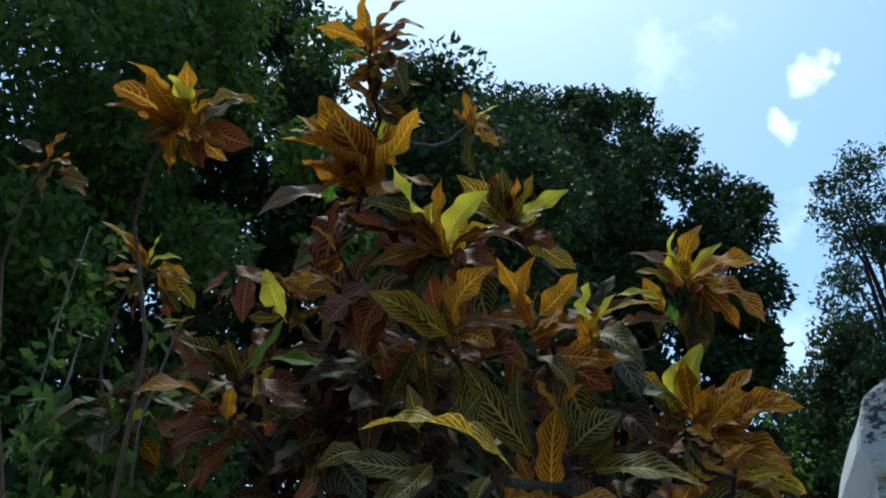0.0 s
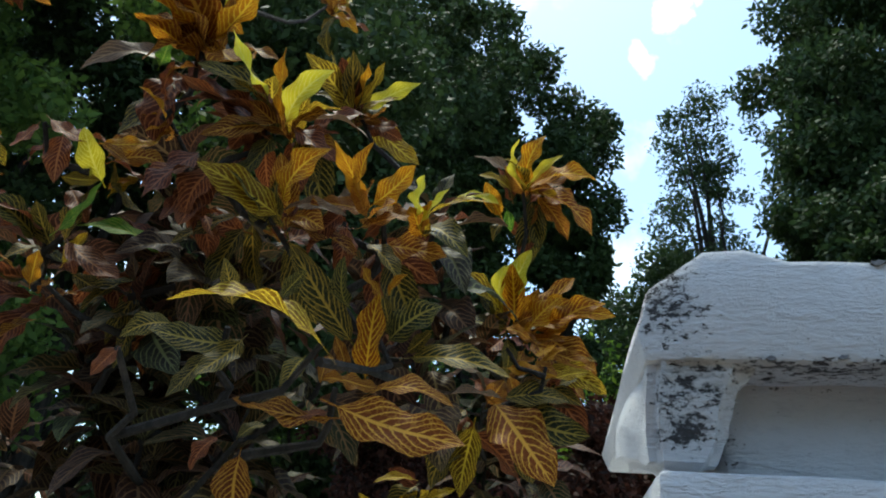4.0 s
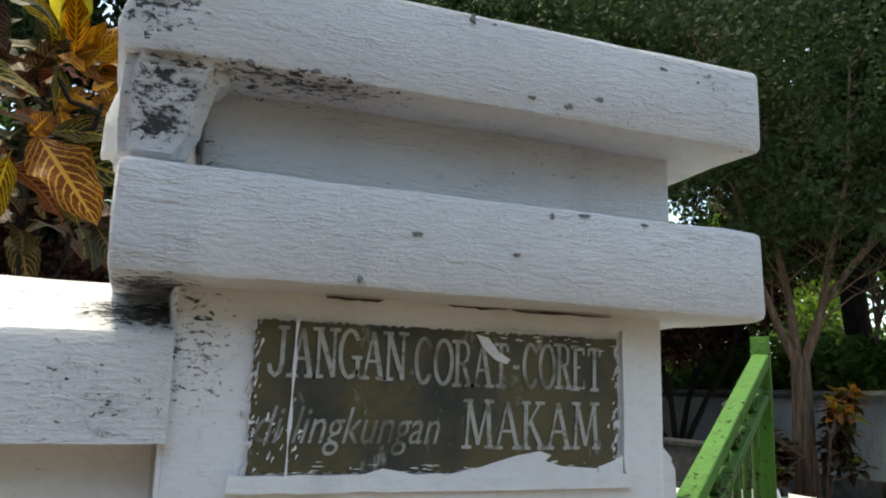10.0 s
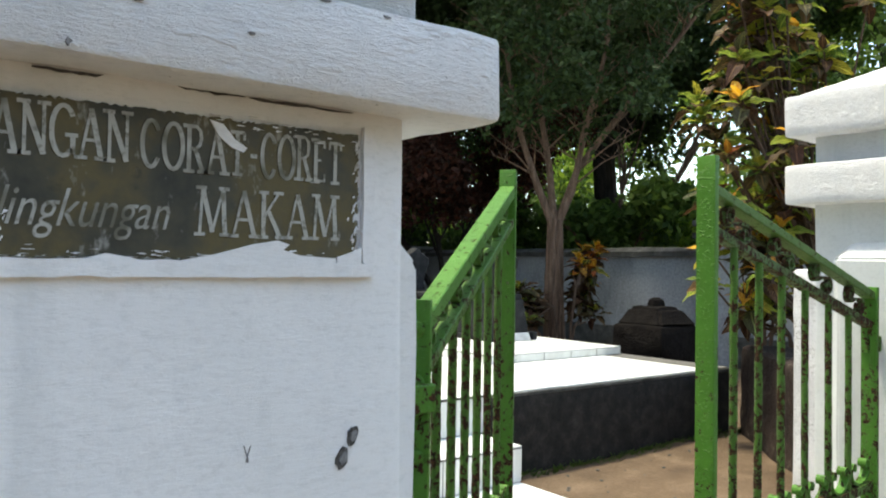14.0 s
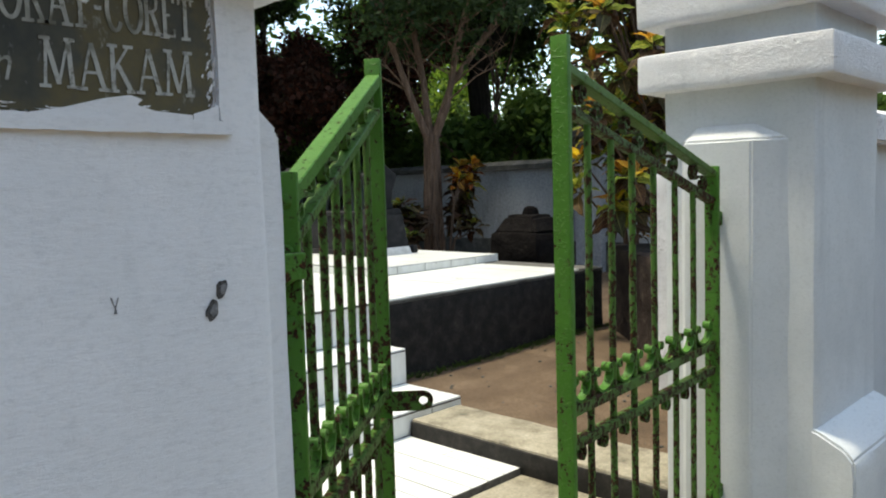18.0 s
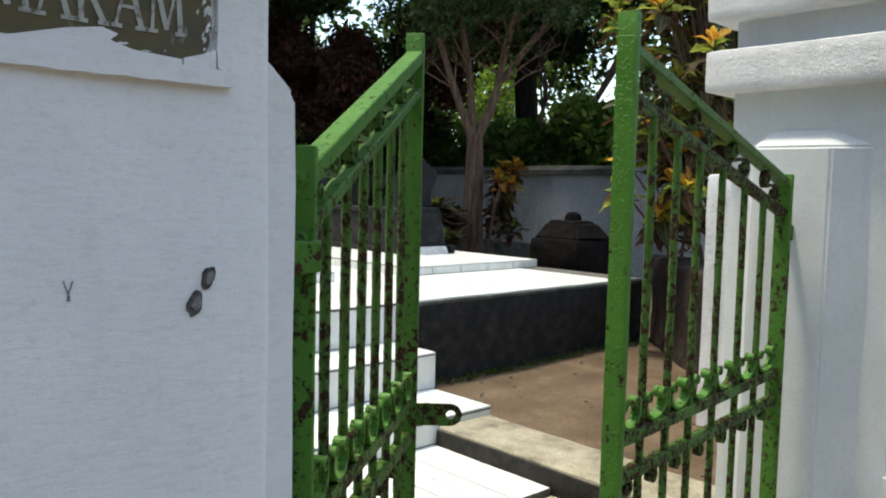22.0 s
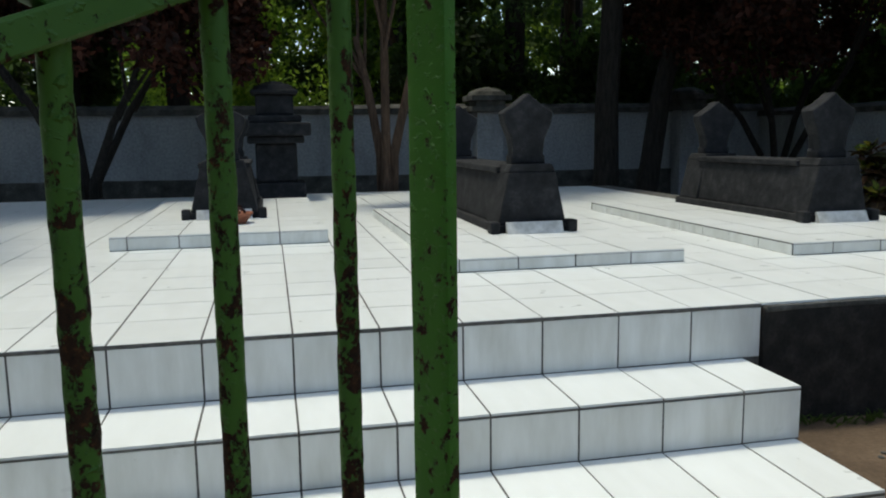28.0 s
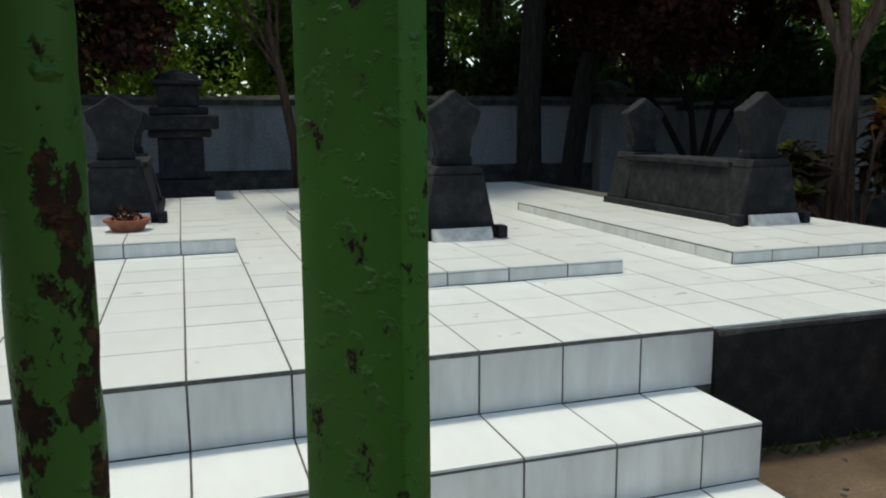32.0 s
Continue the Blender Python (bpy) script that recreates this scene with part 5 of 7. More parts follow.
def croton(label, base, shoots, seed, count, scale=1.0, tone="mixed"):
    rng = random.Random(seed)
    c = thing("croton_shrub", label, "shrub", group="croton shrubs")
    b = Vector(base)
    hub = []
    for i in range(5):
        a = i * 1.26
        hub.append(b + Vector((0.16 * math.cos(a), 0.12 * math.sin(a), 0.55 + 0.12 * i)))
        bm = bmesh.new()
        tube(bm, [b + Vector((0.04 * math.cos(a), 0.04 * math.sin(a), -0.15)), b.lerp(hub[-1], 0.5), hub[-1]], [0.022, 0.019, 0.015], 7)
        part("stem", bm, M_bark, c, smooth=True)
    for p in shoots:
        p = Vector(p)
        h = min(hub, key=lambda q: (q - p).length)
        mid = h.lerp(p, 0.55) + Vector((rng.uniform(-0.06, 0.06), rng.uniform(-0.05, 0.08), -0.06))
        bm = bmesh.new()
        tube(bm, [h, h.lerp(mid, 0.6), mid, mid.lerp(p, 0.6), p], [0.013, 0.011, 0.009, 0.008, 0.006], 6)
        part("branch", bm, M_bark, c, smooth=True)
        up = (p - mid).normalized() * 0.6 + Vector((rng.uniform(-0.3, 0.3), rng.uniform(-0.5, 0.0), 0.8))
        t = rng.random()
        if tone == "olive":
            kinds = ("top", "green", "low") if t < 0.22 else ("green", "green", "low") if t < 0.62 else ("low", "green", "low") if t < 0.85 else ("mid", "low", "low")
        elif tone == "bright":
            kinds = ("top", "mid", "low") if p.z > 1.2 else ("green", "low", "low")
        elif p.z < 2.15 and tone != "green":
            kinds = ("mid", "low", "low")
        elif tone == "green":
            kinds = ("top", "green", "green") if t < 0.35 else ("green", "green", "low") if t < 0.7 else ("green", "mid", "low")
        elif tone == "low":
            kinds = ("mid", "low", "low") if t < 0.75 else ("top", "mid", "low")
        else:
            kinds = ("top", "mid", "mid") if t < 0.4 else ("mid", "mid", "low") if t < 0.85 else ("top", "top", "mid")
        croton_shoot(c, p, up, count, rng, kinds, scale)
    return c


# tufts of the big crotons behind the low wall, by plant
TUFTS = (
    ("tall", [
        ("orange", (0.031, 2.274, 3.351), (0.086, 2.118, 3.391), 0.40), ("bronze", (0.037, 2.275, 3.376), (0.217, 2.273, 3.352), 0.32), ("orange", (0.035, 2.270, 3.333), (-0.084, 2.134, 3.308), 0.36),
        ("olive", (0.016, 2.326, 3.395), (0.156, 2.364, 3.429), 0.36), ("green", (-0.017, 2.308, 3.373), (-0.081, 2.280, 3.311), 0.50), ("bronze", (0.030, 2.290, 3.380), (0.179, 2.210, 3.426), 0.34),
        ("olive", (0.012, 2.381, 3.236), (0.105, 2.267, 3.285), 0.44), ("olive", (0.010, 2.383, 3.239), (0.156, 2.438, 3.283), 0.34), ("bronze", (-0.026, 2.424, 3.272), (-0.103, 2.350, 3.299), 0.36),
        ("lemon", (-0.036, 2.522, 3.162), (0.079, 2.442, 3.218), 0.40), ("olive", (0.020, 2.336, 3.302), (-0.037, 2.232, 3.341), 0.38), ("lemon", (-0.028, 2.519, 3.158), (-0.078, 2.506, 3.146), 0.30),
    ]),
    ("tall", [
        ("orange", (0.079, 2.293, 2.851), (0.047, 2.037, 2.908), 0.38), ("orange", (0.073, 2.266, 2.833), (-0.049, 2.088, 2.908), 0.40), ("orange", (0.074, 2.270, 2.812), (-0.053, 2.045, 2.792), 0.34),
        ("orange", (0.111, 2.277, 2.823), (0.281, 2.142, 2.901), 0.46), ("orange", (0.088, 2.314, 2.841), (0.230, 2.285, 2.973), 0.40), ("orange", (0.051, 2.292, 2.777), (-0.039, 2.138, 2.788), 0.40),
        ("grey", (-0.030, 2.342, 2.807), (-0.220, 2.240, 2.706), 0.26), ("green", (-0.043, 2.299, 2.756), (-0.013, 2.264, 2.828), 0.50), ("bronze", (0.086, 2.284, 2.804), (0.022, 2.246, 2.769), 0.44),
        ("red", (0.067, 2.338, 2.827), (0.015, 2.343, 2.741), 0.46), ("orange", (-0.008, 2.328, 2.611), (-0.042, 2.236, 2.643), 0.46), ("orange", (-0.038, 2.381, 2.636), (-0.077, 2.323, 2.619), 0.40),
        ("red", (-0.025, 2.314, 2.690), (0.010, 2.276, 2.750), 0.40),
    ]),
    ("front", [
        ("orange", (0.359, 2.205, 2.507), (0.389, 2.090, 2.626), 0.34), ("lemon", (0.362, 2.223, 2.518), (0.488, 2.145, 2.598), 0.40), ("lemon", (0.309, 2.227, 2.578), (0.273, 2.054, 2.652), 0.34),
        ("red", (0.289, 2.227, 2.551), (0.159, 2.058, 2.541), 0.40), ("red", (0.285, 2.258, 2.544), (0.125, 2.114, 2.492), 0.38), ("red", (0.281, 2.234, 2.523), (0.225, 2.246, 2.460), 0.54),
        ("olive", (0.378, 2.212, 2.515), (0.495, 2.212, 2.539), 0.36), ("grey", (0.372, 2.308, 2.572), (0.538, 2.302, 2.520), 0.30), ("red", (0.368, 2.239, 2.514), (0.483, 2.266, 2.431), 0.42),
        ("dark", (0.309, 2.243, 2.605), (0.163, 2.130, 2.622), 0.36), ("dark", (0.327, 2.225, 2.544), (0.260, 2.127, 2.570), 0.44), ("bronze", (0.330, 2.191, 2.490), (0.209, 2.132, 2.426), 0.36),
    ]),
    ("front", [
        ("olive", (0.406, 2.563, 2.792), (0.293, 2.432, 2.893), 0.36), ("olive", (0.387, 2.627, 2.846), (0.327, 2.532, 2.981), 0.36), ("olive", (0.399, 2.616, 2.837), (0.382, 2.540, 2.963), 0.36),
        ("olive", (0.424, 2.560, 2.800), (0.514, 2.461, 2.875), 0.38), ("lemon", (0.419, 2.641, 2.850), (0.584, 2.626, 2.924), 0.32), ("olive", (0.422, 2.597, 2.817), (0.547, 2.611, 2.866), 0.32),
        ("dark", (0.380, 2.654, 2.844), (0.283, 2.576, 2.914), 0.36), ("orange", (0.409, 2.583, 2.810), (0.464, 2.470, 2.884), 0.36),
    ]),
    ("front", [
        ("orange", (0.400, 2.187, 2.289), (0.521, 2.102, 2.363), 0.42), ("olive", (0.390, 2.192, 2.259), (0.229, 2.105, 2.340), 0.34), ("dark", (0.350, 2.226, 2.265), (0.305, 2.089, 2.316), 0.44),
        ("grey", (0.401, 2.205, 2.278), (0.543, 2.195, 2.256), 0.24), ("orange", (0.552, 2.254, 2.329), (0.510, 2.145, 2.412), 0.46), ("orange", (0.566, 2.217, 2.297), (0.610, 2.103, 2.379), 0.36),
        ("orange", (0.575, 2.282, 2.331), (0.674, 2.229, 2.398), 0.52), ("lemon", (0.683, 2.245, 2.274), (0.709, 2.161, 2.333), 0.48), ("lemon", (0.696, 2.236, 2.263), (0.762, 2.175, 2.307), 0.34),
        ("olive", (0.695, 2.287, 2.301), (0.844, 2.227, 2.301), 0.24), ("bronze", (0.572, 2.219, 2.241), (0.678, 2.206, 2.260), 0.46),
    ]),
    ("front", [
        ("bronze", (0.385, 2.236, 2.253), (0.537, 2.328, 2.224), 0.44), ("bronze", (0.606, 2.296, 2.234), (0.746, 2.301, 2.209), 0.50), ("red", (0.563, 2.388, 2.293), (0.713, 2.408, 2.192), 0.40),
        ("bronze", (0.284, 2.258, 2.304), (0.366, 2.295, 2.238), 0.60), ("red", (0.208, 2.144, 2.387), (0.119, 2.115, 2.260), 0.56), ("red", (0.257, 2.159, 2.360), (0.201, 2.157, 2.231), 0.56),
        ("dark", (0.276, 2.237, 2.280), (0.146, 2.223, 2.206), 0.34), ("grey", (0.460, 2.331, 2.365), (0.550, 2.329, 2.377), 0.40), ("red", (0.503, 2.281, 2.307), (0.445, 2.262, 2.220), 0.40),
        ("red", (0.183, 2.172, 2.316), (0.148, 2.153, 2.226), 0.44),
    ]),
    ("low", [
        ("lemon", (-0.073, 2.241, 2.378), (-0.103, 2.168, 2.479), 0.46), ("green", (-0.148, 2.244, 2.251), (-0.017, 2.171, 2.343), 0.30), ("green", (0.008, 2.430, 2.279), (-0.147, 2.290, 2.283), 0.32),
        ("dark", (-0.268, 2.325, 2.273), (-0.335, 2.189, 2.317), 0.50), ("dark", (-0.228, 2.353, 2.250), (-0.251, 2.273, 2.344), 0.40), ("olive", (-0.175, 2.330, 2.206), (-0.130, 2.323, 2.283), 0.44),
        ("bronze", (-0.246, 2.256, 2.165), (-0.321, 2.074, 2.123), 0.34), ("orange", (-0.198, 2.271, 2.127), (-0.188, 2.253, 2.204), 0.50), ("red", (-0.265, 2.371, 2.140), (-0.382, 2.321, 2.081), 0.46),
        ("bronze", (-0.193, 2.316, 2.058), (-0.268, 2.274, 1.951), 0.40), ("red", (-0.114, 2.421, 2.240), (-0.173, 2.410, 2.130), 0.44), ("orange", (-0.097, 2.242, 2.480), (0.023, 2.274, 2.502), 0.38),
    ]),
    ("low", [
        ("dark", (-0.035, 2.407, 2.196), (-0.128, 2.373, 2.101), 0.44), ("bronze", (-0.044, 2.166, 2.431), (0.002, 2.221, 2.407), 0.44), ("olive", (-0.157, 2.214, 2.374), (-0.065, 2.224, 2.369), 0.38),
        ("red", (0.002, 2.447, 2.243), (-0.111, 2.439, 2.154), 0.46), ("red", (-0.180, 2.153, 2.491), (-0.088, 2.181, 2.445), 0.44), ("red", (-0.217, 2.161, 2.484), (-0.246, 2.133, 2.407), 0.44),
        ("red", (-0.001, 2.478, 2.162), (-0.101, 2.441, 2.052), 0.50), ("dark", (-0.009, 2.394, 2.077), (-0.007, 2.369, 1.962), 0.44),
    ]),
    ("front", [
        ("orange", (0.602, 2.266, 1.929), (0.632, 2.193, 2.082), 0.38), ("dark", (0.554, 2.294, 2.015), (0.421, 2.210, 2.197), 0.32), ("dark", (0.560, 2.222, 2.063), (0.569, 2.132, 2.134), 0.44),
        ("orange", (0.623, 2.247, 2.096), (0.592, 2.179, 2.134), 0.38), ("orange", (0.637, 2.246, 2.094), (0.682, 2.209, 2.128), 0.36), ("dark", (0.632, 2.316, 2.023), (0.742, 2.308, 2.098), 0.48),
        ("dark", (0.679, 2.341, 1.993), (0.888, 2.336, 1.953), 0.36), ("dark", (0.669, 2.337, 2.004), (0.723, 2.303, 2.042), 0.44), ("bronze", (0.564, 2.257, 1.941), (0.546, 2.210, 1.995), 0.36),
        ("dark", (0.632, 2.320, 2.038), (0.616, 2.289, 2.114), 0.40),
    ]),
    ("front", [
        ("olive", (0.589, 1.995, 1.905), (0.376, 1.849, 1.926), 0.34), ("dark", (0.463, 1.960, 1.899), (0.419, 1.906, 1.822), 0.44), ("dark", (0.427, 2.007, 1.907), (0.315, 1.922, 1.903), 0.40),
        ("dark", (0.375, 2.020, 1.892), (0.326, 2.004, 1.811), 0.40), ("dark", (0.442, 1.945, 1.957), (0.437, 1.890, 2.018), 0.40), ("dark", (0.497, 2.021, 2.001), (0.541, 2.005, 2.046), 0.40),
        ("red", (0.290, 1.888, 1.858), (0.257, 1.885, 1.811), 0.50), ("dark", (0.322, 1.978, 1.932), (0.271, 1.916, 1.886), 0.46),
    ]),
    ("right", [
        ("lemon", (0.834, 3.244, 2.489), (0.898, 3.133, 2.620), 0.50), ("lemon", (0.802, 3.278, 2.465), (0.810, 3.173, 2.583), 0.40), ("orange", (0.839, 3.240, 2.411), (0.834, 3.130, 2.570), 0.44),
        ("olive", (0.801, 3.307, 2.437), (0.629, 3.112, 2.533), 0.34), ("orange", (0.878, 3.243, 2.373), (0.997, 3.181, 2.479), 0.54), ("orange", (0.896, 3.319, 2.390), (1.170, 3.231, 2.425), 0.34),
        ("orange", (0.953, 3.275, 2.380), (1.140, 3.246, 2.476), 0.44), ("bronze", (0.849, 3.292, 2.429), (0.925, 3.258, 2.325), 0.40), ("dark", (0.785, 3.359, 2.413), (0.624, 3.267, 2.402), 0.38),
        ("orange", (0.867, 3.241, 2.432), (0.920, 3.215, 2.514), 0.44), ("dark", (0.808, 3.308, 2.422), (0.713, 3.263, 2.528), 0.40),
    ]),
    ("right", [
        ("olive", (0.946, 3.237, 2.244), (1.137, 3.266, 2.176), 0.36), ("orange", (0.930, 3.238, 2.245), (1.010, 3.168, 2.293), 0.46), ("dark", (0.907, 3.329, 2.223), (1.058, 3.282, 2.140), 0.44),
        ("dark", (0.875, 3.328, 2.241), (0.749, 3.346, 2.197), 0.40), ("bronze", (0.969, 3.274, 2.310), (1.101, 3.191, 2.229), 0.38), ("bronze", (0.871, 3.234, 2.302), (0.827, 3.240, 2.201), 0.44),
    ]),
    ("right", [
        ("orange", (0.875, 3.119, 2.861), (0.944, 3.027, 2.998), 0.46), ("lemon", (0.866, 3.119, 2.861), (0.858, 2.972, 2.950), 0.30), ("lemon", (0.894, 3.095, 2.855), (1.000, 3.055, 2.936), 0.28),
        ("orange", (0.898, 3.110, 2.852), (1.116, 3.097, 2.859), 0.40), ("grey", (0.854, 3.203, 2.914), (0.690, 3.125, 2.983), 0.26), ("olive", (0.825, 3.146, 2.849), (0.711, 3.096, 2.887), 0.46),
        ("lemon", (0.785, 3.133, 2.792), (0.639, 3.121, 2.817), 0.36), ("bronze", (0.915, 3.139, 2.823), (1.017, 3.221, 2.698), 0.34), ("orange", (0.915, 3.125, 2.815), (0.972, 3.170, 2.744), 0.44),
        ("green", (0.808, 3.186, 2.796), (0.823, 3.211, 2.726), 0.44), ("bronze", (0.890, 3.126, 2.840), (1.020, 3.074, 2.795), 0.36),
    ]),
    ("left", [
        ("orange", (-0.681, 2.296, 3.206), (-0.704, 2.052, 3.256), 0.30), ("orange", (-0.668, 2.294, 3.201), (-0.652, 2.090, 3.234), 0.34), ("lemon", (-0.609, 2.265, 3.188), (-0.582, 2.116, 3.226), 0.44),
        ("orange", (-0.660, 2.307, 3.222), (-0.560, 2.147, 3.309), 0.36), ("orange", (-0.650, 2.321, 3.233), (-0.506, 2.307, 3.297), 0.48), ("olive", (-0.615, 2.307, 3.225), (-0.400, 2.342, 3.262), 0.34),
        ("bronze", (-0.697, 2.257, 3.201), (-0.763, 2.083, 3.113), 0.36), ("grey", (-0.718, 2.261, 3.223), (-0.796, 2.179, 3.240), 0.34), ("orange", (-0.653, 2.279, 3.149), (-0.671, 2.336, 3.054), 0.52),
        ("orange", (-0.638, 2.297, 3.172), (-0.512, 2.233, 3.252), 0.40), ("bronze", (-0.605, 2.285, 3.163), (-0.529, 2.320, 3.116), 0.36),
    ]),
    ("left", [
        ("orange", (-0.923, 2.556, 2.859), (-1.002, 2.422, 2.934), 0.36), ("lemon", (-0.887, 2.574, 2.853), (-0.842, 2.551, 2.945), 0.36), ("lemon", (-0.898, 2.591, 2.846), (-0.780, 2.609, 2.863), 0.28),
        ("grey", (-0.896, 2.632, 2.819), (-0.785, 2.699, 2.809), 0.30), ("bronze", (-0.909, 2.542, 2.815), (-0.993, 2.495, 2.785), 0.36), ("bronze", (-0.928, 2.583, 2.772), (-1.021, 2.535, 2.736), 0.34),
        ("bronze", (-1.022, 2.164, 3.006), (-0.951, 2.142, 3.093), 0.36), ("grey", (-1.102, 2.191, 3.078), (-1.137, 2.127, 3.084), 0.60), ("grey", (-1.085, 2.220, 3.061), (-1.032, 2.302, 3.056), 0.34),
        ("bronze", (-1.048, 2.168, 3.003), (-1.107, 2.132, 2.975), 0.36), ("orange", (-1.030, 2.189, 3.026), (-0.980, 2.198, 3.063), 0.34),
    ]),
    ("left", [
        ("green", (-0.860, 2.630, 2.287), (-0.894, 2.564, 2.345), 0.40), ("lemon", (-0.815, 2.597, 2.267), (-0.731, 2.608, 2.296), 0.40), ("bronze", (-0.852, 2.578, 2.232), (-0.915, 2.510, 2.190), 0.34),
        ("dark", (-0.867, 2.709, 2.287), (-0.793, 2.807, 2.240), 0.44), ("dark", (-0.866, 2.642, 2.245), (-0.798, 2.684, 2.201), 0.40), ("bronze", (-0.748, 2.572, 2.595), (-0.647, 2.593, 2.616), 0.36),
        ("red", (-0.743, 2.613, 2.553), (-0.640, 2.618, 2.566), 0.40),
    ]),
    ("tall", [
        ("orange", (0.017, 3.260, 3.845), (0.023, 3.145, 3.930), 0.44), ("lemon", (0.017, 3.295, 3.884), (0.153, 3.273, 3.931), 0.34), ("orange", (0.008, 3.266, 3.862), (-0.052, 3.214, 3.909), 0.36),
        ("bronze", (0.016, 3.301, 3.866), (0.125, 3.329, 3.792), 0.36), ("bronze", (0.023, 3.259, 3.830), (-0.031, 3.222, 3.863), 0.36), ("orange", (0.001, 3.315, 3.901), (0.041, 3.265, 3.985), 0.40),
    ]),
    ("low", [
        ("bronze", (0.565, 2.174, 1.822), (0.429, 2.040, 1.821), 0.36), ("bronze", (0.593, 2.126, 1.832), (0.829, 2.096, 1.766), 0.36), ("bronze", (0.597, 2.128, 1.881), (0.557, 2.120, 1.881), 0.60),
        ("bronze", (0.572, 2.187, 1.903), (0.645, 2.212, 1.891), 0.50), ("red", (0.558, 2.174, 1.834), (0.481, 2.101, 1.810), 0.40), ("bronze", (0.432, 2.107, 1.735), (0.428, 2.136, 1.633), 0.58),
        ("red", (0.381, 2.117, 1.769), (0.344, 2.110, 1.708), 0.46), ("dark", (0.437, 2.192, 1.810), (0.396, 2.168, 1.772), 0.44), ("bronze", (0.629, 2.217, 1.883), (0.793, 2.197, 1.855), 0.34),
        ("bronze", (0.566, 2.137, 1.929), (0.556, 2.122, 1.873), 0.40), ("dark", (0.515, 2.128, 1.922), (0.494, 2.092, 1.848), 0.46),
    ]),
    ("right", [
        ("bronze", (0.806, 2.976, 2.059), (0.974, 2.900, 1.827), 0.48), ("olive", (0.749, 2.959, 1.989), (0.713, 3.019, 1.806), 0.44), ("dark", (0.833, 3.019, 2.089), (1.015, 3.042, 2.090), 0.44),
        ("olive", (0.977, 3.002, 2.149), (1.072, 2.993, 2.166), 0.46), ("bronze", (0.783, 3.006, 2.069), (0.829, 3.002, 2.139), 0.70), ("orange", (0.839, 3.005, 2.175), (0.990, 3.012, 2.153), 0.34),
        ("orange", (0.920, 2.968, 2.204), (0.984, 2.954, 2.238), 0.40), ("bronze", (0.832, 2.953, 2.280), (0.901, 2.957, 2.247), 0.44), ("dark", (0.716, 3.037, 2.056), (0.648, 2.997, 1.992), 0.44),
        ("red", (0.738, 3.051, 2.148), (0.844, 3.053, 2.085), 0.50),
    ]),
    ("low", [
        ("olive", (0.397, 3.232, 1.678), (0.606, 3.160, 1.740), 0.34), ("olive", (0.343, 3.295, 1.744), (0.289, 3.231, 1.798), 0.36), ("olive", (0.427, 3.265, 1.762), (0.374, 3.233, 1.837), 0.36),
        ("olive", (0.476, 3.325, 1.773), (0.586, 3.283, 1.860), 0.34), ("olive", (0.534, 3.272, 1.889), (0.422, 3.210, 1.866), 0.30), ("olive", (0.580, 3.255, 1.821), (0.670, 3.272, 1.864), 0.34),
        ("dark", (0.313, 3.259, 1.624), (0.242, 3.246, 1.699), 0.36), ("olive", (0.580, 3.283, 1.682), (0.714, 3.236, 1.701), 0.30),
    ]),
)
R1 = random.Random(21)
for name, base, label, seed, n, lo, hi in (
    ("tall", (0.02, 2.75, 0.0), "tall croton shrub with orange and yellow veined leaves", 1, 9, (-0.35, 2.55, 1.7), (0.15, 2.95, 2.75)),
    ("front", (0.45, 2.55, 0.0), "bushy croton shrub with dark green, yellow and red veined leaves", 2, 26, (-0.05, 2.35, 1.35), (0.7, 2.85, 2.5)),
    ("low", (-0.15, 2.60, 0.0), "spreading croton shrub with bronze and dark red leaves", 3, 30, (-0.95, 2.4, 1.3), (0.35, 2.9, 2.5)),
    ("right", (0.85, 3.25, 0.0), "croton shrub with orange and lemon yellow leaves beside the pillar", 4, 8, (0.55, 3.25, 1.75), (1.0, 3.5, 2.4)),
    ("left", (-0.55, 2.55, 0.0), "lanky croton shrub with few bronze and yellow leaves on bare stems", 5, 3, (-1.3, 2.7, 1.6), (-0.7, 3.0, 2.2)),
):
    fill = [tuple(R1.uniform(a, b) for a, b in zip(lo, hi)) for _ in range(n)]
    fill = [p for p in fill if not (p[0] > 0.30 and p[2] < 2.0)]
    grown_croton(label, base, [rows for plant, rows in TUFTS if plant == name], seed, fill, name == "left")
# ---------------------------------------------------------------- tiled platform and steps
TW, TF, TH, GR = 0.303, 0.309, 0.008, 0.0022   # tile width, depth, thickness; depth of the joints


def tile_mesh(w, d, h=TH, gx=0.0052, gy=0.0034):
    bm = bmesh.new()
    box(bm, gx / 2, gy / 2, 0, w - gx / 2, d - gy / 2, h)
    for v in bm.verts:
        if v.co.z > h / 2:
            v.co.x += 0.0012 if v.co.x < w / 2 else -0.0012
            v.co.y += 0.0012 if v.co.y < d / 2 else -0.0012
    return mesh_of(bm, "tile", M_tile)


tile_cache = {}
tile_count = [0]


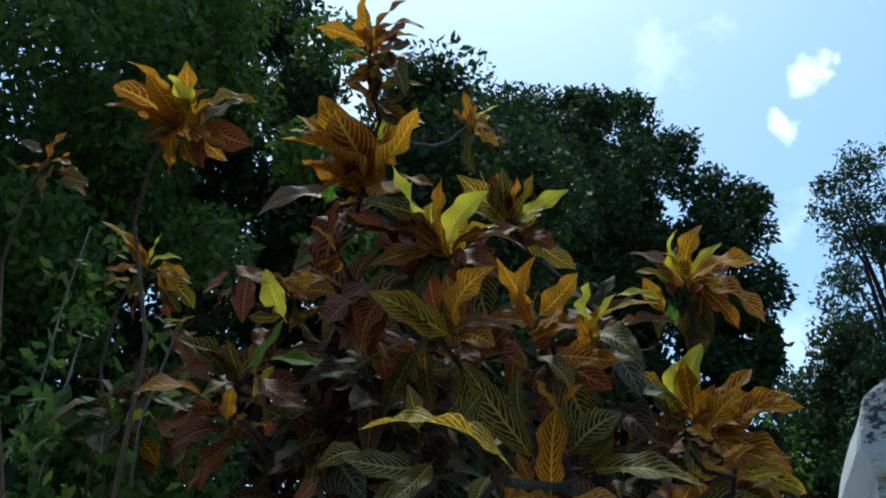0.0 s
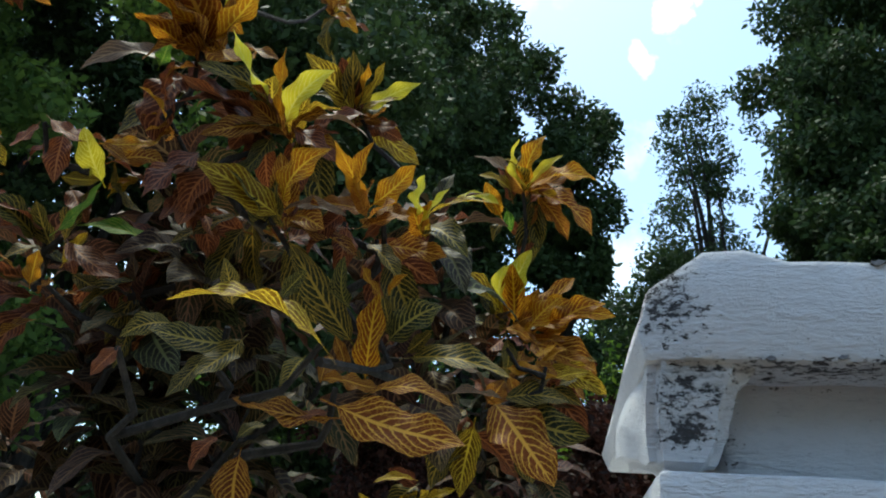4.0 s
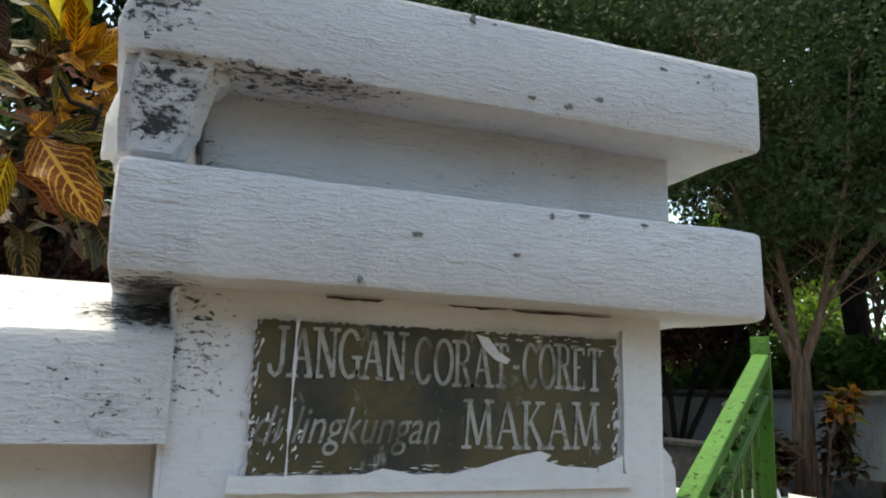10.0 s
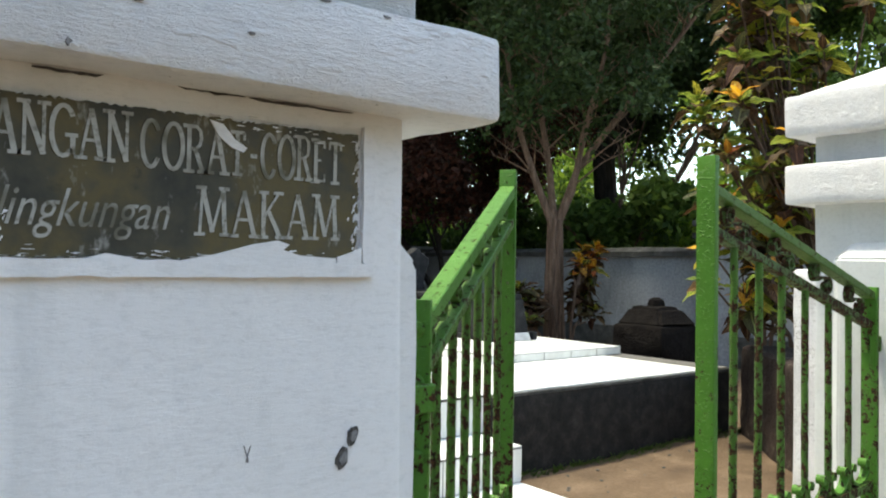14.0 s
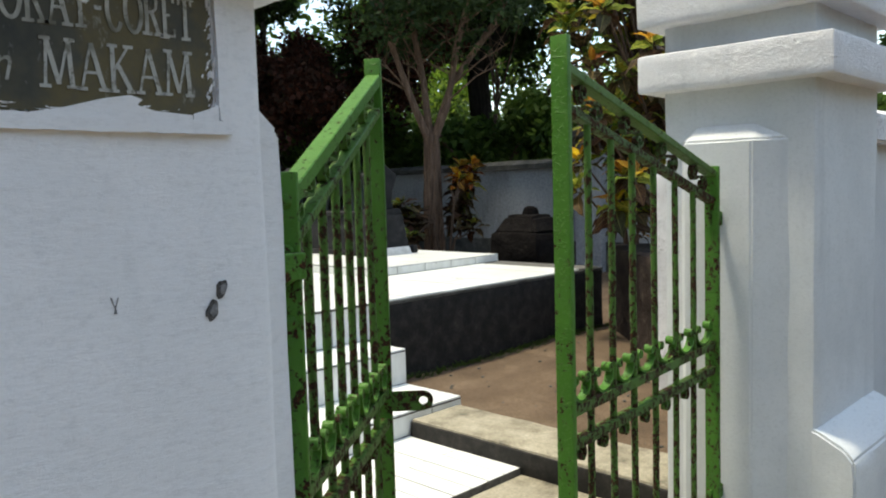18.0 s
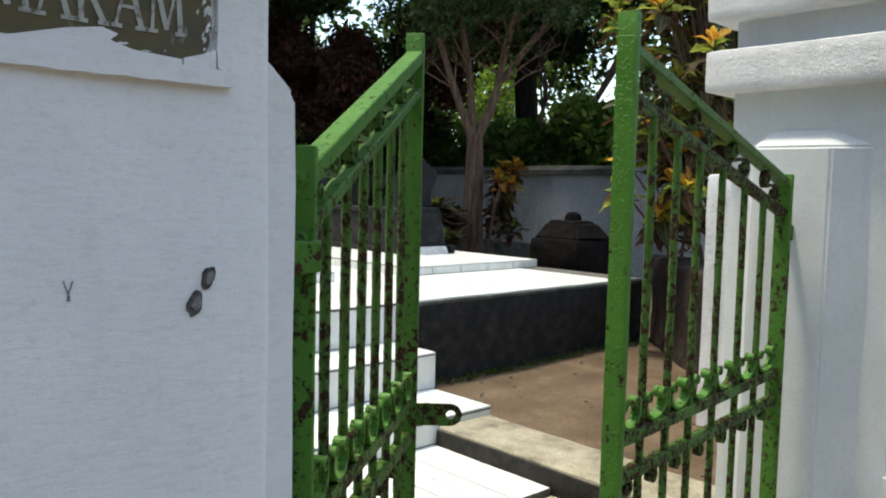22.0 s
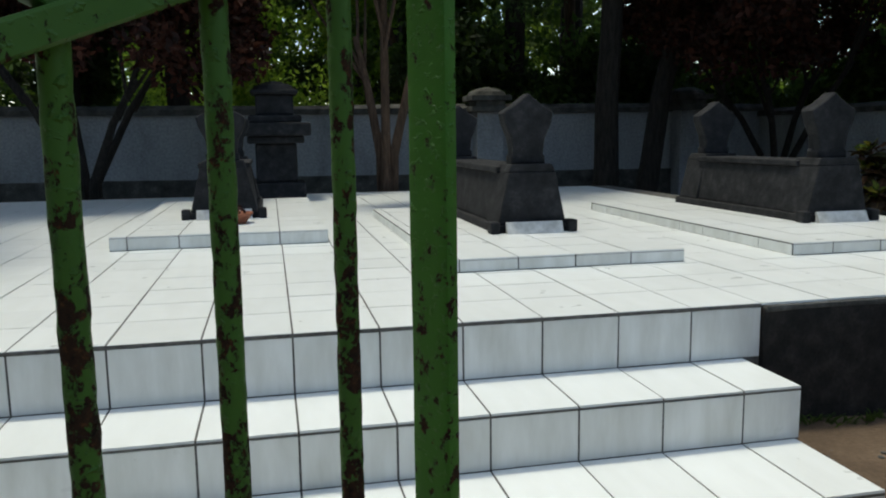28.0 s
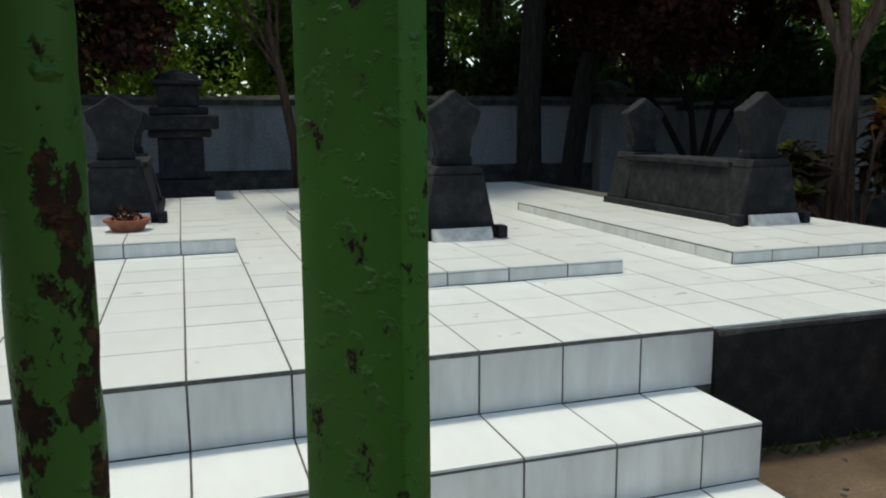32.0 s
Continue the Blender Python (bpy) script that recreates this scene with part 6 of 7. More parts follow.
def lay(parent, x, y, z, w, d, up="z"):
    """One ceramic tile: on a tread or floor (up = z), on a riser that faces -y (up = y), on a side that faces +x (up = x)."""
    key = (round(w, 3), round(d, 3), up != "z")
    if key not in tile_cache:
        tile_cache[key] = tile_mesh(*key[:2])
        tile_cache[key].materials[0] = M_tile_upright if key[2] else M_tile
    ob = bpy.data.objects.new("tile", tile_cache[key])
    scene.collection.objects.link(ob)
    ob.parent = parent
    j = 0.0008 * math.sin(x * 91 + y * 57 + z * 31)
    if up == "z":
        ob.matrix_basis = Matrix.Translation((x, y, z + j))
    elif up == "y":
        ob.matrix_basis = Matrix.Translation((x, y + j, z)) @ Matrix.Rotation(radians(90), 4, "X")
    else:
        ob.matrix_basis = Matrix.Translation((x + j, y, z)) @ Matrix.Rotation(radians(90), 4, "Z") @ Matrix.Rotation(radians(90), 4, "X")
    tile_count[0] += 1
    return ob


def tile_field(name, parent, cells, label="white tiles farther off"):
    """Tiles joined into one mesh: cells of x, y, z, w, d, up."""
    verts, faces = [], []
    for x, y, z, w, d, up in cells:
        g, e, t = 0.0026, 0.0017, TH
        q = [(g, e, 0), (w - g, e, 0), (w - g, d - e, 0), (g, d - e, 0)]
        q += [(a + (0.0012 if a < w / 2 else -0.0012), b + (0.0012 if b < d / 2 else -0.0012), t) for a, b, _ in q]
        b0 = len(verts)
        for a, b, c in q:
            verts.append((x + a, y + b, z + c) if up == "z" else (x + a, y - c, z + b) if up == "y" else (x + c, y + a, z + b))
        faces += [tuple(b0 + k for k in f) for f in ((4, 5, 6, 7), (0, 1, 5, 4), (1, 2, 6, 5), (2, 3, 7, 6), (3, 0, 4, 7))]
    me = bpy.data.meshes.new(name)
    me.from_pydata(verts, [], faces)
    me.materials.append(M_tile)
    ob = new(name, me)
    ob.parent = parent
    return tagged(ob, label, kind="stuff")


PF = thing("floor_platform", "raised grave platform floored with white tiles, black painted side", "platform", kind="structure")
bm = boxed(PLAT_X0, PLAT_Y + 0.002, -0.3, PLAT_X1, PLAT_Y1, PLAT_Z - GR, bevel=0.003)
part("platform_core", bm, M_grout, PF)
part("black_side_wall", rough_up(boxed(PLAT_C1 + 0.002, PLAT_Y - 0.025, -0.3, PLAT_X1 + 0.02, PLAT_Y + 0.03, PLAT_Z - 0.014, bevel=0.008), 0.006, 6, 0.12, 5.0), M_black, PF, "black painted rendered side", smooth=True)
part("black_side_wall", rough_up(boxed(PLAT_X1 - 0.03, PLAT_Y + 0.03, -0.3, PLAT_X1 + 0.02, PLAT_Y1, PLAT_Z - 0.014, bevel=0.008), 0.006, 6, 0.2, 6.0), M_black, PF, "black painted rendered side", smooth=True)

part("worn_edge", rough_up(boxed(PLAT_C1 + 0.01, PLAT_Y - 0.029, PLAT_Z - 0.030, PLAT_X1 + 0.022, PLAT_Y - 0.008, PLAT_Z - 0.009, bevel=0.004), 0.006, 9, 0.06, 8.0), M_coping, PF, "pale worn edge above the black side", smooth=True)

SX1 = PLAT_C1   # right end of the tiled steps
STEPS = thing("floor_steps", "white tiled steps up to the grave platform", "steps", kind="structure")
part("step_core", boxed(STEP_X0, ST2_Y + GR, -0.3, ST2_X1 - GR, PLAT_Y - 0.004, ST2_Z - GR, bevel=0.003), M_grout, STEPS)
part("step_core", boxed(STEP_X0, ST1_Y + GR, -0.3, ST1_X1 - GR, ST2_Y + GR - 0.001, ST1_Z - GR, bevel=0.003), M_grout, STEPS)
part("riser_core", boxed(STEP_X0, PLAT_Y - 0.007 + GR, ST2_Z - 0.02, SX1 - 0.003, PLAT_Y + 0.0018, PLAT_Z - GR - 0.0005), M_grout, STEPS)


GRID_X = PLAT_C1


def columns(x_end, x_start, w=TW, grid=True):
    """Tile columns counted back from the right-hand end."""
    out, x = [], x_end
    first = (x_end - GRID_X) % w if grid else 0.0
    if first > 0.02:
        out.append((x - first, first))
        x -= first
    while x > x_start + 0.02:
        ww = min(w, x - x_start)
        out.append((x - ww, ww))
        x -= ww
    return out


NEAR_X0 = 0.3
far_steps = []
for x, w in columns(SX1, STEP_X0):
    cell = (x, PLAT_Y + 0.001, ST2_Z, w, PLAT_Z - ST2_Z - TH - 0.005, "y")
    far_steps.append(cell) if x < NEAR_X0 else lay(STEPS, *cell)
for x, w in columns(ST2_X1, STEP_X0):
    a = (x, ST2_Y + TH, ST1_Z, w, ST2_Z - ST1_Z - TH - 0.005, "y")
    b = (x, ST2_Y, ST2_Z - TH, w, PLAT_Y - ST2_Y - TH, "z")
    for c in (a, b):
        far_steps.append(c) if x < NEAR_X0 else lay(STEPS, *c)
for x, w in columns(ST1_X1, STEP_X0):
    a = (x, ST1_Y + TH, LAND_Z, w, ST1_Z - TH - LAND_Z - 0.005, "y")
    b = (x, ST1_Y, ST1_Z - TH, w, ST2_Y - ST1_Y, "z")
    for c in (a, b):
        far_steps.append(c) if x < NEAR_X0 else lay(STEPS, *c)
lay(STEPS, ST2_X1 - TH, ST2_Y + TH, ST1_Z, PLAT_Y - ST2_Y - TH - 0.01, ST2_Z - ST1_Z - TH, "x")
lay(STEPS, ST1_X1 - TH, ST1_Y + TH, LAND_Z, ST2_Y - ST1_Y, ST1_Z - TH - LAND_Z, "x")
tile_field("tiles", STEPS, far_steps)


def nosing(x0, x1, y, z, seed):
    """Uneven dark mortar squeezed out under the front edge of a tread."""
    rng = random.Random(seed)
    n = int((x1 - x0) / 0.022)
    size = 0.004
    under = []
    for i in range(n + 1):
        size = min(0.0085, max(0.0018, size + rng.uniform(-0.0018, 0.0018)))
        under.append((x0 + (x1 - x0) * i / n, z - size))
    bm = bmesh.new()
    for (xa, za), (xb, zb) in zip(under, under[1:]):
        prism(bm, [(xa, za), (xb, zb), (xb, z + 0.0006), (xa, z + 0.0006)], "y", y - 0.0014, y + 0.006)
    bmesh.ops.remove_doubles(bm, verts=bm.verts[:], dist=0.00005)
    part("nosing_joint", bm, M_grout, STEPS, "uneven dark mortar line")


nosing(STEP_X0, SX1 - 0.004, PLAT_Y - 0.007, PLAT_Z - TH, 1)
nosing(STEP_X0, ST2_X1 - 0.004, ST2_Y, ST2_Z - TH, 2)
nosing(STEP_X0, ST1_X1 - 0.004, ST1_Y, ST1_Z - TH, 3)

# platform floor
far_floor = []
rows_y = []
y = PLAT_Y - 0.006
while y < PLAT_Y1 - 0.05:
    rows_y.append((y, min(TF if rows_y else TF + 0.03, PLAT_Y1 - y)))
    y += rows_y[-1][1]
col = columns(SX1 + 9 * TW, PLAT_X0)
for j, (y, d) in enumerate(rows_y):
    for x, w in col:
        if x + w > PLAT_X1 + 0.02:
            continue
        cell = (x, y, PLAT_Z - TH, w, d, "z")
        if j < 10 and 0.3 < x < 6.3:
            lay(PF, *cell)
        else:
            far_floor.append(cell)
tile_field("tiles", PF, far_floor)

# landing before the steps, of long narrow tiles, its kerb and the cement walk
LANDING = thing("floor_landing", "white tiled landing at the foot of the steps", "floor", kind="structure")
part("landing_core", boxed(STEP_X0, LAND_Y0, -0.3, LAND_X1, ST1_Y + GR - 0.001, LAND_Z - GR, bevel=0.002), M_grout, LANDING)
far_land = []
for y0, y1, wide in ((LAND_Y0, 3.125, 0.102), (3.125, ST1_Y, 0.204)):
    for x, w in columns(LAND_X1, STEP_X0, wide, grid=False):
        cell = (x, y0, LAND_Z - TH, w, y1 - y0, "z")
        far_land.append(cell) if x < 1.6 else lay(LANDING, *cell)
tile_field("tiles", LANDING, far_land)
# ---------------------------------------------------------------- graves
def slab(name, x0, y0, x1, y1, h, label):
    s = thing(name, label, "grave slab", group="grave slabs")
    part("slab_core", boxed(x0 + GR, y0 + GR, PLAT_Z, x1 - GR, y1 - GR, PLAT_Z + h - GR, bevel=0.002), M_grout, s)
    cells = []
    for x, w in columns(x1, x0, grid=False):
        cells.append((x, y0 + TH, PLAT_Z + 0.001, w, h - TH - 0.001, "y"))
        y = y0
        while y < y1 - 0.03:
            cells.append((x, y, PLAT_Z + h - TH, w, min(TF, y1 - y), "z"))
            y += TF
    y = y0 + TH
    while y < y1 - 0.03:
        d = min(TW, y1 - TH - y)
        cells.append((x1 - TH, y, PLAT_Z + 0.001, d, h - TH - 0.001, "x"))
        cells.append((x0, y, PLAT_Z + 0.001, d, h - TH - 0.001, "x"))
        y += TW
    for c in cells:
        lay(s, *c)
    return s


def gravestone(parent, x, y, z, w, h, t):
    """A pointed headstone with shoulders and a waist, slightly dished."""
    prof = [(-0.34, 0), (-0.34, 0.10), (-0.30, 0.14), (-0.34, 0.36), (-0.47, 0.58), (-0.51, 0.72), (-0.46, 0.76), (-0.28, 0.84), (0, 1.0),
            (0.28, 0.84), (0.46, 0.76), (0.51, 0.72), (0.47, 0.58), (0.34, 0.36), (0.30, 0.14), (0.34, 0.10), (0.34, 0)]
    bm = bmesh.new()
    prism(bm, [(x + a * w, z + b * h) for a, b in prof], "y", y - t / 2, y + t / 2)
    bmesh.ops.bevel(bm, geom=[e for e in bm.edges if abs(e.verts[0].co.y - e.verts[1].co.y) < 1e-5], offset=0.008, segments=1, affect="EDGES")
    return part("headstone", bm, M_stone, parent)


def tomb(x, y, z, w, length, label, back=True, plaque=True):
    """A long stone sarcophagus on a moulded base, with a block and a pointed headstone at each end."""
    t = thing("tomb", label, "tomb", group="stone tombs")
    hw = w / 2

    def block(name, y0, y1, b0, b1, z0, z1, ends=0.0):
        bm = bmesh.new()
        lo = [bm.verts.new(p) for p in ((x - b0, y0 - ends, z0), (x + b0, y0 - ends, z0), (x + b0, y1 + ends, z0), (x - b0, y1 + ends, z0))]
        hi = [bm.verts.new(p) for p in ((x - b1, y0, z1), (x + b1, y0, z1), (x + b1, y1, z1), (x - b1, y1, z1))]
        bm.faces.new(lo[::-1])
        bm.faces.new(hi)
        for i in range(4):
            bm.faces.new((lo[i], lo[(i + 1) % 4], hi[(i + 1) % 4], hi[i]))
        bmesh.ops.bevel(bm, geom=bm.edges[:], offset=0.006, segments=1, affect="EDGES")
        return part(name, bm, M_stone, t)

    y1 = y + length
    block("base_moulding", y + 0.01, y1, hw * 0.98, hw * 0.94, z, z + 0.05)
    for fx in (-1, 1):
        bm = boxed(x + fx * hw - 0.03, y - 0.03, z, x + fx * hw + 0.03, y + 0.06, z + 0.075, bevel=0.01)
        part("base_foot", bm, M_stone, t)
    block("chest", y + 0.26, y1 - 0.26, hw * 0.80, hw * 0.62, z + 0.05, z + 0.36)
    block("chest_lid", y + 0.22, y1 - 0.22, hw * 0.70, hw * 0.70, z + 0.36, z + 0.40)
    for yy in (y + 0.02, y1 - 0.30):
        block("end_block", yy, yy + 0.28, hw * 0.88, hw * 0.60, z + 0.05, z + 0.37, 0.0)
        block("end_block_lid", yy + 0.01, yy + 0.27, hw * 0.62, hw * 0.52, z + 0.37, z + 0.42)
        gravestone(t, x, yy + 0.14, z + 0.42, w * 0.64, 0.43, 0.12)
    if plaque:
        bm = bmesh.new()
        prism(bm, [(y - 0.055, z), (y - 0.012, z), (y - 0.006, z + 0.07), (y - 0.02, z + 0.07)], "x", x - hw * 0.72, x + hw * 0.72)
        part("name_plaque", bm, M_marble, t, "worn white name plaque")
    return t
# ---------------------------------------------------------------- layout of graves, walls and planting
SH = 0.068
slab("grave_slab", 1.268, 6.55, 2.583, 9.3, SH + 0.018, "low white tiled slab under a dark stone tomb")
slab("grave_slab", 3.060, 5.23, 4.337, 8.05, SH, "low white tiled slab under a dark stone tomb")
slab("grave_slab", 4.985, 5.24, 6.446, 8.0, SH, "low white tiled slab under a dark stone tomb")
tomb(1.90, 7.45, PLAT_Z + SH + 0.018, 0.54, 1.5, "dark grey stone tomb with pointed headstones on a tiled slab")
tomb(3.81, 6.12, PLAT_Z + SH, 0.50, 2.15, "dark grey stone tomb with pointed headstones on a tiled slab")
tomb(5.92, 6.05, PLAT_Z + SH, 0.52, 1.72, "dark grey stone tomb with pointed headstones on a tiled slab")

# kerb and cement walk
bm = boxed(3.656, 1.95, -0.3, 3.985, 3.436, 0.172, bevel=0.012)
kerb = top("kerb", rough_up(bm, 0.006, 6, 0.12, 31.0), M_cement, "weathered cement kerb with a blackened side beside the landing", "kerb", kind="structure", smooth=True)
part("blackened_side", rough_up(boxed(3.644, 1.97, 0.03, 3.664, 3.43, 0.160, bevel=0.004), 0.004, 7, 0.1, 35.0), M_black, kerb, smooth=True)
bm = boxed(1.2, 0.4, -0.3, 3.655, LAND_Y0 - 0.004, 0.062, bevel=0.006)
top("pavement", rough_up(bm, 0.004, 4, 0.2, 33.0), M_cement, "weathered cement path through the gate", "pavement", kind="structure", smooth=True)

# white pier behind the shut leaf
bm = bmesh.new()
box(bm, 4.78, 2.45, -0.2, 5.1, 2.78, 1.36, bevel=0.015)
pier = thing("pier", "white plastered pier with a grey weathered face", "pier")
part("pier_body", rough_up(bm, 0.005, 5, 0.1, 41.0), M_pier, pier, smooth=True)
bm = boxed(4.66, 2.42, -0.2, 5.12, 2.90, 0.06, bevel=0.02, seg=2)
part("pier_base", rough_up(bm, 0.008, 5, 0.1, 43.0), M_pier, pier, smooth=True)

# dark stone block beside the earth path
ang = math.atan2(4.17 - 3.07, 6.55 - 5.52)
bm = boxed(0, -0.55, -0.3, 1.55, 0, 0.78, bevel=0.05, seg=2)
rough_up(bm, 0.03, 3.0, 0.12, 45.0)
bm.transform(Matrix.Translation((5.50, 3.05, 0)) @ Matrix.Rotation(ang, 4, "Z"))
top("stone_block", bm, M_rock_brown, "dark brown mossy stone block with pale lichen", "stone block", smooth=True)

# black grave block with a knob on top
bm2 = thing("grave_mound", "black weathered grave block with sloping shoulders and a knob", "grave")
bm = boxed(6.84, 5.12, -0.2, 7.42, 5.68, 0.84, bevel=0.03)
part("mound", rough_up(bm, 0.025, 4.0, 0.09, 47.0), M_rock, bm2, smooth=True)
bm = bmesh.new()
low = [bm.verts.new((7.13 + sx * 0.285, 5.40 + sy * 0.275, 0.825)) for sx, sy in ((-1, -1), (1, -1), (1, 1), (-1, 1))]
high = [bm.verts.new((7.11 + sx * 0.17, 5.40 + sy * 0.17, 1.0)) for sx, sy in ((-1, -1), (1, -1), (1, 1), (-1, 1))]
bm.faces.new(high)
bm.faces.new(low[::-1])
for i in range(4):
    bm.faces.new((low[i], low[(i + 1) % 4], high[(i + 1) % 4], high[i]))
bmesh.ops.bevel(bm, geom=bm.edges[:], offset=0.03, segments=2, affect="EDGES")
part("sloping_top", rough_up(bm, 0.018, 5.0, 0.07, 48.0), M_rock, bm2, smooth=True)
bm = bmesh.new()
lathe(bm, [(0.075, -0.02), (0.08, 0.035), (0.065, 0.075), (0.03, 0.095)], 14, (7.13, 5.40, 0.99))
part("knob", bm, M_rock, bm2, smooth=True)

# tiered dark monument at the back of the platform
mon = thing("monument", "tall dark tiered stone monument", "monument")
mx, my = 2.31, 10.45
for k, (r, z0, z1) in enumerate(((0.30, PLAT_Z, 0.80), (0.22, 0.80, 1.22), (0.30, 1.22, 1.30), (0.37, 1.30, 1.44), (0.28, 1.44, 1.52), (0.20, 1.52, 1.74), (0.25, 1.74, 1.79))):
    part("tier", boxed(mx - r, my - r, z0, mx + r, my + r, z1, bevel=0.02), M_stone, mon)
bm = bmesh.new()
lathe(bm, [(0.24, 0), (0.2, 0.05), (0.08, 0.09), (0.02, 0.10)], 10, (mx, my, 1.79))
part("cap", bm, M_stone, mon)

# shallow flower pot before the first tomb
pot = thing("flower_pot", "shallow terracotta pot with dry petals beside the tomb", "pot")
bm = bmesh.new()
lathe(bm, [(0.09, 0.0), (0.125, 0.055), (0.14, 0.062), (0.14, 0.075), (0.125, 0.075), (0.10, 0.05)], 20, (1.97, 7.12, PLAT_Z + SH + 0.018))
part("bowl", bm, M_terracotta, pot, smooth=True)
leaf_cloud("dry_petals", pot, M_leaf_red, [(1.97, 7.12, PLAT_Z + SH + 0.088, 0.10)], 120, 0.045, 77)

# ---------------------------------------------------------------- trees
TREES = [
    # x, y, height, spread, seed, leaves, bark, label, trunk, fork, clumps, per, leaf size
    (-2.7, 9.6, 10.1, 3.0, 11, M_leaf_dark, M_bark_dark, "tall dark dense-crowned tree over the graves", 0.22, 0.34, 120, 760, 0.12),
    (-0.55, 13.9, 13.7, 2.5, 26, M_leaf_dark, M_bark_dark, "dark round-crowned tree beyond the back wall", 0.2, 0.5, 100, 700, 0.13),
    (0.85, 14.5, 10.7, 1.5, 36, M_leaf_dark, M_bark_dark, "dark round-crowned tree beyond the back wall", 0.18, 0.5, 60, 640, 0.13),
    (6.4, 14.6, 11.8, 2.1, 27, M_leaf_dark, M_bark_dark, "dark spreading tree beyond the back wall", 0.2, 0.42, 80, 640, 0.14),
    (8.5, 17.4, 20.0, 3.3, 28, M_leaf_dark, M_bark_dark, "tall dark tree beyond the back wall", 0.26, 0.30, 110, 700, 0.17),
    (-4.6, 5.4, 12.0, 2.5, 12, M_leaf_mid, M_bark_dark, "tall leafy tree behind the front wall", 0.2, 0.12, 84, 640, 0.11),
    (-4.6, 8.4, 12.5, 2.3, 13, M_leaf_dark, M_bark_dark, "tall leafy tree behind the front wall", 0.2, 0.14, 80, 640, 0.11),
    (-6.6, 3.2, 11.0, 2.6, 14, M_leaf_dark, M_bark_dark, "tall leafy tree behind the front wall", 0.2, 0.10, 76, 600, 0.12),
    (-6.5, 7.5, 13.5, 2.8, 25, M_leaf_dark, M_bark_dark, "tall leafy tree behind the front wall", 0.2, 0.10, 76, 600, 0.13),
    (5.2, 20.5, 16.6, 1.9, 15, M_leaf_dark, M_bark_dark, "slender tree with an open crown beyond the wall", 0.2, 0.45, 110, 110, 0.13),
    (9.5, 15.2, 19.5, 4.1, 16, M_leaf_dark, M_bark_dark, "broad dark tree beyond the wall", 0.26, 0.26, 130, 760, 0.16),
    (12.3, 10.6, 12.5, 3.6, 17, M_leaf_dark, M_bark_dark, "broad dark tree beyond the side wall", 0.26, 0.27, 120, 720, 0.15),
    (15.0, 6.2, 9.5, 3.0, 18, M_leaf_mid, M_bark_dark, "leafy tree beyond the side wall", 0.2, 0.22, 70, 420, 0.15),
    (6.70, 11.6, 8.5, 2.2, 19, M_leaf_dark, M_bark_dark, "dark-trunked tree just inside the back wall", 0.17, 0.42, 40, 560, 0.13),
    (7.35, 11.9, 9.0, 2.4, 20, M_leaf_dark, M_bark_dark, "leaning dark-trunked tree just inside the back wall", 0.15, 0.42, 40, 560, 0.13),
    (-0.6, 14.8, 8.5, 2.4, 22, M_leaf_dark, M_bark_dark, "dark tree beyond the back wall", 0.2, 0.18, 46, 560, 0.15),
    (-3.6, 14.5, 9.0, 2.8, 23, M_leaf_dark, M_bark_dark, "dark tree beyond the back wall", 0.2, 0.20, 46, 560, 0.15),
    (-2.7, 14.6, 15.6, 2.3, 38, M_leaf_dark, M_bark_dark, "dark round-crowned tree beyond the back wall", 0.2, 0.5, 90, 640, 0.13),
    (4.4, 23.5, 13.0, 3.5, 37, M_leaf_dark, M_bark_dark, "dark tree farther beyond the back wall", 0.2, 0.10, 130, 420, 0.17),
    (7.75, 15.6, 9.5, 1.6, 39, M_leaf_mid, M_bark, "slim brown-barked tree beyond the back wall", 0.12, 0.55, 34, 420, 0.12),
    (10.2, 14.5, 9.0, 1.4, 40, M_leaf_mid, M_bark_pale, "slim pale-barked tree beyond the back wall", 0.075, 0.60, 26, 420, 0.12),
    (5.0, 16.0, 8.0, 2.2, 24, M_leaf_mid, M_bark, "leafy tree beyond the back wall", 0.16, 0.2, 40, 560, 0.15),
]
for x, y, h, sp, seed, leaf, bark, label, tk, low, cl, per, size in TREES:
    lean = {20: (0.7, 0.0), 19: (0.1, 0)}.get(seed, (0, 0))
    tree(x, y, h, sp, 0.0, seed, leaf, bark, label, trunk=tk, low=low, clumps=cl, per=per, size=size, lean=lean)


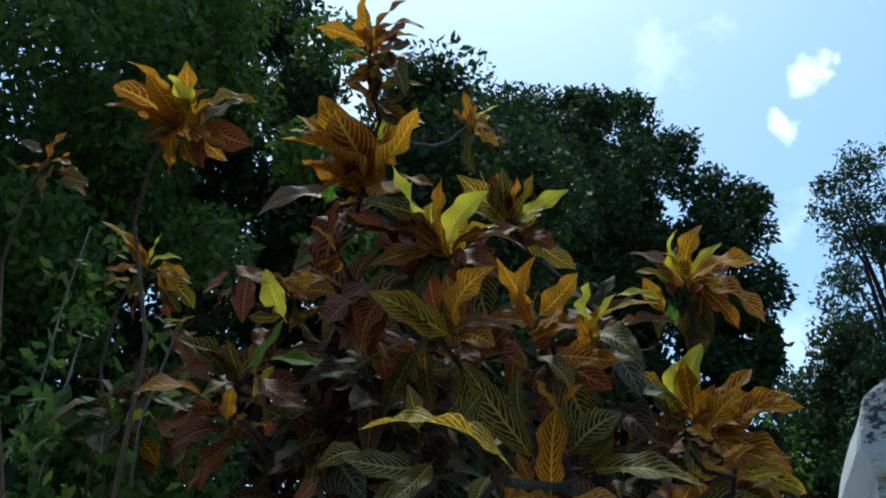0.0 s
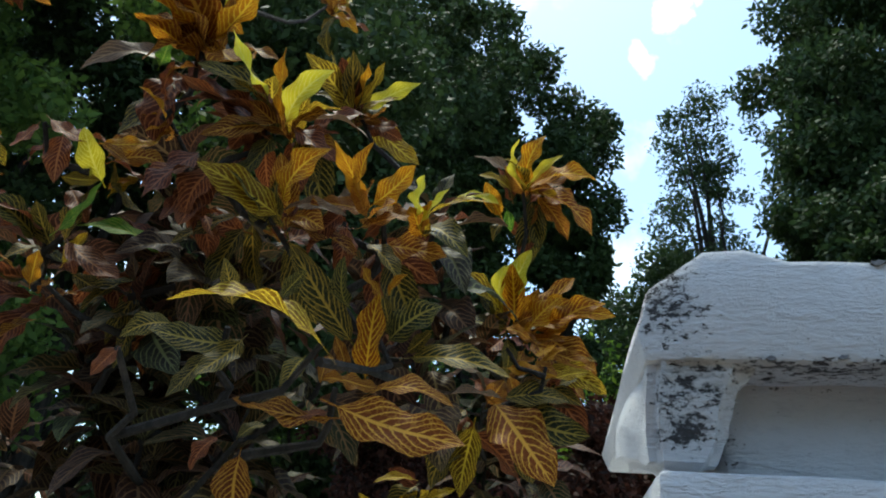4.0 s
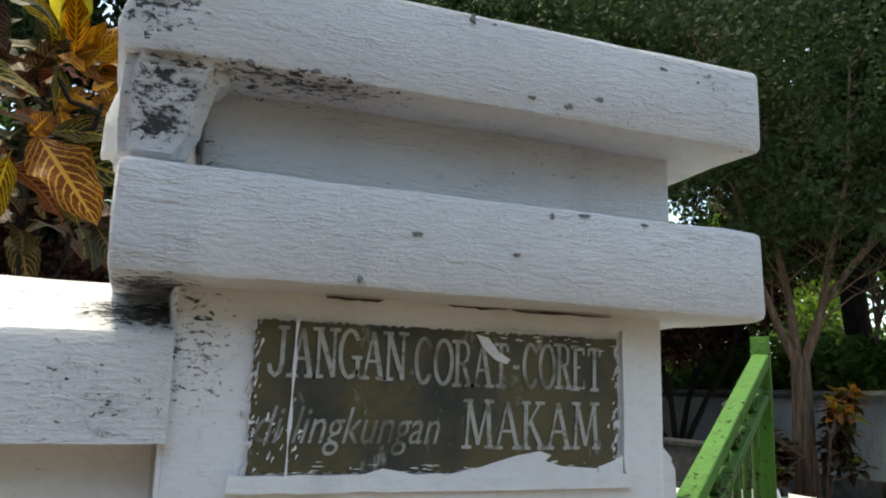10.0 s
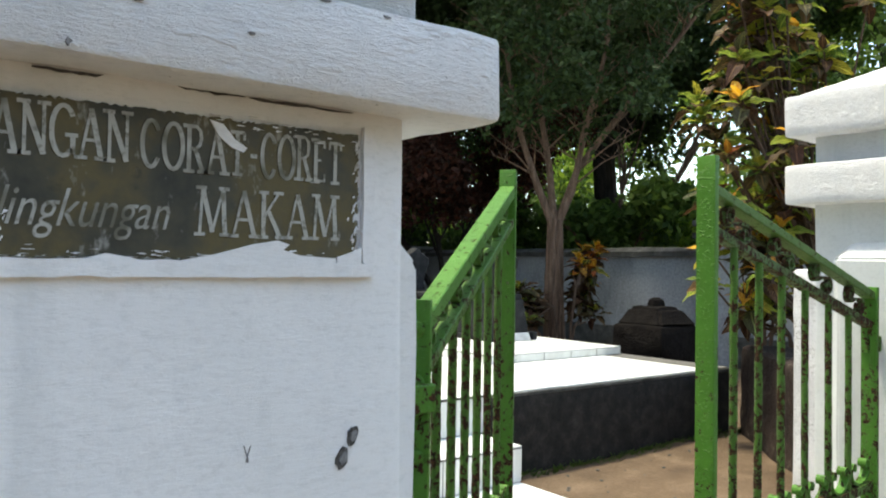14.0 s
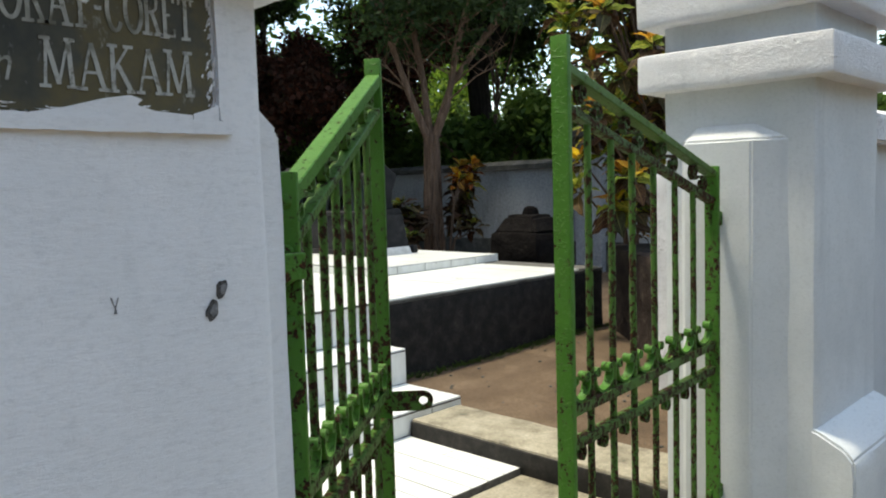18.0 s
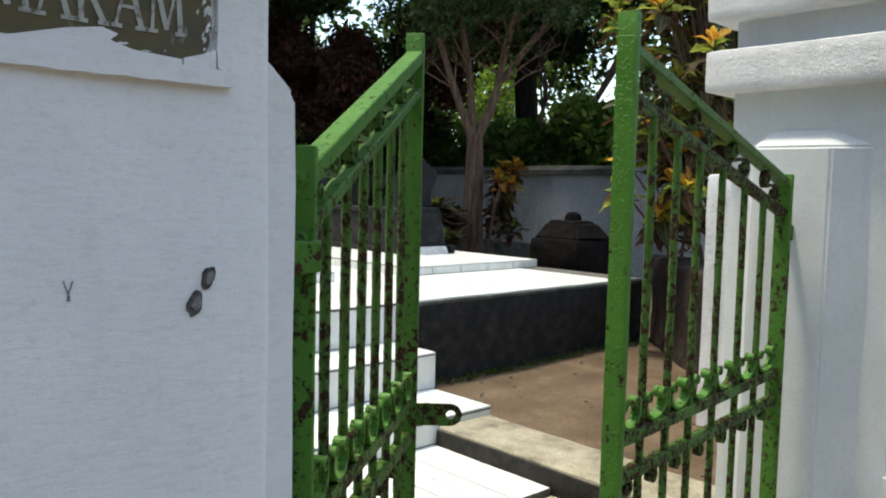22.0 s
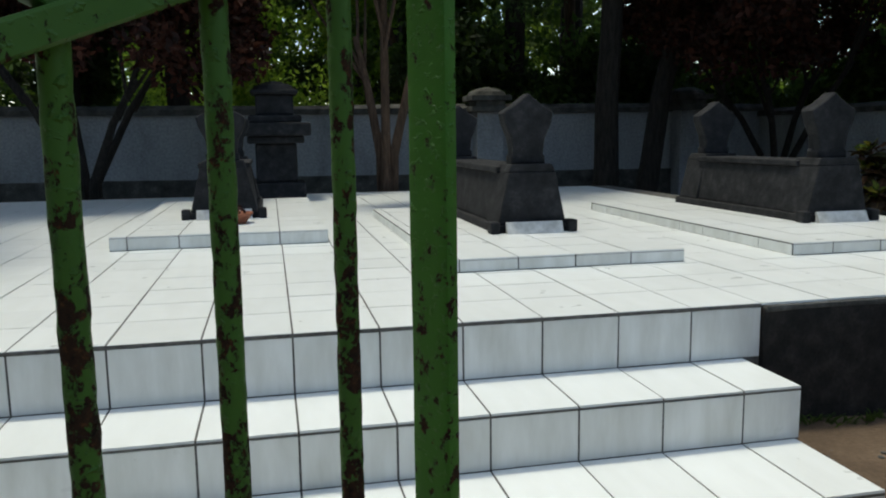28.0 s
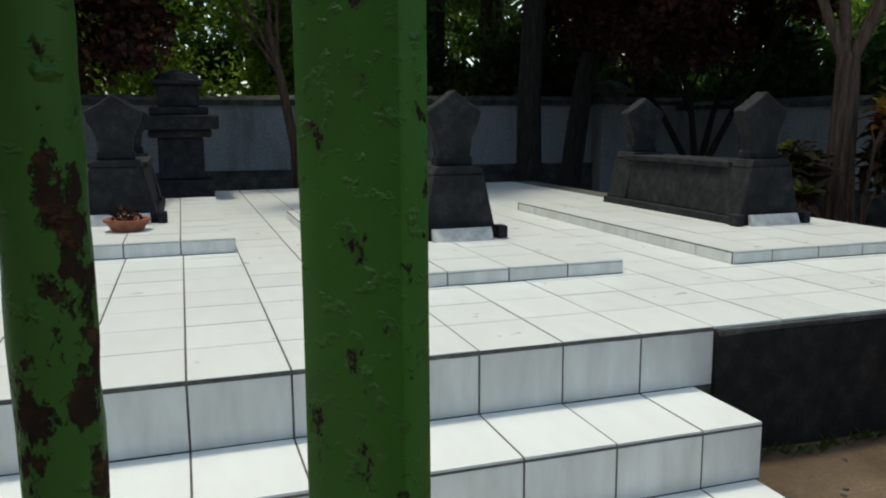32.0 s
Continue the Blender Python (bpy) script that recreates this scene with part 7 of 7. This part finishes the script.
def small_tree(x, y, seed, label, stems, h, bark, leaf, clumps, per, size, open_=0.22, thick=1.0):
    """Several thin stems from one foot that fork and fork again, with sparse foliage."""
    rng = random.Random(seed)
    t = thing("tree", label, "tree", group="graveyard trees", at=Matrix.Translation((x, y, 0)))
    tips = []
    for i in range(stems):
        a = 2 * math.pi * i / stems + rng.random()
        f = Vector((0.06 * math.cos(a), 0.06 * math.sin(a), -0.1))
        k = Vector((0.10 * math.cos(a), 0.10 * math.sin(a), h * 0.18))
        e = Vector((h * open_ * math.cos(a), h * open_ * math.sin(a), h * rng.uniform(0.42, 0.55)))
        bm = bmesh.new()
        tube(bm, [f, f.lerp(k, 0.5), k, k.lerp(e, 0.5) + Vector((0, 0, 0.1)), e], [thick * r for r in (0.075, 0.06, 0.05, 0.042, 0.032)], 8)
        part("stem", bm, bark, t, smooth=True)
        for j in range(4):
            b = a + rng.uniform(-1.1, 1.1)
            q = e + Vector((h * 0.16 * math.cos(b), h * 0.16 * math.sin(b), h * rng.uniform(0.15, 0.42)))
            bm = bmesh.new()
            s = k.lerp(e, rng.uniform(0.55, 1.0))
            tube(bm, [s, s.lerp(q, 0.5) + Vector((rng.uniform(-0.1, 0.1), rng.uniform(-0.1, 0.1), 0.08)), q], [0.024, 0.016, 0.006], 6)
            part("branch", bm, bark, t, smooth=True)
            tips.append(q)
    cl = []
    for i in range(clumps):
        q = rng.choice(tips)
        cl.append((q.x + rng.uniform(-0.5, 0.5), q.y + rng.uniform(-0.5, 0.5), q.z + rng.uniform(-0.6, 0.5), rng.uniform(0.25, 0.5)))
    leaf_cloud("crown", t, leaf, cl, per, size, seed)
    return t


def bundled_tree(x, y, label, seed, fork, h, limbs):
    """A trunk of ropy stems grown together, forking into long limbs with fine bare twigs and sparse foliage."""
    rng = random.Random(seed)
    t = thing("tree", label, "tree", group="graveyard trees", at=Matrix.Translation((x, y, 0)))
    for i in range(7):
        a0, r = i * 0.9, 0.078 if i else 0.0
        bm = bmesh.new()
        pts = [(r * (1.25 - 0.4 * k / 8) * math.cos(a0 + 0.16 * k), r * (1.25 - 0.4 * k / 8) * math.sin(a0 + 0.16 * k), -0.1 + (fork + 0.1) * k / 8) for k in range(9)]
        tube(bm, pts, [rng.uniform(0.034, 0.046) * (1.15 - 0.035 * k) for k in range(9)], 8)
        part("stem", bm, M_bark_ropy, t, smooth=True)
    tips = []
    for path in limbs:
        p = [Vector((0, 0, fork - 0.15))] + [Vector(q) for q in path]
        bm = bmesh.new()
        tube(bm, p, [0.052, 0.043, 0.034, 0.024, 0.013][:len(p)], 8)
        part("limb", bm, M_bark_ropy, t, smooth=True)
        for j in range(15):
            k = rng.randrange(1, len(p) - 1)
            s0 = p[k].lerp(p[k + 1], rng.random())
            a1, ln = rng.random() * 6.3, rng.uniform(0.5, 1.2)
            q = s0 + Vector((ln * 0.75 * math.cos(a1), ln * 0.75 * math.sin(a1), ln * rng.uniform(0.3, 0.9)))
            bm = bmesh.new()
            mid = s0.lerp(q, 0.5) + Vector((rng.uniform(-0.08, 0.08), rng.uniform(-0.08, 0.08), 0.05))
            tube(bm, [s0, mid, q], [0.013, 0.009, 0.004], 6)
            for _ in range(5):
                e = mid.lerp(q, rng.random())
                tube(bm, [e, e + Vector((rng.uniform(-0.3, 0.3), rng.uniform(-0.3, 0.3), rng.uniform(0.05, 0.3)))], [0.005, 0.002], 5)
            part("branch", bm, M_bark_ropy, t, smooth=True)
            tips.append(q)
    cl = [(q.x + rng.uniform(-0.35, 0.35), q.y + rng.uniform(-0.35, 0.35), q.z + rng.uniform(-0.2, 0.5), rng.uniform(0.2, 0.45)) for q in tips for _ in range(2)]
    cl = [c for c in cl if c[2] > 3.1]
    # extra upper clumps, mostly out of view, added to shade the grave block
    while len(cl) < 210:
        v = Vector((rng.uniform(-1, 1), rng.uniform(-1, 1), rng.uniform(-1, 1)))
        if v.length < 1:
            cl.append((-0.5 + 2.4 * v.x, 0.3 + 2.2 * v.y, h + 0.2 + 1.2 * v.z, rng.uniform(0.3, 0.55)))
    leaf_cloud("crown", t, M_leaf_dark, cl, 130, 0.085, seed)
    return t


bundled_tree(8.15, 7.75, "brown tree with a trunk of ropy stems by the side wall", 31, 1.95, 6.0, (
    ((-0.20, 0.15, 2.45), (-0.40, 0.28, 3.15), (-0.52, 0.40, 4.2), (-0.7, 0.5, 5.6)),
    ((0.18, -0.12, 2.3), (0.30, -0.20, 3.0), (0.52, -0.36, 4.1), (0.5, -0.5, 5.4)),
    ((0.05, 0.15, 2.6), (0.02, 0.35, 3.6), (0.15, 0.5, 5.0)),
    ((0.30, -0.1, 2.6), (0.95, -0.5, 3.6), (1.6, -0.9, 4.6)),
))
small_tree(3.66, 11.35, 32, "slim many-stemmed brown tree at the back of the platform", 3, 5.8, M_bark, M_leaf_dark, 100, 330, 0.09, 0.09, 1.2)
small_tree(0.2, 11.2, 33, "dark red-leaved shrub tree at the back of the platform", 4, 4.4, M_bark_dark, M_leaf_red, 85, 420, 0.10)
small_tree(9.15, 11.3, 34, "dark red-leaved shrub tree in the corner of the walls", 4, 4.0, M_bark_dark, M_leaf_red, 80, 420, 0.10)
small_tree(10.9, 9.2, 35, "thin leafy tree just beyond the side wall", 3, 6.2, M_bark, M_leaf_dark, 80, 240, 0.08)

# undergrowth and greenery beyond the walls; lighter leaf colours stand in for sunlight
rng_u = random.Random(91)
under = thing("undergrowth", "dense green undergrowth beyond the walls, plus an added leaf screen", "undergrowth", kind="stuff")
cl = [(rng_u.uniform(-9, 13), rng_u.uniform(13.8, 16.5), rng_u.uniform(0.6, 4.6), rng_u.uniform(0.5, 0.95)) for _ in range(150)]
cl = [c for c in cl if not -2.5 < c[0] < -1.1 and c[0] < 4.5 or c[2] < 2.4]
cl += [(rng_u.uniform(11.0, 12.6), rng_u.uniform(-1, 13), rng_u.uniform(0.5, 1.9), rng_u.uniform(0.4, 0.7)) for _ in range(60)]
cl += [(rng_u.uniform(3.8, 6.4), rng_u.uniform(14.2, 15.4), rng_u.uniform(1.0, 2.9), rng_u.uniform(0.4, 0.7)) for _ in range(26)]
cl += [(rng_u.uniform(6.6, 9.2), rng_u.uniform(14.0, 15.2), rng_u.uniform(1.0, 2.7), rng_u.uniform(0.4, 0.7)) for _ in range(24)]
cl += [(rng_u.uniform(7.5, 12.5), rng_u.uniform(13.9, 15.6), rng_u.uniform(1.0, 2.8), rng_u.uniform(0.4, 0.75)) for _ in range(36)]
side = [(rng_u.uniform(10.7, 11.8), rng_u.uniform(3.5, 13.5), rng_u.uniform(0.9, 2.5), rng_u.uniform(0.35, 0.6)) for _ in range(110)]
cl = [c for c in cl if not (0.6 < c[0] < 4.6 and c[2] > 1.0)]
leaf_cloud("shrubs", under, M_leaf_dark, cl[::2], 300, 0.17, 91)
leaf_cloud("lit_shrubs", under, M_leaf_mid, cl[1::2] + side, 300, 0.15, 96)
cl = [(rng_u.uniform(-14, 32), rng_u.uniform(27, 30), rng_u.uniform(0.0, 11.0), rng_u.uniform(1.2, 2.0)) for _ in range(220)]
leaf_cloud("far_leaf_screen", under, M_leaf_mid, cl, 230, 0.40, 94)
cl = [(rng_u.uniform(-10, 30), rng_u.uniform(21.5, 26), rng_u.uniform(0.5, 8.5), rng_u.uniform(0.9, 1.6)) for _ in range(190)]
cl += [(rng_u.uniform(18, 24), rng_u.uniform(-2, 20), rng_u.uniform(0.5, 7.5), rng_u.uniform(0.9, 1.6)) for _ in range(110)]
leaf_cloud("far_greenery", under, M_leaf_mid, cl[::2], 260, 0.26, 92)
leaf_cloud("far_bright_greenery", under, M_leaf_bright, cl[1::3], 200, 0.22, 97)
cl = [(2.9 + rng_u.uniform(-2.2, 1.9), 18.5 + rng_u.uniform(-1.0, 1.2), rng_u.uniform(0.8, 5.6), rng_u.uniform(0.35, 0.7)) for _ in range(80)]
cl += [(0.5 + rng_u.uniform(-1.4, 1.2), 18.5 + rng_u.uniform(-1.0, 1.2), rng_u.uniform(0.8, 3.6), rng_u.uniform(0.4, 0.7)) for _ in range(36)]
cl += [(10.9 + rng_u.uniform(-0.4, 0.4), rng_u.uniform(5.8, 7.2), rng_u.uniform(1.3, 2.2), rng_u.uniform(0.25, 0.4)) for _ in range(14)]
cl += [(rng_u.uniform(11.0, 11.8), rng_u.uniform(6.2, 8.4), rng_u.uniform(1.4, 2.15), rng_u.uniform(0.25, 0.45)) for _ in range(22)]
leaf_cloud("bright_shrubs", under, M_leaf_bright, cl, 240, 0.13, 93)

# unseen clumps behind and left of the camera, added to block low sky light
cl = [(rng_u.uniform(-16, 18), rng_u.uniform(-14, -11), rng_u.uniform(0.0, 7.5), rng_u.uniform(1.2, 2.0)) for _ in range(150)]
cl += [(rng_u.uniform(-17, -13), rng_u.uniform(-12, 2), rng_u.uniform(0.0, 7.5), rng_u.uniform(1.2, 2.0)) for _ in range(70)]
leaf_cloud("far_leaf_screen", under, M_leaf_dark, cl, 220, 0.42, 95)

# slender light green climber among the bare croton stems
climber = thing("climber", "straggling light green climber on thin grey stems", "climber")
rng_c = random.Random(12)
cl = []
for x, y, z0, z1 in ((-1.25, 2.75, 1.5, 2.75), (-1.05, 2.55, 1.5, 2.45), (-0.72, 2.6, 1.7, 2.55), (-1.55, 2.9, 1.6, 3.3), (-0.9, 2.7, 1.5, 2.2)):
    pts = [Vector((x + rng_c.uniform(-0.05, 0.05) * (k > 0), y + rng_c.uniform(-0.04, 0.04), -0.1 + (z1 + 0.1) * k / 9)) for k in range(10)]
    bm = bmesh.new()
    tube(bm, pts, [0.010 - 0.0007 * k for k in range(10)], 6)
    part("stem", bm, M_bark_pale, climber, smooth=True)
    for _ in range(16):
        z = rng_c.uniform(z0, z1)
        cl.append((x + rng_c.uniform(-0.10, 0.10), y + rng_c.uniform(-0.08, 0.08), z, rng_c.uniform(0.04, 0.10)))
leaf_cloud("leaves", climber, M_leaf_mid, cl, 9, 0.062, 98)

# smaller crotons
R2 = random.Random(7)
croton("tall dense olive green and yellow croton by the side path", (6.75, 3.75, 0.1), [(6.42 + R2.gauss(0, 0.27), 3.9 + R2.gauss(0, 0.2), 1.10 + 0.032 * i) for i in range(78)], 8, 12, 0.84, "olive")
croton("low croton with orange and yellow leaves at the tree's foot", (7.95, 7.35, 0.1), [(8.36 + R2.uniform(-0.14, 0.16), 7.40 + R2.uniform(-0.15, 0.15), 0.85 + 0.048 * i) for i in range(17)] + [(7.66 + R2.uniform(-0.2, 0.15), 7.65 + R2.uniform(-0.15, 0.15), 0.7 + 0.05 * i) for i in range(10)], 9, 14, 0.82, "bright")
croton("small dark croton before the side wall", (9.3, 5.6, 0.1), [(9.3 + R2.uniform(-0.25, 0.25), 5.6 + R2.uniform(-0.2, 0.2), 0.7 + 0.09 * i) for i in range(11)], 10, 9, 0.6, "green")


# stones, litter and low weeds on the earth beside the platform
def litter(name, label, category, spots, mat, make, seed):
    rng = random.Random(seed)
    bm = bmesh.new()
    for _ in range(spots):
        make(bm, rng)
    return top(name, bm, mat, label, category, kind="stuff")


def pebble(bm, rng):
    x, y = rng.uniform(4.05, 6.4), rng.uniform(2.3, 4.1)
    r = rng.choice((0.004, 0.005, 0.007, 0.011))
    z = ground_height(x, y)
    bmesh.ops.create_icosphere(bm, subdivisions=1, radius=r, matrix=Matrix.Translation((x, y, z + r * 0.3)) @ Matrix.Rotation(rng.random() * 6, 4, "Z") @ Matrix.Diagonal((1.3, 0.9, 0.6, 1)))


def weed(bm, rng):
    x = rng.uniform(4.15, 6.5) if rng.random() < 0.8 else rng.uniform(6.5, 6.8)
    y = PLAT_Y - 0.035 - abs(rng.gauss(0, 0.035))
    z = ground_height(x, y) - 0.005
    for _ in range(3):
        a, h = rng.random() * 6.3, rng.uniform(0.012, 0.05)
        dx, dy = math.cos(a) * h * 0.8, -abs(math.sin(a)) * h * 0.8
        w = 0.006
        vs = [bm.verts.new(q) for q in ((x - w * 0.5, y, z), (x + w * 0.5, y, z), (x + dx + w, y + dy, z + h * 0.8), (x + dx * 1.3, y + dy * 1.3, z + h))]
        bm.faces.new(vs)


litter("pebbles", "small stones scattered on the bare earth", "pebbles", 95, M_coping, pebble, 3)
litter("weeds", "low green weeds and moss along the black wall's foot", "weeds", 420, M_leaf_mid, weed, 4)
